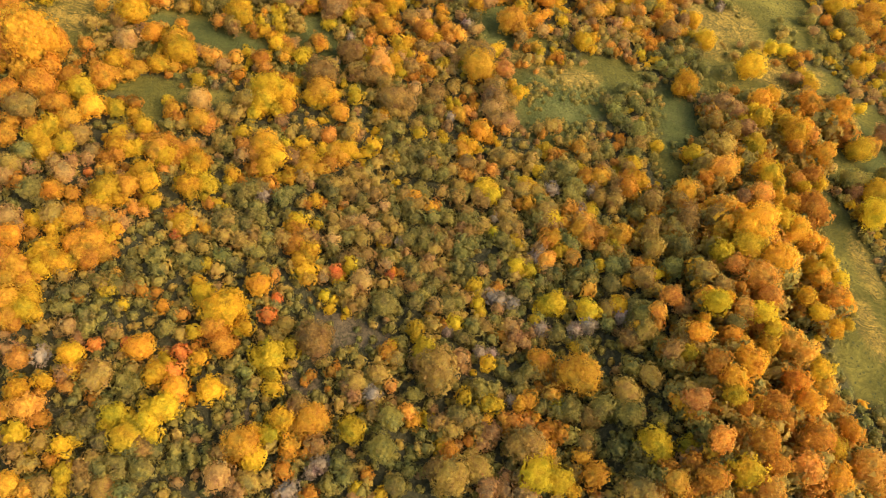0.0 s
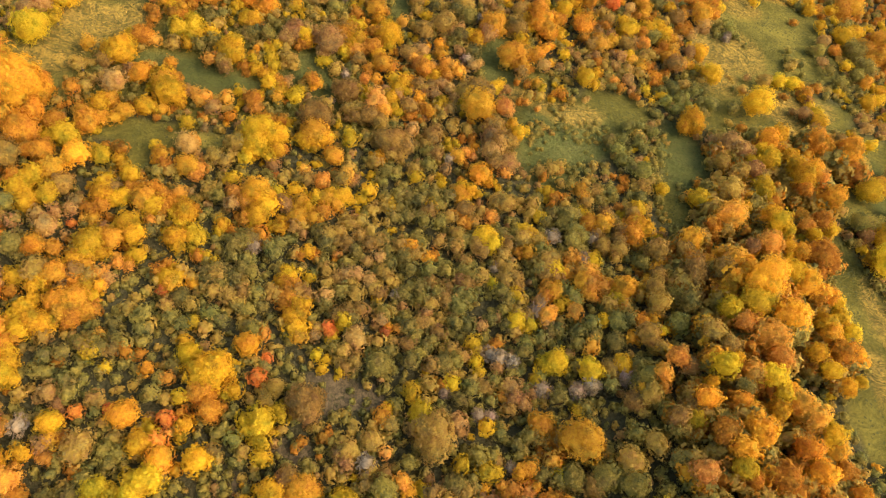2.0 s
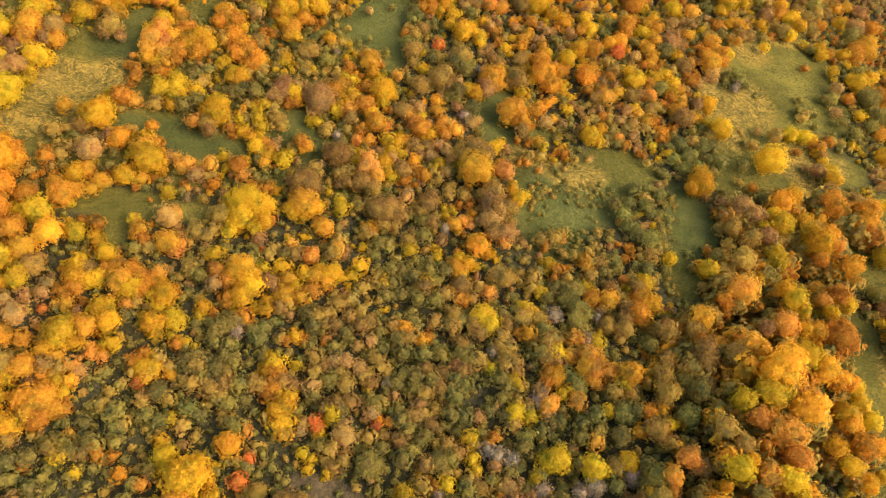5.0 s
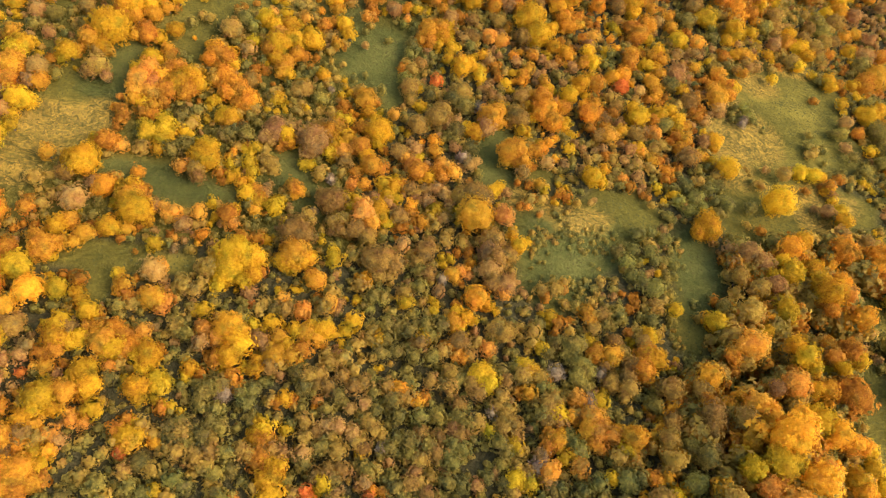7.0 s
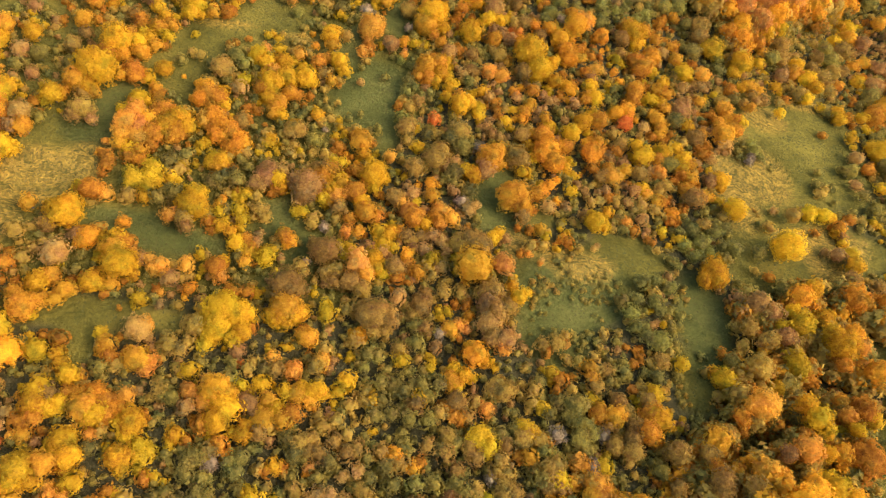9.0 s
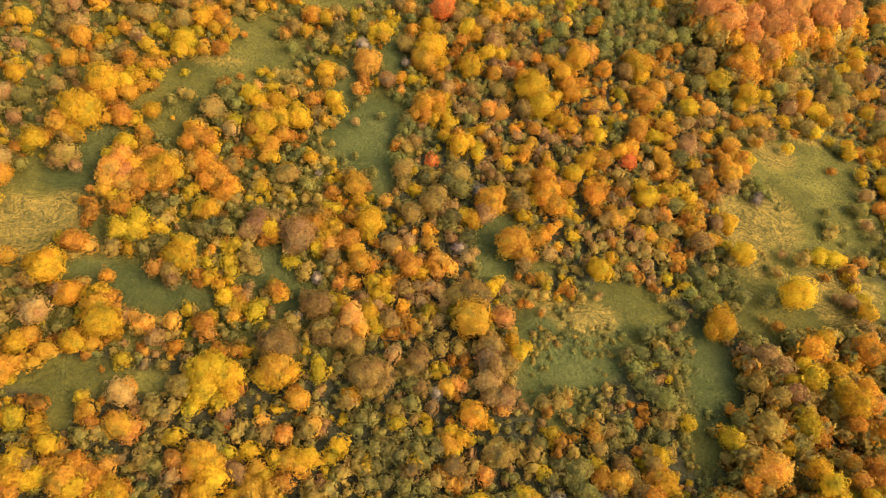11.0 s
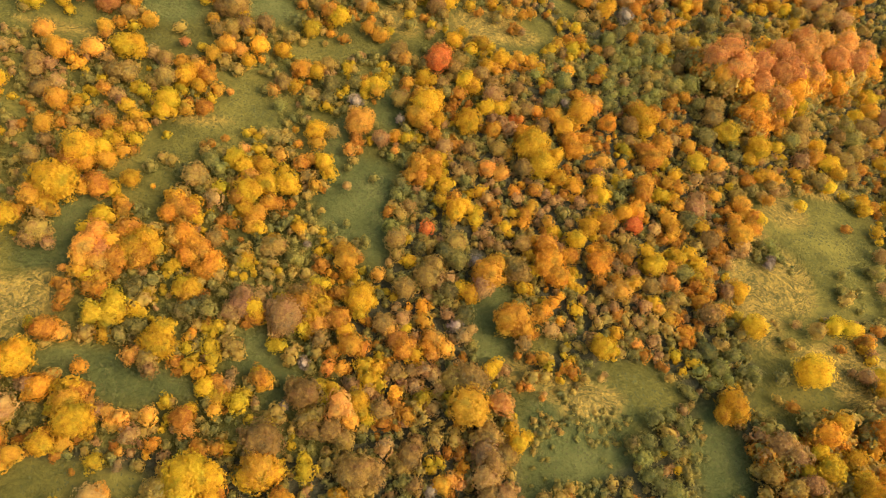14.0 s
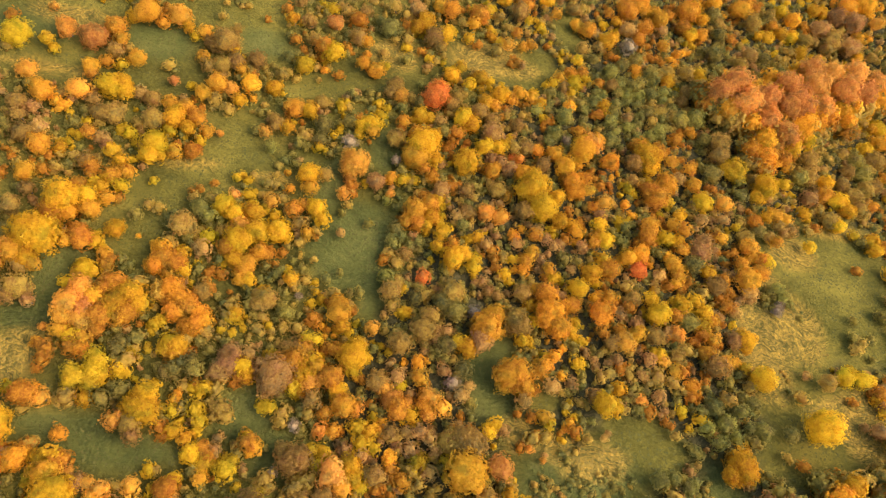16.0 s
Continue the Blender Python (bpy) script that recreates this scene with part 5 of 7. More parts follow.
PLOTS += [("l", 0, [(-26, 123.5, 1.2), (-24.8, 114.5, 1.4), (-24.7, 100.9, 1), (-21.6, 118.1, 1.7), (-17.6, 107.9, 1.4), (-16.5, 105.7, 1.4), (-11.9, 121.9, 1.7), (-9, 102.4, 1.6), (-3.4, 119.9, 1.2), (-0.4, 106.3, 1.8), (0.5, 106.8, 1.4), (4.7, 107, 1.5), (48.4, 118.1, 1.4), (91.4, 116, 2.1), (-82.7, 133.3, 2.3), (-40, 146.1, 1.8), (-33.2, 130.3, 1.5), (-20.2, 127.1, 1.5), (-18.7, 127.2, 1.5), (-7.3, 127.1, 0.8), (63.1, 127.4, 1.5), (85.1, 126.9, 2), (88.7, 126.6, 2), (-58.3, 167.5, 1.7), (-4.1, 165.4, 1), (3.2, 154.3, 1.2), (69.8, 162, 1.2), (-82.6, 186.7, 2.9), (-51.3, 195.7, 1.3), (-49.5, 181.6, 1.1), (-27.5, 191.7, 2.4), (72.5, 178, 3.1)])]
PLOTS += [("l", 2, [(39, 52.5, 1.1)])]
PLOTS += [("l", 3, [(75.8, 45.4, 1.2), (53.6, 84.4, 2.3)])]
PLOTS += [("l", 4, [(77.1, 54.9, 2), (63.8, 83.5, 1.7), (68, 96.1, 1.6)])]
PLOTS += [("l", 4.5, [(40.6, 35.9, 1.7)])]
PLOTS += [("l", 5, [(74.9, 57.7, 1.9), (71.9, 96.3, 2.7)])]
PLOTS += [("l", 6, [(68, 87.2, 2.7)])]
PLOTS += [("l", 6.5, [(45.5, 28.1, 2.3)])]
PLOTS += [("l", 7, [(46.5, 44.6, 2.3), (51.2, 56.2, 2.8)])]
PLOTS += [("l", 8.5, [(55.7, 40.5, 1.7)])]
PLOTS += [("l", 9, [(54.6, 43, 2.5), (55.7, 57.1, 3), (67.6, 74.6, 1.6)])]
PLOTS += [("o", 0, [(-65, 24.4, 1.7), (-61.3, 13.9, 2.1), (-59.8, 23.5, 1.9), (-59.3, 13.3, 1.9), (-57.2, 17.7, 1.5), (-48, 15.2, 1.2), (-30.4, 20.4, 3.1), (-24.4, 16.9, 1.8), (-23.5, 23.5, 1.9), (-21, 20, 1.4), (-20.7, 24.8, 2.9), (-20.3, 13.8, 1.4), (-11.7, 16.8, 1.3), (1, 20.5, 1.7), (4.2, 22.3, 1.5), (10.3, 24.4, 1.4), (16.3, 23.4, 1.9), (16.4, 21.1, 1.9), (17.5, 22.1, 1.4), (17.6, 24.5, 1.7), (19, 23.4, 1.7), (22.1, 19.6, 1.8), (23.8, 16.8, 2.4), (-71.6, 49.1, 2.7), (-70.4, 46.2, 2.5), (-69.6, 48.2, 2.7), (-69.3, 42.2, 2.4), (-69, 39.4, 2.2), (-68, 45.6, 2), (-67.6, 38.2, 1.7), (-67.2, 46.8, 1.6), (-61.5, 27.7, 1.1)])]
PLOTS += [("o", 0, [(-60.2, 43.5, 1.1), (-57.4, 31.2, 1.8), (-56.5, 32, 1.5), (-53.8, 27.1, 1.4), (-52.9, 26.4, 0.9), (-50.8, 45.9, 1.5), (-48.5, 45.5, 1.3), (-40.6, 36.4, 1.2), (-37.8, 39.5, 2.3), (-36.2, 39.1, 1.4), (-36, 36.8, 2.1), (-18.9, 30.2, 0.7), (-18.6, 33.1, 1.3), (-9.5, 36.8, 1.7), (0.1, 42.7, 1.2), (10.6, 40.4, 1.4), (12.8, 28.2, 1.7), (14.3, 29, 1.9), (16.4, 31.3, 0.9), (16.5, 35.8, 2.6), (18.1, 34.7, 1.4), (18.5, 33.8, 1.2), (18.5, 33.3, 1.2), (19.7, 32.1, 1.4), (22.8, 33.1, 3.5), (-78.8, 73.6, 2.4), (-74.1, 64.4, 1.7), (-69.7, 54.7, 1.6), (-65.3, 63.1, 1.9), (-63.5, 58.5, 2.4), (-62.1, 72, 1.9), (-61, 70, 1.6)])]
PLOTS += [("o", 0, [(-60.5, 51.5, 2.4), (-60.1, 72.6, 1.8), (-59.8, 60.6, 1.9), (-59.5, 53.6, 2.9), (-59.4, 50.6, 2.2), (-58.1, 52.4, 2.2), (-56.7, 52.9, 1.5), (-56.5, 65.9, 2.2), (-53.2, 74.6, 2.8), (-49.9, 73.8, 2), (-48.4, 60.3, 1.7), (-47.5, 62.3, 1.4), (-45.9, 58.3, 1.9), (-45.3, 73.9, 1.5), (-42.9, 64.3, 1.4), (-37.9, 70.3, 1.3), (-36, 72.8, 1.9), (-32.8, 69.7, 1.9), (-31.8, 68.4, 1.7), (-27.1, 56.2, 1.5), (-26.8, 74.3, 2.1), (-26.6, 59.4, 1.7), (-26.3, 57.8, 1.9), (-25.9, 60.2, 1.7), (-25.3, 66, 1.4), (-24, 50, 1.8), (-23.6, 73.9, 1.9), (-22.9, 66.5, 1.1), (-1.5, 67.9, 1.2), (9.5, 50.3, 1.4), (14.8, 69.7, 1.5), (16.7, 69.5, 1.8)])]
PLOTS += [("o", 0, [(19.4, 72.1, 1.5), (19.4, 60.2, 1.9), (20, 62.4, 1.9), (20.8, 61, 2.1), (23.7, 65.2, 1.8), (25.8, 68.1, 1.8), (26.6, 63.1, 2.3), (27.4, 60.8, 1.8), (29.4, 63.5, 1.9), (35.9, 55.1, 1.7), (37.7, 61.7, 1.8), (-82.6, 93.5, 4.7), (-81, 92, 2.5), (-80.5, 83.3, 2.7), (-79.3, 88.7, 2.5), (-79.1, 77.5, 1.8), (-76.5, 94.8, 2.3), (-76.3, 96.7, 3.2), (-76, 86.2, 3.1), (-75.1, 76.7, 2), (-74.5, 82.9, 2.1), (-72.3, 89.7, 2.3), (-72, 82.7, 2.3), (-71.2, 98.3, 1.9), (-69.5, 78.8, 2.6), (-68.3, 92.9, 1.7), (-66.5, 90.7, 2.8), (-64.7, 92.1, 1.9), (-64.1, 96.4, 2), (-62.3, 92.5, 1.8), (-61, 94.1, 2), (-60.1, 85.6, 1.7)])]
PLOTS += [("o", 0, [(-59.2, 96.7, 1.4), (-56.3, 76.7, 1.9), (-55.8, 79.8, 1.2), (-55.6, 94.4, 1), (-54.9, 76.5, 1.7), (-54.8, 96.2, 1.8), (-53, 92.1, 0.6), (-52.8, 85.2, 1.9), (-52, 83.4, 1.7), (-50.5, 75.8, 2), (-48, 96.4, 0.7), (-47.5, 83, 2.4), (-34.7, 96.2, 1.8), (-32.4, 96.5, 1.6), (-32.3, 77.9, 1.7), (-31, 90.1, 1.5), (-26.4, 77.2, 1.9), (-25.6, 93.9, 3.1), (-22.1, 75, 1.9), (-21.9, 78.6, 2), (-21.9, 89.7, 1.6), (-21.2, 88.5, 2.3), (-19.9, 77.6, 1.9), (3.5, 77.5, 1.5), (3.6, 92.1, 2), (3.9, 82.2, 2), (4.2, 86.1, 1.2), (5.4, 75.5, 1.7), (6.6, 97.5, 1.2), (21.4, 88.8, 1.5), (22.5, 81.7, 1.4), (23.3, 83.4, 1.5)])]
PLOTS += [("o", 0, [(28.7, 86.2, 1.7), (28.9, 76.4, 1.5), (29.3, 84.2, 1.6), (29.5, 77.5, 2), (32.4, 76.9, 2.3), (38.5, 90.3, 0.8), (38.8, 89.1, 0.9), (38.9, 77.7, 2.1), (93.1, 98.9, 2.3), (99.9, 94.1, 2.6), (-85.6, 101.1, 4), (-71.4, 110.3, 1.8), (-62.3, 123, 1.5), (-62.3, 114.5, 2.4), (-61.9, 118.8, 0.7), (-61.3, 122.1, 1.5), (-61.3, 120.6, 1.5), (-59.7, 106.3, 1.5), (-57.7, 122.8, 1.8), (-56, 124.5, 1.8), (-55.3, 102.4, 2.3), (-54.8, 104.4, 1.9), (-53.9, 104.9, 1.5), (-42, 123.2, 1.9), (-41.5, 110.4, 1.5), (-40.6, 109.1, 1), (-40.4, 123.5, 1.2), (-38.3, 100.9, 2.1), (-37.6, 118.2, 1.2), (-34.3, 107.5, 1.6), (-33.8, 102.7, 1.6), (-33.2, 113.1, 0.8)])]
PLOTS += [("o", 0, [(-33.2, 106.2, 1.6), (-30.6, 119.6, 1.5), (-27.5, 108.7, 1.9), (-22.1, 123.1, 2.1), (-20.4, 124.3, 1.9), (-18.1, 122, 1.7), (-16, 114, 1.6), (-15.3, 120.4, 2.4), (-14.3, 111.3, 1.6), (-12.8, 115.3, 2.4), (-10.9, 115.3, 1.7), (-10.4, 120.5, 1.2), (-6.7, 102, 1.4), (-6.3, 111.3, 1), (-4.6, 105.2, 1.4), (-4.2, 103.8, 1.2), (-3.7, 115.2, 2.1), (-2.5, 103.2, 1.7), (-0.2, 121.2, 1.6), (7.1, 114.9, 0.9), (8.2, 104.7, 3.7), (15, 120.7, 1.9), (16.4, 122.7, 3.3), (17.3, 115.9, 0.9), (17.5, 109.9, 0.9), (17.9, 121.2, 2.5), (19.6, 120.6, 1.6), (19.8, 115.5, 1.2), (20.6, 120.2, 1.2), (20.6, 112, 1.2), (21.8, 123.8, 1.7), (21.8, 115.3, 1.6)])]
PLOTS += [("o", 0, [(24.8, 112.7, 0.7), (27.6, 113.2, 1.4), (42, 117.4, 1.4), (46, 115.1, 1), (50.9, 120.6, 1.4), (52.4, 123.8, 1), (54.5, 124, 1), (70.2, 108.7, 1.4), (85.4, 121.9, 1.1), (86.3, 106.2, 1.5), (90.2, 124, 0.9), (91.7, 123.9, 1.8), (92.1, 103, 2.4), (108.9, 117.1, 0.9), (-84.5, 137.9, 1.9), (-82.1, 125.5, 2.7), (-81.9, 129.5, 2.8), (-81.8, 128.1, 2.7), (-80.4, 128.8, 2.1), (-76.7, 132.9, 1.2), (-76.4, 126.3, 2.1), (-72.6, 135.9, 1.9), (-70.6, 138.8, 2.6), (-67.1, 137, 1.6), (-66.7, 147.4, 2.6), (-64.3, 148, 2.2), (-63, 142.4, 1.8), (-60.9, 149.2, 2), (-60.5, 142.9, 2.7), (-59.9, 136.3, 1.6), (-59.7, 125.6, 1.8), (-56.7, 140.5, 1.6)])]
PLOTS += [("o", 0, [(-55.8, 138.3, 1.6), (-55.6, 139.6, 1.4), (-55, 126.1, 2), (-54.8, 133.3, 2.6), (-54.2, 128.5, 2.5), (-53.4, 134.6, 2.3), (-51.7, 128.5, 1.8), (-50.4, 129.5, 2.3), (-46.8, 140.8, 2.5), (-45.3, 137.3, 1.8), (-44.7, 140.1, 2.3), (-40.8, 131.6, 2.3), (-38.4, 135.9, 1.5), (-36.2, 144.1, 2.1), (-33.4, 138, 1.6), (-33.1, 139.7, 2), (-32.4, 141.5, 2), (-30.6, 143.5, 2), (-29.2, 143.9, 1.6), (-22.6, 149, 1.7), (-21.1, 149, 0.7), (-20, 125.4, 1.9), (-19.7, 131.5, 1.5), (-18.8, 132, 1), (-15.8, 135.2, 1.7), (-15.6, 125.8, 1.7), (-15, 132.6, 2.5), (-14.1, 125.3, 1.9), (-7.8, 145.1, 1.4), (4.4, 149, 1.4), (11.7, 131.5, 3.1), (13.6, 149.3, 1.5)])]
PLOTS += [("o", 0, [(13.7, 134.5, 2.3), (14.2, 131.4, 1.8), (14.6, 145.7, 1), (20.4, 147.3, 1.7), (21.7, 149.4, 1.7), (24, 139.6, 2.6), (25, 145.8, 1.7), (29.1, 138.3, 2.1), (34.9, 133, 1.7), (37.2, 138.1, 1.5), (37.3, 140.6, 1.6), (37.4, 125.6, 1.4), (37.9, 146.9, 2.4), (38.4, 133.3, 1.7), (41.2, 132.9, 1.7), (41.5, 139.1, 1.5), (42.4, 133, 1.9), (48.6, 125.7, 1.9), (50.3, 125.7, 1.5), (50.4, 144.6, 1.3), (50.8, 137.4, 1.7), (52.3, 149.8, 2.1), (52.3, 145.4, 1.6), (53.2, 147.3, 1.9), (53.6, 132.6, 1), (55.1, 146.3, 1.3), (55.7, 134.1, 1.8), (55.8, 129.8, 2), (57.8, 133, 1.8), (58.8, 137.4, 1.8), (59.2, 128.1, 2), (61.9, 143, 1.4)])]
PLOTS += [("o", 0, [(62.7, 141, 1.6), (63.2, 147, 1.9), (67.8, 148.9, 1.7), (68.4, 147.4, 2.8), (95.5, 127.3, 1.3), (107.3, 143.7, 2), (111.6, 131.7, 2), (117.1, 146.4, 3.3), (117.1, 141.2, 2.5), (119.4, 142.5, 2.9), (125.9, 142.5, 2.5), (-85.7, 150.2, 2.1), (-85.6, 163.2, 1.8), (-76.8, 158.9, 1), (-75, 174, 2.6), (-73, 155.1, 2.2), (-72.3, 161.6, 2.5), (-70.8, 156.5, 1.6), (-65, 166.1, 1.9), (-64.3, 153.6, 2), (-62.5, 157.9, 1.9), (-59, 157.2, 1.9), (-58.8, 152.1, 1.8), (-57.2, 152.7, 1.2), (-56.8, 158.2, 1.9), (-49.4, 164.2, 1.9), (-46.7, 173.2, 2), (-46.4, 165.4, 2), (-45.1, 156.3, 0.9), (-44.7, 170.5, 1.8), (-43.7, 156.9, 1), (-41.4, 158.7, 0.9)])]
PLOTS += [("o", 0, [(-25.7, 154.3, 1.9), (-23.7, 155.3, 1.7), (-23, 159.4, 1.8), (-15.5, 161.7, 1.4), (-3.7, 153.8, 1.8), (-2.4, 169.7, 3), (-2, 156.3, 2.7), (-1.6, 154, 2), (-0.6, 167.9, 1.6), (-0.4, 161.5, 1.3), (0.8, 158.6, 2), (1.2, 165.8, 1.6), (5.4, 164.4, 1.5), (14.1, 169.1, 2.1), (17, 163, 1.6), (22.6, 153.6, 1.8), (29.3, 153.9, 1.3), (30.6, 161.4, 1.1), (32.9, 158.6, 1.3), (35.2, 170.1, 1.7), (35.4, 153.7, 1.8), (35.5, 166.9, 1.9), (36.2, 155.2, 1.6), (38.5, 169.1, 1.4), (47.5, 156.2, 2.4), (48.7, 159.2, 2.4), (49.5, 168.6, 2.2), (51.1, 166.9, 2.9), (54.2, 160.2, 1.9), (54.6, 171.4, 2.8), (55.1, 153.8, 1.9), (56.6, 159, 1.9)])]
PLOTS += [("o", 0, [(56.7, 154.9, 1.4), (61.2, 172.1, 2), (64.2, 158.8, 1.4), (65.3, 158.1, 1.7), (66.4, 172.3, 1.5), (67.3, 154.7, 1.4), (68.4, 151.7, 2), (70.8, 156.3, 2.3), (71.9, 154.5, 1.7), (72.7, 150.1, 2), (73.7, 153.9, 2), (74.8, 163.7, 2), (78.7, 159, 1.8), (80.5, 166.2, 2), (83.5, 165.9, 1.8), (90.8, 164.9, 1.4), (96.1, 174.7, 2.3), (98.5, 154.3, 1.1), (108.1, 161.9, 1.7), (109.8, 174, 1.8), (113.7, 170.5, 1.2), (116.8, 164.1, 3.1), (122.3, 168.6, 3.6), (125.3, 152.2, 3), (-85.6, 192.6, 1.4), (-68.7, 182.6, 2), (-66.2, 193.5, 2.6), (-66.1, 184.4, 1.6), (-64.8, 190.8, 1.9), (-61.2, 186.8, 2.1), (-60.9, 198.9, 2.9), (-57.8, 197.6, 1.9)])]
PLOTS += [("o", 0, [(-52.8, 176.6, 1.8), (-49.3, 175.6, 2), (-48.9, 196.4, 1.9), (-48.6, 190.1, 1.7), (-46.8, 179.9, 2.1), (-44.4, 182.5, 2.3), (-40.2, 187.9, 1.7), (-30.3, 199.5, 1.5), (-28.5, 179, 1.9), (-27.9, 178.9, 2.1), (-25.2, 180.5, 1.7), (-23.7, 197.5, 2.5), (-20.2, 190.8, 1.3), (-19, 199.6, 1.3), (-15, 179.5, 1.3), (-14.8, 194.7, 2), (-12.2, 193.5, 2), (-11.7, 175.7, 1.9), (-5.3, 180.1, 1.7), (-2.1, 177.6, 1.9), (5.4, 176.7, 1.3), (6.6, 178.2, 1.9), (15.2, 187.8, 1.8), (19.3, 190.5, 1.7), (21.4, 192.4, 1.8), (24.1, 192.1, 1.8), (26.7, 183.6, 1.1), (27.9, 186.2, 1.4), (35.2, 183.9, 1.7), (39.9, 182.2, 1.8), (40.5, 190.2, 1.5), (49.4, 181.1, 2.1)])]
PLOTS += [("o", 0, [(54.2, 180.7, 2.3), (56.8, 178.3, 1.8), (59.5, 185.7, 1.9), (61.5, 177.2, 1.8), (63.8, 188.4, 1.6), (119.5, 185.8, 1.9), (122.1, 198.2, 2.7), (124.5, 188.5, 2.1), (127.9, 177.5, 2.5), (-58.2, 201.6, 1.2), (-33.1, 208.6, 1.5), (-16.9, 208.2, 2.3), (-14.6, 201.9, 1.8), (-5.8, 209.8, 1.5), (-2.1, 202.2, 1.2), (2.4, 217.7, 2.2), (5.2, 216.2, 2.5), (10.8, 213.4, 1.9), (11.5, 207.1, 1.3), (12.3, 215.7, 2.7), (19.8, 202.6, 1.1), (20.9, 203.4, 1.4), (21.6, 213, 1.7), (22.8, 208.5, 1.6), (24.3, 223.4, 2.3), (25.1, 209.9, 1.6), (31.7, 200, 1.8), (32.5, 221.9, 1.7), (34.7, 202.5, 1.6), (37.7, 219.8, 2), (37.8, 203.4, 1.6), (40.6, 218.3, 2.3)])]
PLOTS += [("o", 0, [(41.8, 200.5, 1.6), (45.7, 211, 1.4), (54.7, 218, 2.1), (56.8, 223.1, 2.6), (59, 213.5, 1), (61, 217.6, 1.8), (134.7, 205.8, 2.3), (135.2, 219.4, 3.1), (138, 224, 2.3), (47.4, 226.6, 1.8), (52.6, 228.2, 3.2), (56.3, 230.6, 2.9), (60.5, 230.1, 2.2), (61.6, 227, 2.5), (64.6, 230, 2.1), (69, 226.7, 2.4), (70.6, 232.1, 3.1), (73.9, 225.1, 2.1), (83.3, 227.3, 1.5), (88.9, 239, 2.9), (94.8, 242.8, 1.9), (99.1, 236.5, 2), (111, 240.6, 1.7), (129.6, 242.5, 1.4)])]
# last one: amber in place of sunlight low on the salmon stand
PLOTS += [("o", 3, [(34, 61.6, 2.6), (37.7, 74.1, 2.3), (87.3, 183.6, 1.9)])]
PLOTS += [("o", 3.5, [(69, 14.9, 2.3)])]
# the one at y 199.5: amber as sunlight on the salmon stand's flank
PLOTS += [("o", 5, [(64.7, 32.2, 2.1), (47.3, 67.5, 1.9), (48.7, 72.5, 2.7), (87.1, 101.9, 2.1), (105.3, 199.5, 1.7)])]
PLOTS += [("o", 5.5, [(44.3, 33.6, 2.8), (47.1, 26.2, 1.5), (65.1, 28.8, 1.8), (50.9, 67.6, 1.5)])]
PLOTS += [("o", 6, [(39.4, 15.3, 2.4), (58.9, 22.1, 3), (73.9, 80.5, 1.4), (77.1, 87.9, 1.7)])]
PLOTS += [("o", 6.5, [(49.7, 17.5, 2.1), (49.7, 37.2, 1.9), (54.1, 76.7, 1.8)])]
PLOTS += [("o", 7, [(48.4, 20.7, 2.5), (52.3, 26.6, 2.6), (70.4, 61, 1.9), (74.2, 70.2, 2.9), (77.3, 78.6, 2.2)])]
PLOTS += [("o", 8, [(57.4, 66.9, 1.5)])]
PLOTS += [("p", 0, [(18.7, 24.9, 1.2), (-65.1, 32.6, 2), (-61.7, 25.1, 2.4), (-57.7, 28.8, 1.5), (-55, 48.8, 1.1), (-43.3, 41.7, 1.5), (-5.8, 26.6, 1.7), (9.8, 26.3, 1.2), (11.7, 25.8, 1.8), (18.1, 30.1, 1.9), (26.5, 49.9, 1.9), (-62.7, 69.8, 1.1), (-57.3, 59.1, 1.8), (-55.7, 62.8, 1.2), (-55.1, 61.6, 1.3), (-53.4, 61.3, 1.2), (-51.8, 70.5, 1.4), (-29.8, 50.3, 1.5), (-7.4, 52.5, 1.1), (19.2, 56, 2.2), (24.3, 56.8, 1.8), (25, 68.6, 1.8), (27.2, 65.1, 2.5), (28, 62.7, 2.3), (28.2, 59.9, 1.5), (30.2, 62.1, 1.9), (-48.5, 99.5, 1.4), (-48, 76.9, 1.7), (-47.7, 89.2, 1.6), (-47.1, 99.2, 1), (-46.9, 95.4, 0.8), (-46.1, 81.4, 1.5)])]
PLOTS += [("p", 0, [(-45.4, 82.8, 1.7), (-38.7, 92.5, 2), (-38.6, 77.9, 2.1), (-37.6, 99.4, 1.7), (-36, 79.5, 1.9), (-35.9, 76.6, 2.1), (-26.5, 84.7, 1.6), (-22.9, 82.7, 2), (-18.6, 84.4, 1.9), (4.2, 75.9, 1.4), (5.2, 92.9, 1.5), (9.8, 77.3, 1.5), (13.1, 88.7, 1.7), (24.9, 90.6, 1.2), (36.6, 82.2, 1.2), (-59.6, 114, 1.7), (-52.7, 102.9, 1.2), (-49.8, 101.3, 1.5), (-48.4, 111.1, 1.9), (-47.6, 100.5, 1.7), (-43.6, 101.1, 1.7), (-24, 123, 1.9), (-18.9, 119.3, 1.9), (-17, 119.9, 1.7), (-16.6, 111.2, 1.6), (-12, 101.9, 2), (-6.3, 119, 1.7), (-5.1, 117, 2.1), (-2.4, 116.9, 1.4), (1.6, 117.7, 2.1), (1.7, 114.6, 1.5), (3.9, 116, 1.8)])]
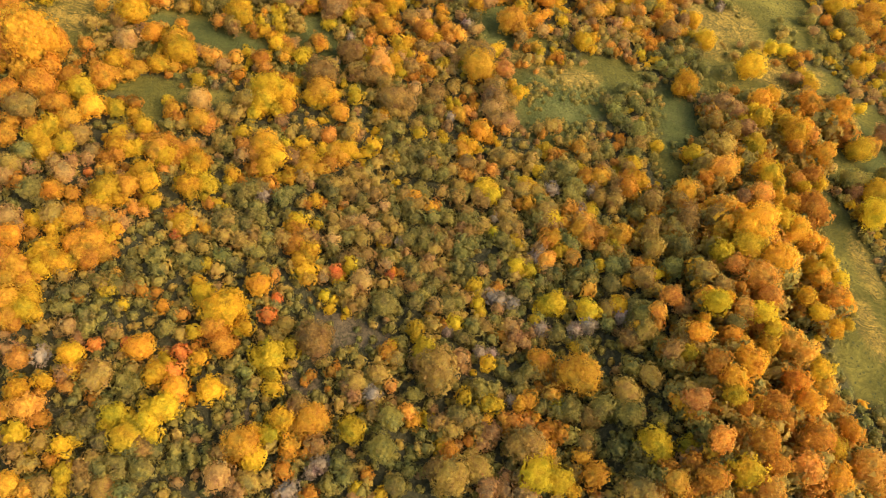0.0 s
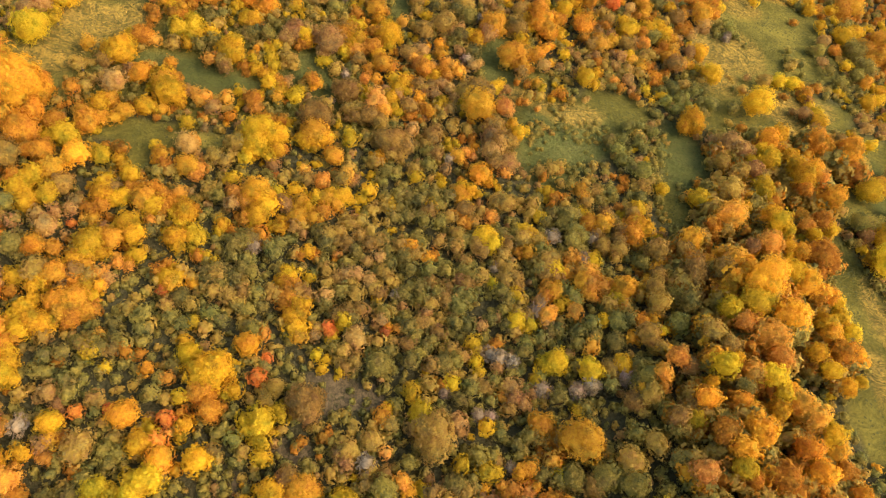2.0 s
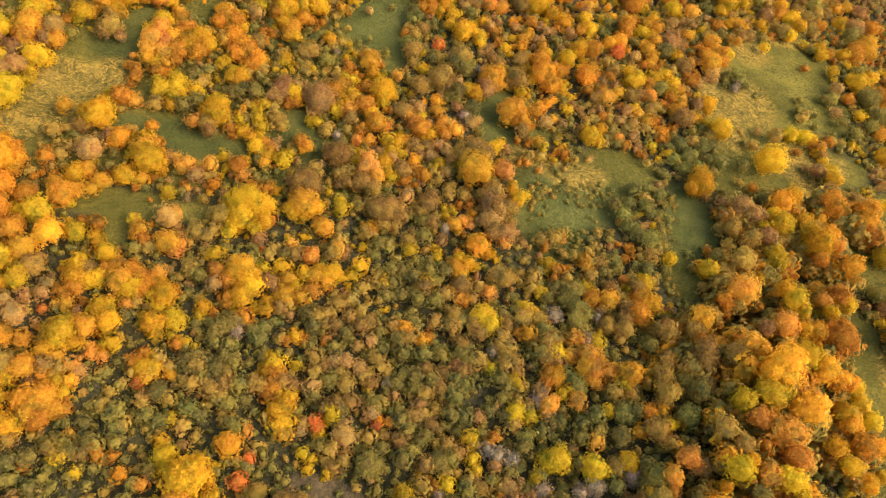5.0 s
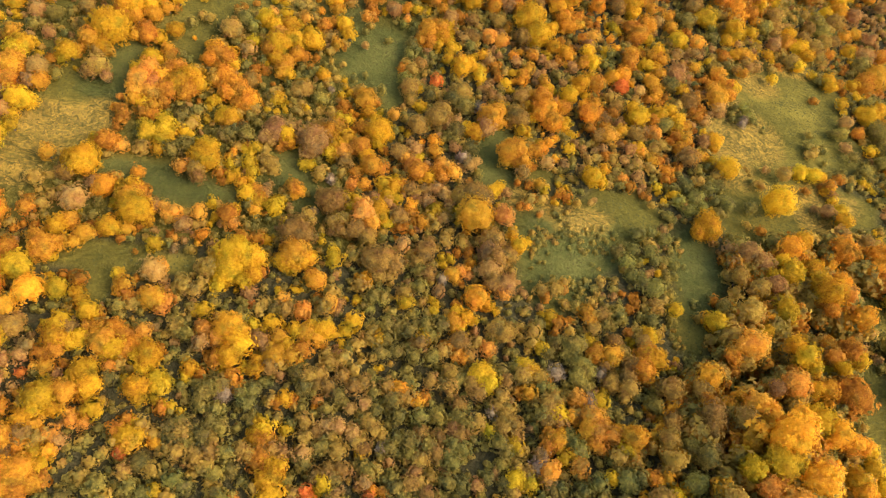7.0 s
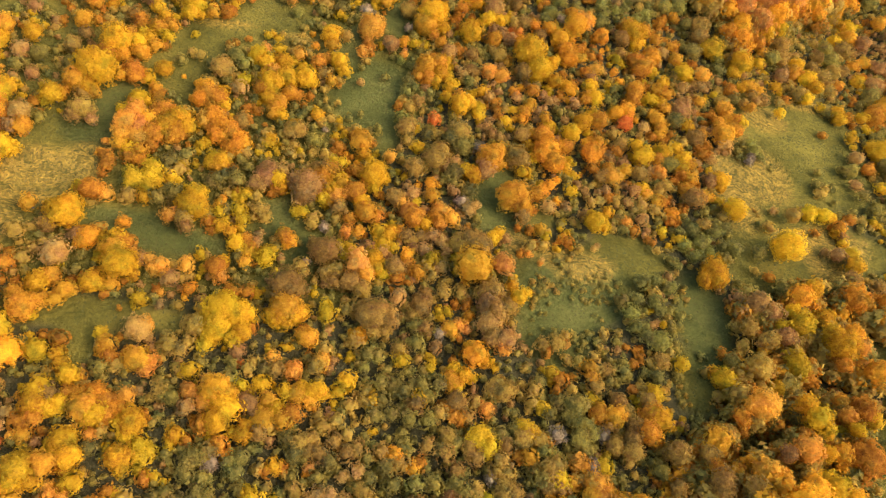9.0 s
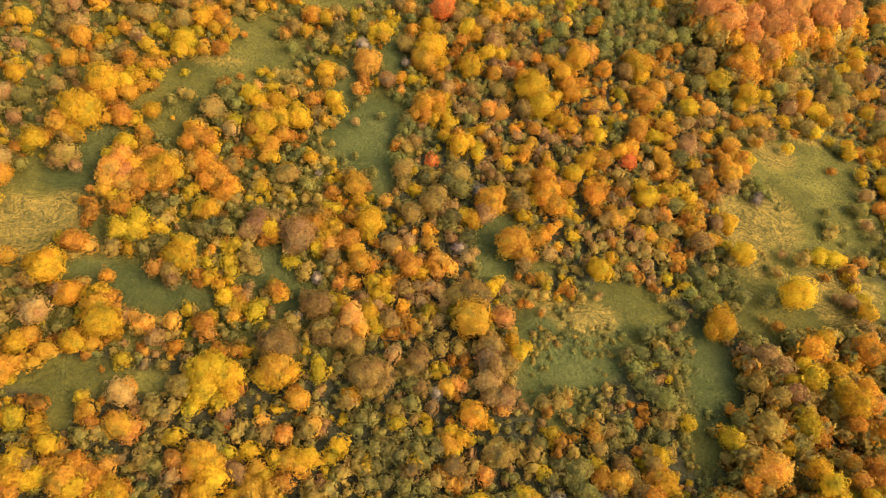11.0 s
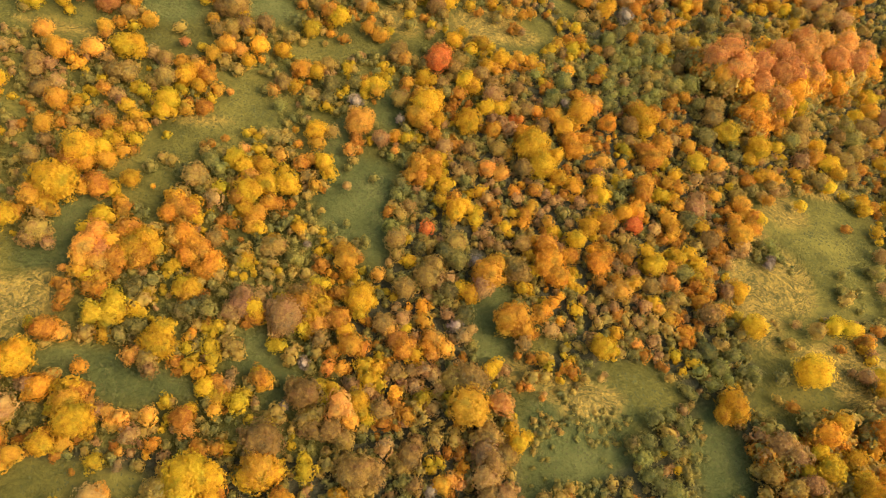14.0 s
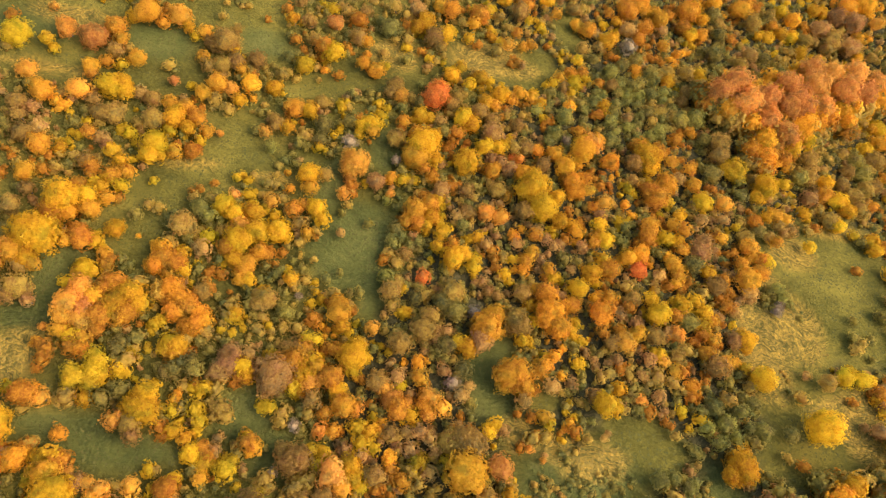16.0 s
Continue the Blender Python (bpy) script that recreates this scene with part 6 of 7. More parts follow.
PLOTS += [("p", 0, [(19.2, 109.8, 0.9), (21.4, 107.8, 0.7), (41, 119.5, 1.4), (-62.6, 126, 0.9), (-59.7, 128.1, 2.3), (-59.2, 130.1, 2.8), (-58.1, 132.4, 2.6), (-56.6, 127.4, 2.3), (-55, 135.1, 1.8), (-46, 133.9, 2), (-44.5, 133, 1.8), (-34.8, 148.7, 2.5), (-9.1, 130.2, 1.7), (38.6, 130.8, 2.3), (46.7, 127.6, 1.5), (50.2, 133.3, 2), (-42.2, 170.8, 0.9), (-33.5, 172.2, 1.6), (-30.1, 155.6, 1.9), (-16.4, 159.1, 1.6), (-15.8, 163.4, 1.6), (-14.8, 165.9, 3.2), (-7.4, 160.6, 1.1), (12.5, 158, 2.1), (15.5, 157.4, 2.1), (39.1, 164.2, 1.9), (67.8, 167.3, 2.3), (-79.4, 179.1, 2.2), (-79.3, 197.2, 1.2), (-74.7, 190.9, 2.5), (-69, 175.6, 2.4), (-68.3, 181, 1.3)])]
PLOTS += [("p", 0, [(-54.5, 199.8, 2.7), (-41.5, 181.9, 1.9), (-6.2, 187.1, 2), (37.3, 179.3, 2.8), (19.2, 208.4, 1.9), (137.2, 246.4, 2.4)])]
PLOTS += [("p", 4, [(37, 43.7, 1.9), (39.9, 46.6, 2.2)])]
PLOTS += [("p", 4.5, [(67.8, 18.3, 3)])]
PLOTS += [("p", 6, [(34.5, 15.2, 2.1), (41.9, 21.1, 2.3), (47.8, 13.8, 2.3), (56, 17.5, 2.7), (77.1, 70.6, 1.6), (82.3, 92.1, 2), (74.2, 194.9, 2.8)])]
PLOTS += [("p", 6.5, [(57.8, 78.6, 3)])]
PLOTS += [("p", 7, [(51.4, 43.6, 2.3), (74.2, 77.8, 2)])]
PLOTS += [("p", 7.5, [(59.5, 38.7, 3), (60.8, 36.9, 2.6), (54.2, 53.7, 2.1)])]
PLOTS += [("p", 8, [(57.1, 46.9, 2.4), (52.4, 53, 2), (54.9, 66.8, 2.6)])]
PLOTS += [("p", 9, [(56.2, 50.6, 3.1)])]
PLOTS += [("p", 9.5, [(62.7, 70.9, 2.6), (63.7, 56.6, 2.3)])]
PLOTS += [("r", 0, [(-55.3, 35.7, 1.4), (-50.9, 36.3, 1.2), (-42.7, 31.8, 1.9), (-42.3, 35.1, 1.8), (-29.7, 42.5, 1.8), (-28.8, 46, 1.1), (14.3, 26.8, 0.9), (-64.4, 68.8, 1.1), (-47.3, 57.1, 1.2), (-19.2, 52.2, 1.4), (-18.7, 51.2, 1.3), (-9.6, 51.8, 1.1), (-32, 83.7, 0.9), (-0.1, 141.7, 1.8), (44.5, 147.7, 2.1), (18.7, 174, 1.2), (20.3, 173.5, 1.4), (1.7, 187, 3), (2.4, 190.2, 2.3)])]
PLOTS += [("s", 0, [(-23.1, 14.2, 1.8), (-20.2, 16.7, 1.3), (-19, 17.9, 1.8), (38.2, 15, 1.9), (-62.2, 33.3, 1.7), (-11.5, 29.4, 1.7), (0.6, 41.1, 1.2), (6.4, 37.6, 1.4), (8.4, 37.7, 1.2), (8.9, 48.1, 1.8), (10.4, 47.5, 1.7), (11.5, 29, 1.2), (12.4, 46.5, 1.8), (17.1, 42.1, 1.8), (23.2, 42.1, 1.8), (25.5, 42.3, 1.9), (31.5, 43.7, 1.9), (-33.7, 66.9, 1.7), (-8, 59.5, 1.4), (10.3, 66, 1.2), (17.7, 56.8, 1.9), (22, 73.2, 1.7), (27.3, 67.6, 1.8), (29.9, 73.3, 1.3), (1.6, 90.9, 1.3), (-23.4, 104, 1), (-20.8, 111.9, 1.2), (5.6, 120.8, 1.5), (-22.7, 135.9, 0.9), (9.9, 135.1, 1.4), (74.4, 140.9, 1.1), (75.3, 142.3, 1.4)])]
PLOTS += [("s", 0, [(-16.2, 172.1, 1.8), (-6.7, 169.4, 1.3), (31.6, 180.9, 1.4), (50.9, 213.7, 2.3)])]
PLOTS += [("y", 0, [(-62.7, 21.4, 2.2), (-60.3, 19, 1), (-55.9, 19.7, 1.9), (-28.7, 18.7, 2.1), (-25.1, 24.5, 2.5), (19.9, 14.6, 1.8), (32.9, 15.5, 2.2), (-67.9, 42, 2), (-66.9, 44.3, 1.6), (-66.6, 42.6, 2), (-66.2, 48.4, 2), (-65, 40, 1.5), (-64.6, 49.4, 2.4), (-64, 27.7, 2.1), (-63.4, 49.1, 2.2), (-60.8, 29.3, 1.8), (-57.8, 33.7, 2.2), (-52.9, 43.1, 1.2), (-45.3, 31.4, 2.4), (-44.4, 33.7, 1.4), (-42.1, 48.2, 1.5), (-40.6, 45.7, 2.2), (-39.9, 32.4, 1.3), (-39.2, 34.3, 1.8), (-36.6, 42.9, 3.6), (-36.5, 29.1, 2.4), (-34.4, 39.3, 1.2), (-34.3, 42.3, 1.7), (-32.9, 40.1, 1.8), (-29, 32.6, 1.4), (-27.2, 29.7, 1.8), (-19.3, 46.3, 1.1)])]
PLOTS += [("y", 0, [(-16.7, 44.5, 1.2), (-13.3, 27.1, 0.9), (-8.6, 38.1, 1.2), (-2.6, 25.4, 1.4), (-2.4, 44.9, 0.9), (7.6, 35.4, 1.9), (31.4, 46.4, 2), (-73.5, 74.2, 2.4), (-72, 71.9, 2.3), (-69.9, 57.3, 1.9), (-68.1, 50.4, 1.8), (-66.6, 55.9, 1.8), (-66.5, 51.4, 2.5), (-65.9, 53.5, 1.6), (-65.6, 57.3, 1.9), (-62.1, 50, 1.6), (-61.9, 61.4, 1.9), (-60.4, 74.6, 2.6), (-60.4, 63.4, 2), (-58.7, 56.7, 1.7), (-58.6, 74.4, 2), (-57.9, 63.2, 1.7), (-57.4, 54.9, 1.8), (-56, 67.6, 1.9), (-55.1, 69.3, 2.3), (-53.7, 62.9, 1.5), (-53.3, 66.9, 2.3), (-52.2, 63.3, 1.9), (-51.9, 73.4, 2.3), (-48.5, 68.1, 1.2), (-48.4, 72.6, 1.7), (-46.8, 59.5, 2)])]
PLOTS += [("y", 0, [(-46.7, 67.1, 2.3), (-46.5, 70.7, 1.8), (-46.3, 62, 1), (-46.2, 65.6, 1.6), (-46, 72.8, 2.7), (-45.3, 59.6, 1.8), (-41.7, 64.6, 1.2), (-40.3, 69.7, 1.3), (-40, 63.8, 0.9), (-39.6, 71, 1.8), (-34.6, 72, 1.4), (-33.6, 73.4, 2.5), (-31.4, 71.9, 1.1), (-29.5, 73.2, 1.6), (-29.5, 71.4, 1.9), (-28.3, 62.5, 0.9), (-27.9, 60.2, 1.8), (-27.5, 62.9, 1.3), (-26.4, 61.5, 1.8), (-25.6, 53.7, 2.1), (-25, 56.2, 1.9), (-25, 51.5, 1.9), (-24.3, 54.4, 2.1), (-24.1, 66.8, 1.6), (-23.6, 51.7, 1.7), (-23.5, 61.6, 1.4), (-23.5, 55.9, 1.8), (-19.1, 50, 0.9), (-18.1, 50.3, 1.3), (-17.3, 52.4, 1.1), (-11.1, 58.6, 1.2), (-9.2, 72.9, 0.9)])]
PLOTS += [("y", 0, [(17.3, 73.6, 1.7), (21.5, 62.4, 1.5), (23.9, 58.7, 1.8), (29.3, 55, 1.5), (41.2, 53.4, 1.7), (41.4, 59.3, 1.5), (90.1, 73.2, 2.4), (96.5, 73.4, 1.8), (-83.7, 89.8, 1.9), (-72.7, 86.7, 1.8), (-71.9, 77, 2.6), (-65.5, 89.7, 1.2), (-65.4, 95.1, 2.1), (-63.9, 99.5, 1), (-60.4, 76.9, 2.3), (-59.6, 83.2, 1.5), (-58.6, 81.4, 1.7), (-57.4, 96, 2.3), (-57, 75.1, 2.1), (-56.7, 79.5, 2), (-53.6, 99.5, 2.9), (-51.9, 98.5, 1.6), (-37.7, 86.4, 1.8), (-37.5, 87.9, 2), (-36.2, 89.8, 2.9), (-35.2, 92.5, 3.2), (-33.8, 87.4, 1.9), (-32.6, 75.8, 2.7), (-32.4, 91.7, 2.9), (-32.1, 88.8, 2), (-31, 96.7, 1.4), (-27.7, 86.3, 0.9)])]
PLOTS += [("y", 0, [(-27.7, 80, 1.7), (-26.9, 92.3, 2.3), (-25.4, 91, 1.6), (-24.9, 76.3, 1.7), (-24.7, 86.9, 1.2), (-23.8, 78.9, 1.7), (-23.6, 93.1, 2.4), (-21.3, 97.6, 1), (-21, 79.1, 1.9), (-18.8, 79, 2.1), (-17.5, 78.7, 1.4), (-15.4, 79.5, 1.4), (-14, 85.5, 1), (-13.9, 81.3, 1.9), (-12.7, 89.8, 1.7), (-9.6, 78.3, 1.6), (-5, 85.5, 1.6), (-1.8, 78.7, 1.7), (0.4, 85.9, 0.9), (1.3, 95.9, 1.2), (3.1, 95.8, 1.2), (4.2, 84.4, 1.7), (4.9, 80.9, 1.4), (5.9, 83.4, 1.7), (9.5, 86.3, 1.7), (11, 86.6, 0.8), (16.3, 99.2, 2), (37.3, 80.2, 1.2), (40, 81.1, 2.1), (40.1, 76.6, 2.6), (42.7, 99, 0.8), (45.1, 96.1, 0.9)])]
PLOTS += [("y", 0, [(46.7, 87.7, 1.7), (94.9, 78.8, 3.2), (95.3, 93, 1.8), (95.6, 76.8, 2.5), (98.5, 80.4, 2.5), (-85.2, 117.2, 1.4), (-84.9, 120.5, 2), (-79.1, 117.9, 1.5), (-78.6, 121.2, 2.7), (-77.1, 121.5, 1.8), (-67.1, 109.6, 2.1), (-64.8, 115.6, 1.2), (-64.3, 108.9, 3.3), (-58.5, 101.7, 0.9), (-57.8, 124.8, 1.8), (-57.6, 103, 1.4), (-57.4, 104.6, 1.8), (-55.8, 105.2, 1.9), (-53.4, 114.3, 1.7), (-52.3, 100.6, 1.8), (-51.9, 118.4, 1.7), (-49.7, 119.6, 1.5), (-48.8, 119.3, 1.2), (-44.6, 113.1, 2.9), (-44.2, 115.4, 2.3), (-43.1, 123.7, 1.7), (-42.6, 124.6, 2.1), (-41.8, 103.8, 1.2), (-41.2, 124.2, 2.1), (-40.9, 100.9, 1), (-39.3, 109.9, 1.7), (-37.9, 117.1, 1.2)])]
PLOTS += [("y", 0, [(-37.7, 102.4, 1.5), (-37.2, 108.9, 1.7), (-36.5, 116.7, 1.2), (-35.7, 106.5, 2.1), (-30.3, 121, 2.1), (-29.2, 119.6, 1.7), (-28.3, 110.1, 1.2), (-26.5, 122.9, 1.5), (-20.8, 120.2, 1.9), (-20.6, 122.3, 1.7), (-20.6, 117.7, 1.5), (-19.6, 121.3, 1.9), (-18.8, 123.4, 1.9), (-15.8, 108, 1.4), (-15.3, 107.1, 1), (-14.1, 118, 2), (-11.6, 124.1, 2.9), (-11.1, 105.3, 2.3), (-10.4, 111.9, 1.8), (-10, 103.3, 1.8), (-9.5, 109.2, 1.8), (-8.2, 111.5, 1.8), (-7.7, 108.8, 1.4), (-1.7, 114.4, 1.8), (11.8, 112.2, 1.8), (13.1, 113.6, 1.7), (15.3, 101.8, 1.6), (18, 100.7, 1.5), (22.9, 114.1, 1.4), (25.1, 111.7, 0.9), (27.8, 115.9, 0.7), (28.1, 112.1, 0.7)])]
PLOTS += [("y", 0, [(33.3, 118.1, 2.7), (35.8, 117.5, 1.4), (36.8, 121.6, 1.6), (51.8, 116.4, 1.2), (55.3, 106.4, 2), (57.5, 107.8, 3.2), (67, 124.1, 1.6), (75.3, 115.6, 3.4), (91, 112.9, 2.2), (91.2, 122.9, 1.7), (91.5, 120, 1.3), (103, 107.4, 1.8), (108.7, 123, 2.1), (112, 124.6, 1.9), (113.7, 119.9, 1.3), (117.3, 122.9, 1.9), (-86.5, 127.2, 2.5), (-86.2, 146.5, 2.4), (-81.5, 134.8, 2.6), (-80.5, 149.3, 2.1), (-74.6, 133.5, 1.6), (-73.6, 134.5, 2.5), (-68.5, 138.2, 2.1), (-67.4, 142.2, 4.2), (-61.2, 134.5, 1.6), (-59.7, 133.6, 1.4), (-59.1, 137.3, 2.1), (-58.6, 143, 1.8), (-57.7, 137, 1.8), (-55.9, 145.7, 2), (-53.1, 129.8, 2.3), (-52.4, 130.8, 2.7)])]
PLOTS += [("y", 0, [(-51.7, 133.1, 2.5), (-50.2, 132.8, 2.5), (-49, 131.3, 2.3), (-45.9, 128.1, 1.2), (-45.1, 128.7, 1.2), (-44.2, 142, 1.8), (-43.2, 138.7, 1.6), (-34.9, 141.8, 2), (-34.3, 145.7, 2.9), (-33.3, 127.7, 0.9), (-32.8, 131.3, 1.7), (-31.9, 137.7, 1.5), (-31.6, 148, 2.7), (-28.7, 135.8, 1.5), (-28, 148.4, 2.7), (-27.3, 129.3, 1.2), (-26.6, 147.9, 1.5), (-25.6, 139.6, 1.1), (-24.5, 139, 1.6), (-19.8, 137, 0.9), (-18.8, 136.1, 0.8), (-14.5, 130.2, 1.7), (-13.5, 129.3, 1.2), (-11.3, 126.8, 1.9), (-4, 134.4, 1.2), (-3.7, 139.5, 0.9), (2.6, 148.6, 1.6), (5.7, 145.9, 2.6), (6.9, 128.6, 1.7), (7.7, 147.4, 2.1), (8.6, 127.8, 2.3), (9.6, 144.7, 1.6)])]
PLOTS += [("y", 0, [(10, 146.9, 1.7), (16, 144, 1.6), (17.6, 147.8, 1.2), (19, 130, 1.8), (20.7, 137.4, 1.7), (21.5, 134.3, 1.6), (23.6, 127.4, 1), (26.1, 144.1, 1.5), (28.6, 132.4, 1.6), (29.3, 126.1, 1.8), (29.9, 134.4, 1.4), (30.7, 141.6, 2.4), (33.7, 145.4, 2.4), (36.9, 149.8, 1.9), (45.9, 129.1, 1.7), (46, 140.9, 1.9), (46.7, 137.3, 2.7), (52.2, 141.3, 1.6), (53.1, 140.1, 1.8), (55.7, 141.5, 1.9), (56.1, 135.9, 1.8), (57.4, 139.2, 1.9), (59.8, 148.7, 1.9), (64.4, 134.8, 1.5), (64.8, 131.8, 1.5), (65.2, 133.5, 2.1), (65.8, 125.1, 2.7), (91.1, 127, 1.5), (102.1, 126.7, 1.1), (108.6, 137.8, 1.8), (115.1, 129.5, 1.6), (-83.4, 164.4, 2.1)])]
PLOTS += [("y", 0, [(-83.2, 155.5, 0.9), (-69.8, 170.5, 1.1), (-69.5, 162.1, 1.5), (-67.1, 165.5, 1.1), (-66.4, 169.1, 1.1), (-65.3, 150.3, 3.4), (-62.3, 151.9, 2.4), (-62.1, 155.6, 1.4), (-60.4, 154.5, 1.6), (-60.1, 168.2, 1.3), (-60.1, 162.3, 1.9), (-60, 156.6, 1.5), (-58.4, 160.7, 1.7), (-57.1, 155, 1.7), (-53.6, 162.6, 2.1), (-53, 165.2, 2.6), (-52.2, 157.5, 0.8), (-51.9, 163.3, 1.5), (-51.5, 169.7, 1.5), (-50.7, 172.1, 2.4), (-48.4, 170.7, 2), (-45.4, 167.9, 1.5), (-38.1, 153, 2.3), (-37.5, 160.5, 1), (-36.3, 151.4, 2.3), (-34.7, 156.7, 1.3), (-32.9, 152.6, 2.1), (-31.1, 153.9, 1.3), (-29.2, 152.1, 1.5), (-29.1, 173.8, 1.8), (-23.8, 162.7, 2.4), (-22.5, 170.5, 1.4)])]
PLOTS += [("y", 0, [(-21.4, 154.6, 2.4), (-20.1, 152.4, 1.9), (-20, 174, 1.2), (-12.8, 163.3, 0.7), (-5.3, 164.3, 1.4), (-2.3, 164.8, 1.2), (-0.7, 172.8, 3.3), (0.3, 153.8, 1.7), (1.4, 155.7, 2), (1.7, 170.4, 1.7), (2.5, 160.1, 1.8), (3.2, 152, 1.6), (4.3, 153.6, 1.3), (8.4, 170.5, 3.1), (10.7, 152.2, 1.7), (12.9, 174.9, 2.2), (22.4, 164.7, 3.8), (24.1, 160.7, 3.3), (26.5, 156.5, 1), (28.2, 164.1, 2.1), (28.3, 157.7, 2.1), (30.8, 157.4, 1.8), (37.1, 158, 1.9), (37.9, 154.4, 2.1), (41.9, 159.8, 1.2), (45, 169.1, 1.5), (52.2, 156.2, 1.9), (54, 166.5, 1.7), (55.1, 156.8, 1.7), (56.2, 162.9, 1.7), (62.1, 167.1, 2.5), (75, 153.4, 1.8)])]
PLOTS += [("y", 0, [(77.5, 171.4, 2.1), (78.4, 166, 1.8), (79.4, 173.8, 2.9), (87.2, 158.7, 1.7), (88.7, 168.4, 1.8), (96.9, 166, 2.1), (99.2, 173.1, 2.7), (100.9, 171, 2.4), (101.5, 164.6, 1.3), (105, 162.7, 2.3), (105.1, 160.4, 2), (106.3, 154, 1.8), (106.6, 151.8, 1.1), (112.4, 150.6, 2.9), (112.5, 162.4, 1.9), (112.8, 159.4, 1.5), (117.7, 154.1, 2.6), (128.2, 152.9, 2.6), (-77.7, 187.4, 1.8), (-76.4, 185.8, 1.3), (-64, 197.9, 1.9), (-63.8, 177.7, 2.7), (-63.5, 184.3, 1.5), (-61.7, 178.7, 2.5), (-60.8, 177.1, 1.8), (-52.6, 197.4, 1.7), (-42.7, 193.4, 1.7), (-39.4, 179.2, 1.9), (-33.2, 184.2, 2.1), (-25.6, 179.3, 2.1), (-21.5, 196.1, 2.7), (-18.8, 182.2, 1.4)])]
PLOTS += [("y", 0, [(-14.2, 177, 1.7), (-12.4, 177.6, 2.4), (-11, 184.1, 1.5), (-10.3, 181.1, 1.2), (-9.8, 195.9, 1), (-1.6, 182.2, 2), (0.3, 181.9, 1.7), (1, 175.5, 2.4), (3.3, 199.8, 0.9), (5.3, 195.2, 2.1), (7.3, 198.8, 1.8), (7.9, 182.7, 2.5), (9.3, 193.6, 1.8), (9.8, 181.5, 2.2), (12, 195.7, 2.1), (13.2, 188.6, 2.5), (14, 195.8, 1.3), (15.5, 175.4, 2), (16.6, 191.1, 2.3), (17.5, 176.9, 1.6), (25, 194.5, 1.3), (26.1, 190.7, 1.8), (26.6, 186.8, 1.3), (28, 197.5, 1.2), (29.9, 198.1, 1.5), (34.5, 196.3, 1.5), (35.1, 198.7, 2.1), (36.5, 182.6, 1.5), (41.8, 193, 1.8), (42.7, 191.6, 1.4), (50.8, 178, 3.1), (51.3, 175.7, 2.3)])]
PLOTS += [("y", 0, [(85.8, 176.3, 1.9), (98.4, 179.4, 2.2), (115.6, 193.5, 2.6), (117.2, 177.6, 2), (-31.4, 205.1, 1.8), (-23, 210.8, 1.8), (-5.5, 202.5, 1.3), (-3, 208.8, 2.1), (-1, 210.7, 2.7), (-0.1, 200, 1.3), (3.8, 208.3, 2.4), (9.4, 208.3, 1.6), (14.5, 218.9, 1.9), (15.1, 210.5, 1.6), (17.2, 209.3, 1.4), (19, 223.3, 2), (24.8, 218.1, 1.3), (27.7, 216.8, 1.3), (36.6, 206.7, 1.7), (38.3, 201.6, 1.4), (45.5, 215, 2.6), (47.6, 218.3, 1.7), (49.1, 224, 1.7), (60.5, 204.3, 2), (70, 208.5, 2.1), (70.3, 224.1, 2.1), (121.9, 203.7, 1.8), (124.9, 204.4, 2.4), (30.4, 226.1, 2.4), (74.2, 236, 2.2), (75, 230.9, 2.2), (93.3, 231.5, 1.6)])]
PLOTS += [("y", 0, [(95.8, 230.9, 1.9), (101, 233.8, 2), (103.7, 244.4, 2.3), (105.2, 234.1, 2.1), (106.4, 228.5, 2.2), (114.1, 229.6, 1.3), (117.2, 249.3, 2.4), (120.7, 249.8, 2.2), (127.6, 232.8, 2)])]
# beyond y 180: golden crowns added as the sunlit flank of the salmon stand
PLOTS += [("y", 4, [(72, 44, 1.9), (90.2, 187.1, 2.2), (96.3, 191.3, 2), (120, 207.6, 2.1), (125.3, 211.3, 1.9)])]
PLOTS += [("y", 4.5, [(69.3, 46.7, 2.1)])]
PLOTS += [("y", 5, [(63, 21.2, 2.1), (74.5, 60.6, 2.1), (70.9, 99.3, 1.8), (77.5, 98.2, 2), (76.8, 104.7, 2.3)])]
PLOTS += [("y", 5.5, [(44.4, 42, 1.2), (67, 49.5, 1.9)])]
PLOTS += [("y", 6, [(45, 16.2, 2.7), (64, 34.7, 2.3), (70, 55.6, 2.2), (76.9, 94.3, 2.4), (77.8, 91.8, 3)])]
PLOTS += [("y", 7, [(54.4, 37.5, 1.9), (74.3, 75.1, 1.6), (78.4, 77, 1.8)])]
PLOTS += [("y", 7.5, [(49.2, 46.1, 1.2)])]
PLOTS += [("y", 8, [(66.3, 79.3, 2)])]
PLOTS += [("y", 9, [(66.2, 70.3, 1.3), (66.5, 76.2, 2.2)])]
PLOTS += [("y", 10.5, [(65.2, 64.3, 2.4)])]


# ---- the wood, plot by plot ----
GROWN = 1.03
ALL = []
for code, tall, rows in PLOTS:
    ALL += [(code, x, y, GROWN * r, tall) for x, y, r in rows]
COUNT = {}
for code, x, y, r, tall in sorted(ALL, key=lambda q: -q[3]):
    kind = (code, r >= 2.0 or tall > 0)
    COUNT[kind] = COUNT.get(kind, 0) + 1
    if COUNT[kind] <= (290 if kind[1] else 190):
        plant(code, x, y, r, tall)
    else:
        heap(code, x, y, r, tall)


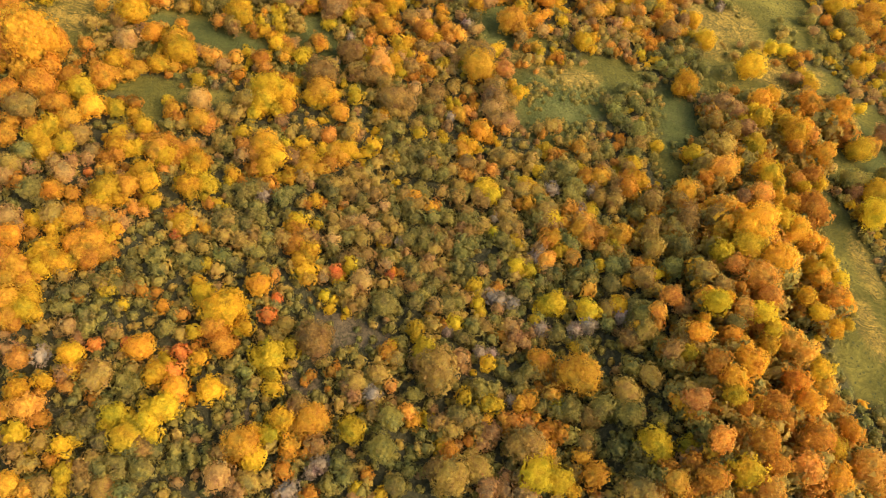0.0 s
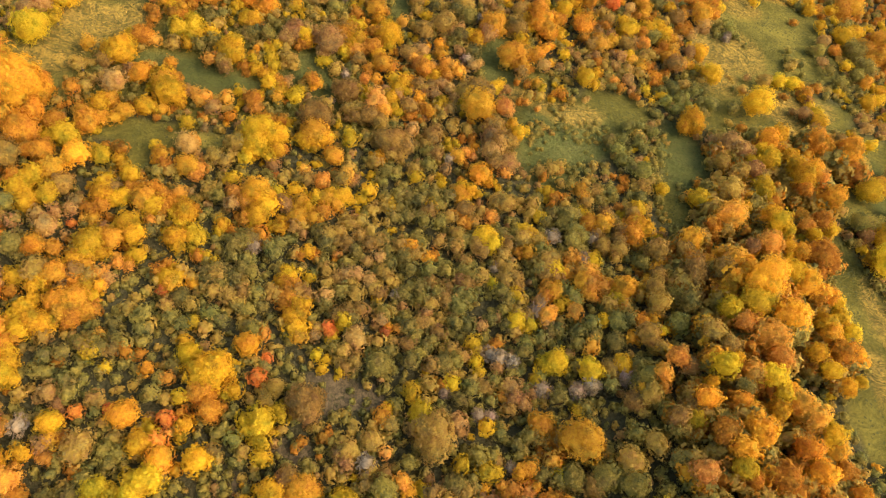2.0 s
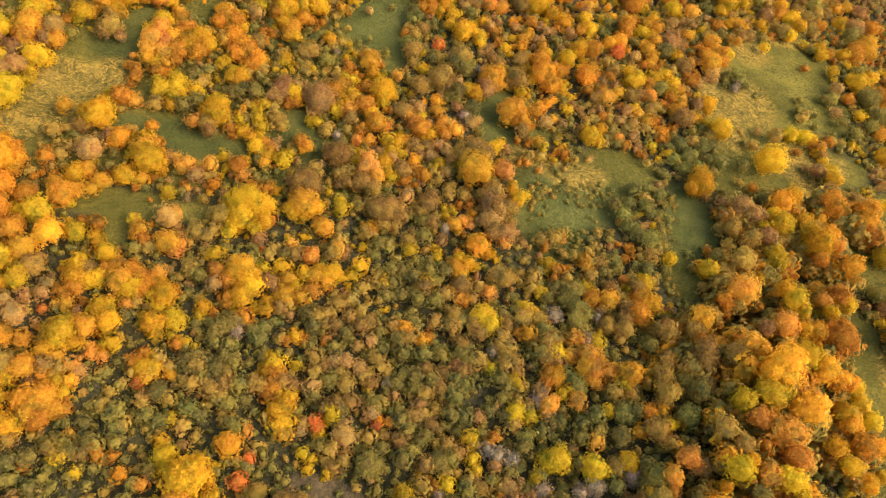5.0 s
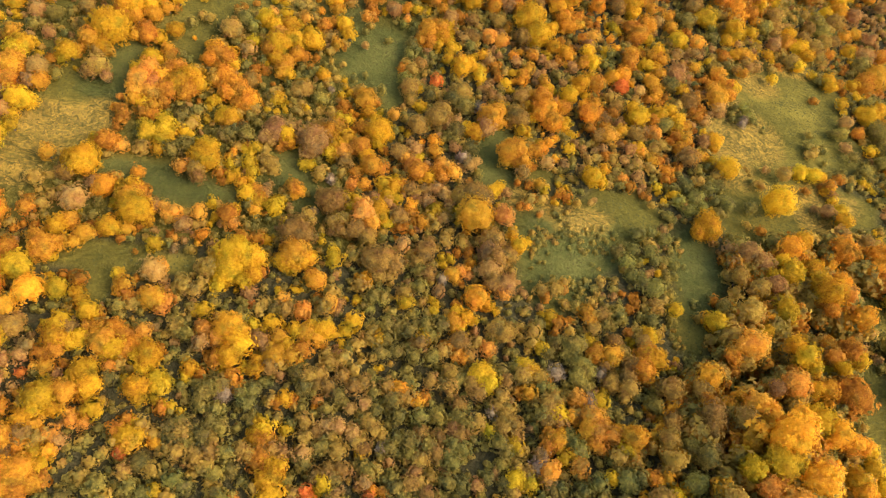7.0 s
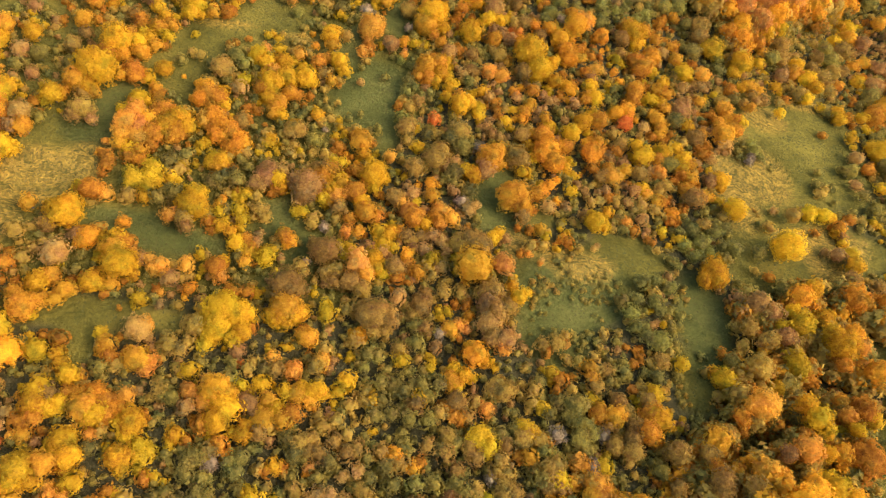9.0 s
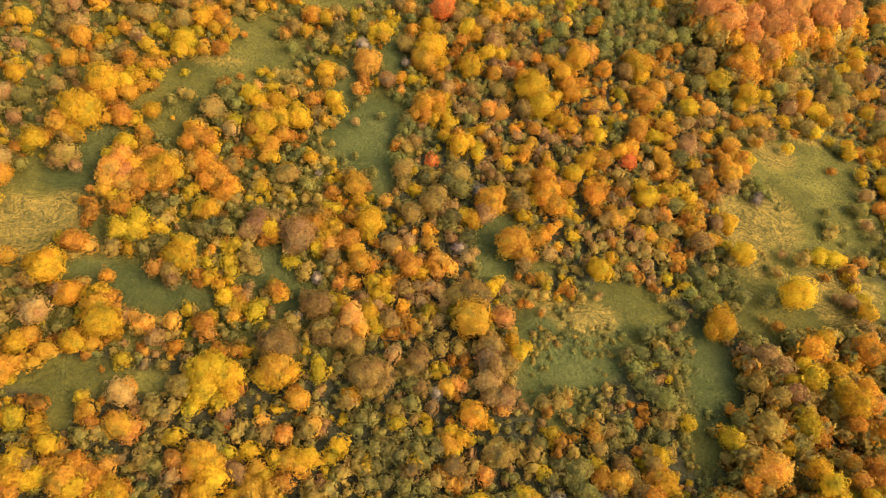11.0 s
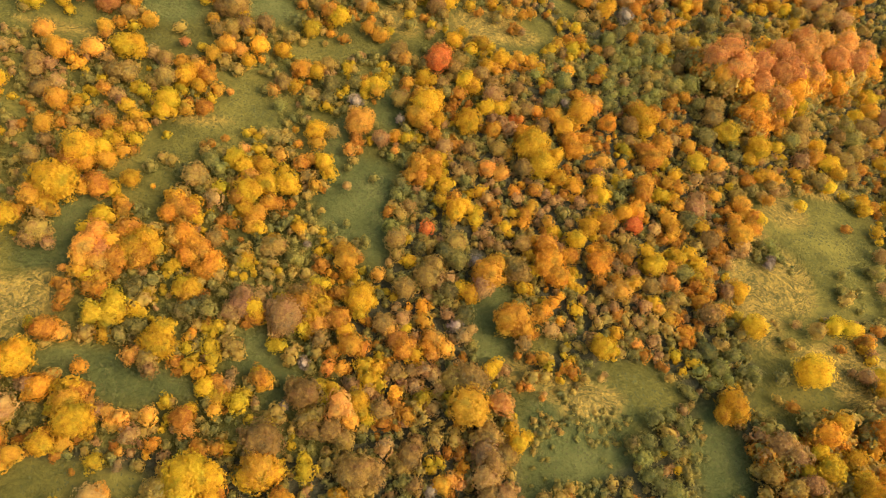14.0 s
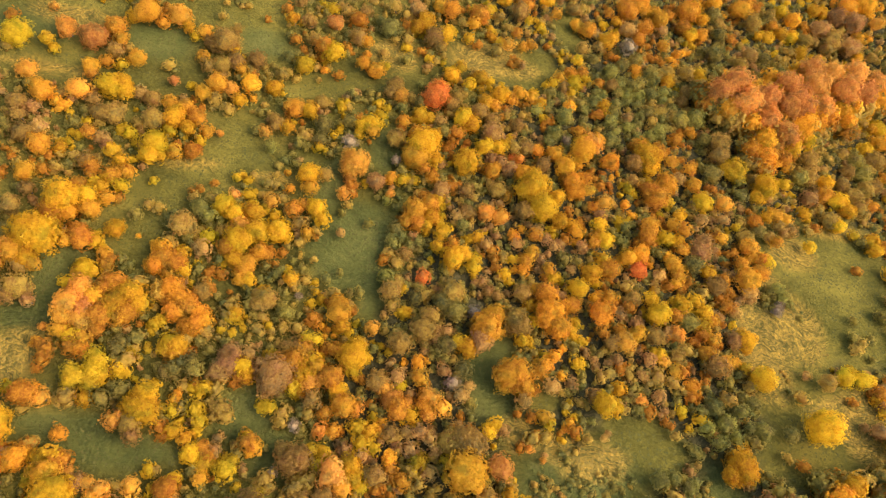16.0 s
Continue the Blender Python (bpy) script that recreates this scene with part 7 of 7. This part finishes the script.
# ---- low scrub between the crowns ----
def fill_scrub():
    gx, gy = np.meshgrid(np.arange(-106, 152, 1.8), np.arange(2, 268, 1.8))
    x = (gx + rng.uniform(-0.8, 0.8, gx.shape)).ravel()
    y = (gy + rng.uniform(-0.8, 0.8, gy.shape)).ravel()
    keep = (x < 76 + 0.45 * y) & (y < 226 + 0.3 * x) & (x > -70 - 0.25 * y) & (inside(CLEARINGS, x, y, 1.12) < rng.uniform(-0.06, 0.03, x.shape)) & (inside(BRACKEN, x, y) < rng.uniform(0.1, 0.9, x.shape))
    x, y = x[keep], y[keep]
    tx, ty, tr = (np.array([q[i] for q in ALL]) for i in (1, 2, 3))
    codes = [q[0] for q in ALL]
    for px, py in zip(x, y):
        d = np.hypot(tx - px, ty - py)
        if (d < tr * 0.64).any():
            continue
        if px < 0.5 * (py - 150) and px < 15 and py > 135 and (d - tr).min() > 0.9 and rng.random() < 0.45:
            continue
        near = codes[int(np.argmin(d))]
        u = rng.random()
        code = near if u < (0.42 if py > 130 else 0.34 if py > 75 else 0.14) and near not in "rscp" else "g" if u < 0.64 else "d" if u < 0.76 else "h" if u < 0.92 else "b"
        r = rng.uniform(0.6, 1.25)
        heap(code, px, py, r, sunk=0.1 + 0.22 * r)


def fill_understorey():
    """Younger growth below the tall rows."""
    for code, x, y, r, tall in ALL:
        if tall:
            for i in range(4 + int(tall > 4) * 8):
                a, q = rng.uniform(0, math.tau), r * rng.uniform(0.6, 1.3)
                if i < 4:
                    heap(str(rng.choice([code, "o", "k", "h"])) if code not in "rsc" else "k", x + q * math.cos(a), y + q * math.sin(a), 0.62 * r, tall, rng.uniform(1.2, 2.6))
                else:
                    heap(str(rng.choice(["h", "h", "o", "g"])), x + q * math.cos(a), y + q * math.sin(a), 0.8 * r, tall, rng.uniform(0.28, 0.7) * tall)


def fill_rough():
    """Knee-high brush over the rough clearing."""
    for ex, ey, ew, el in ROUGH:
        for i in range(int(ew * el * 0.7)):
            a, q = rng.uniform(0, math.tau), math.sqrt(rng.random())
            x, y = ex + math.cos(a) * q * ew, ey + math.sin(a) * q * el
            if math.sin(0.45 * x + 1.5 * math.sin(0.3 * y)) + math.sin(0.5 * y) < rng.uniform(-1.4, 0.9):
                continue
            r = rng.uniform(0.35, 0.85)
            heap(str(rng.choice(list("gggdh"))), x, y, r, sunk=0.25 + 0.45 * r)


fill_scrub()
fill_understorey()
fill_rough()
build_heaps()


# ---- grass tussocks in the clearings ----
def tussocks(name, mat, count, ellipses, low, high, words, spare=()):
    r = np.random.default_rng(count)
    vs, fs = [], []
    while len(vs) < count:
        ex, ey, ew, el = ellipses[int(r.integers(0, len(ellipses)))]
        if r.random() > ew * el / 260:
            continue
        a, q = r.uniform(0, math.tau), math.sqrt(r.random())
        x, y = ex + math.cos(a) * q * ew, ey + math.sin(a) * q * el
        if spare and inside(spare, np.array(x), np.array(y), 1.2) > 0:
            continue
        z = ground_z(x, y) + relief(x, y) - 0.03
        s = r.uniform(low, high)
        b = 8 * len(vs)
        ang = r.uniform(0, math.tau) + np.arange(7) * math.tau / 7
        rad = s * r.uniform(0.5, 1.1, 7)
        rim = np.stack([x + rad * np.cos(ang), y + rad * np.sin(ang), z + s * r.uniform(-0.05, 0.25, 7)], -1)
        vs.append(np.vstack([[[x + s * r.uniform(-0.3, 0.3), y + s * r.uniform(-0.3, 0.3), z + s * r.uniform(0.16, 0.36)]], rim]))
        fs += [(b, b + 1 + i, b + 1 + (i + 1) % 7) for i in range(7)]
    me = mesh_from(name, np.vstack(vs).tolist(), fs, mat)
    tagged(new(name, me), words, "grass", kind="stuff")


tussocks("grass_tussocks", GREEN_BLADES, 6500, CLEARINGS, 0.1, 0.34, "green and olive grass tussocks across the clearings", DRY)
tussocks("straw_tussocks", STRAW_BLADES, 3600, DRY, 0.14, 0.42, "dry straw-coloured grass tussocks on the meadow slopes")
tussocks("bracken", BROWN_BLADES, 3000, BRACKEN, 0.12, 0.4, "dead brown bracken and bramble on bare patches")
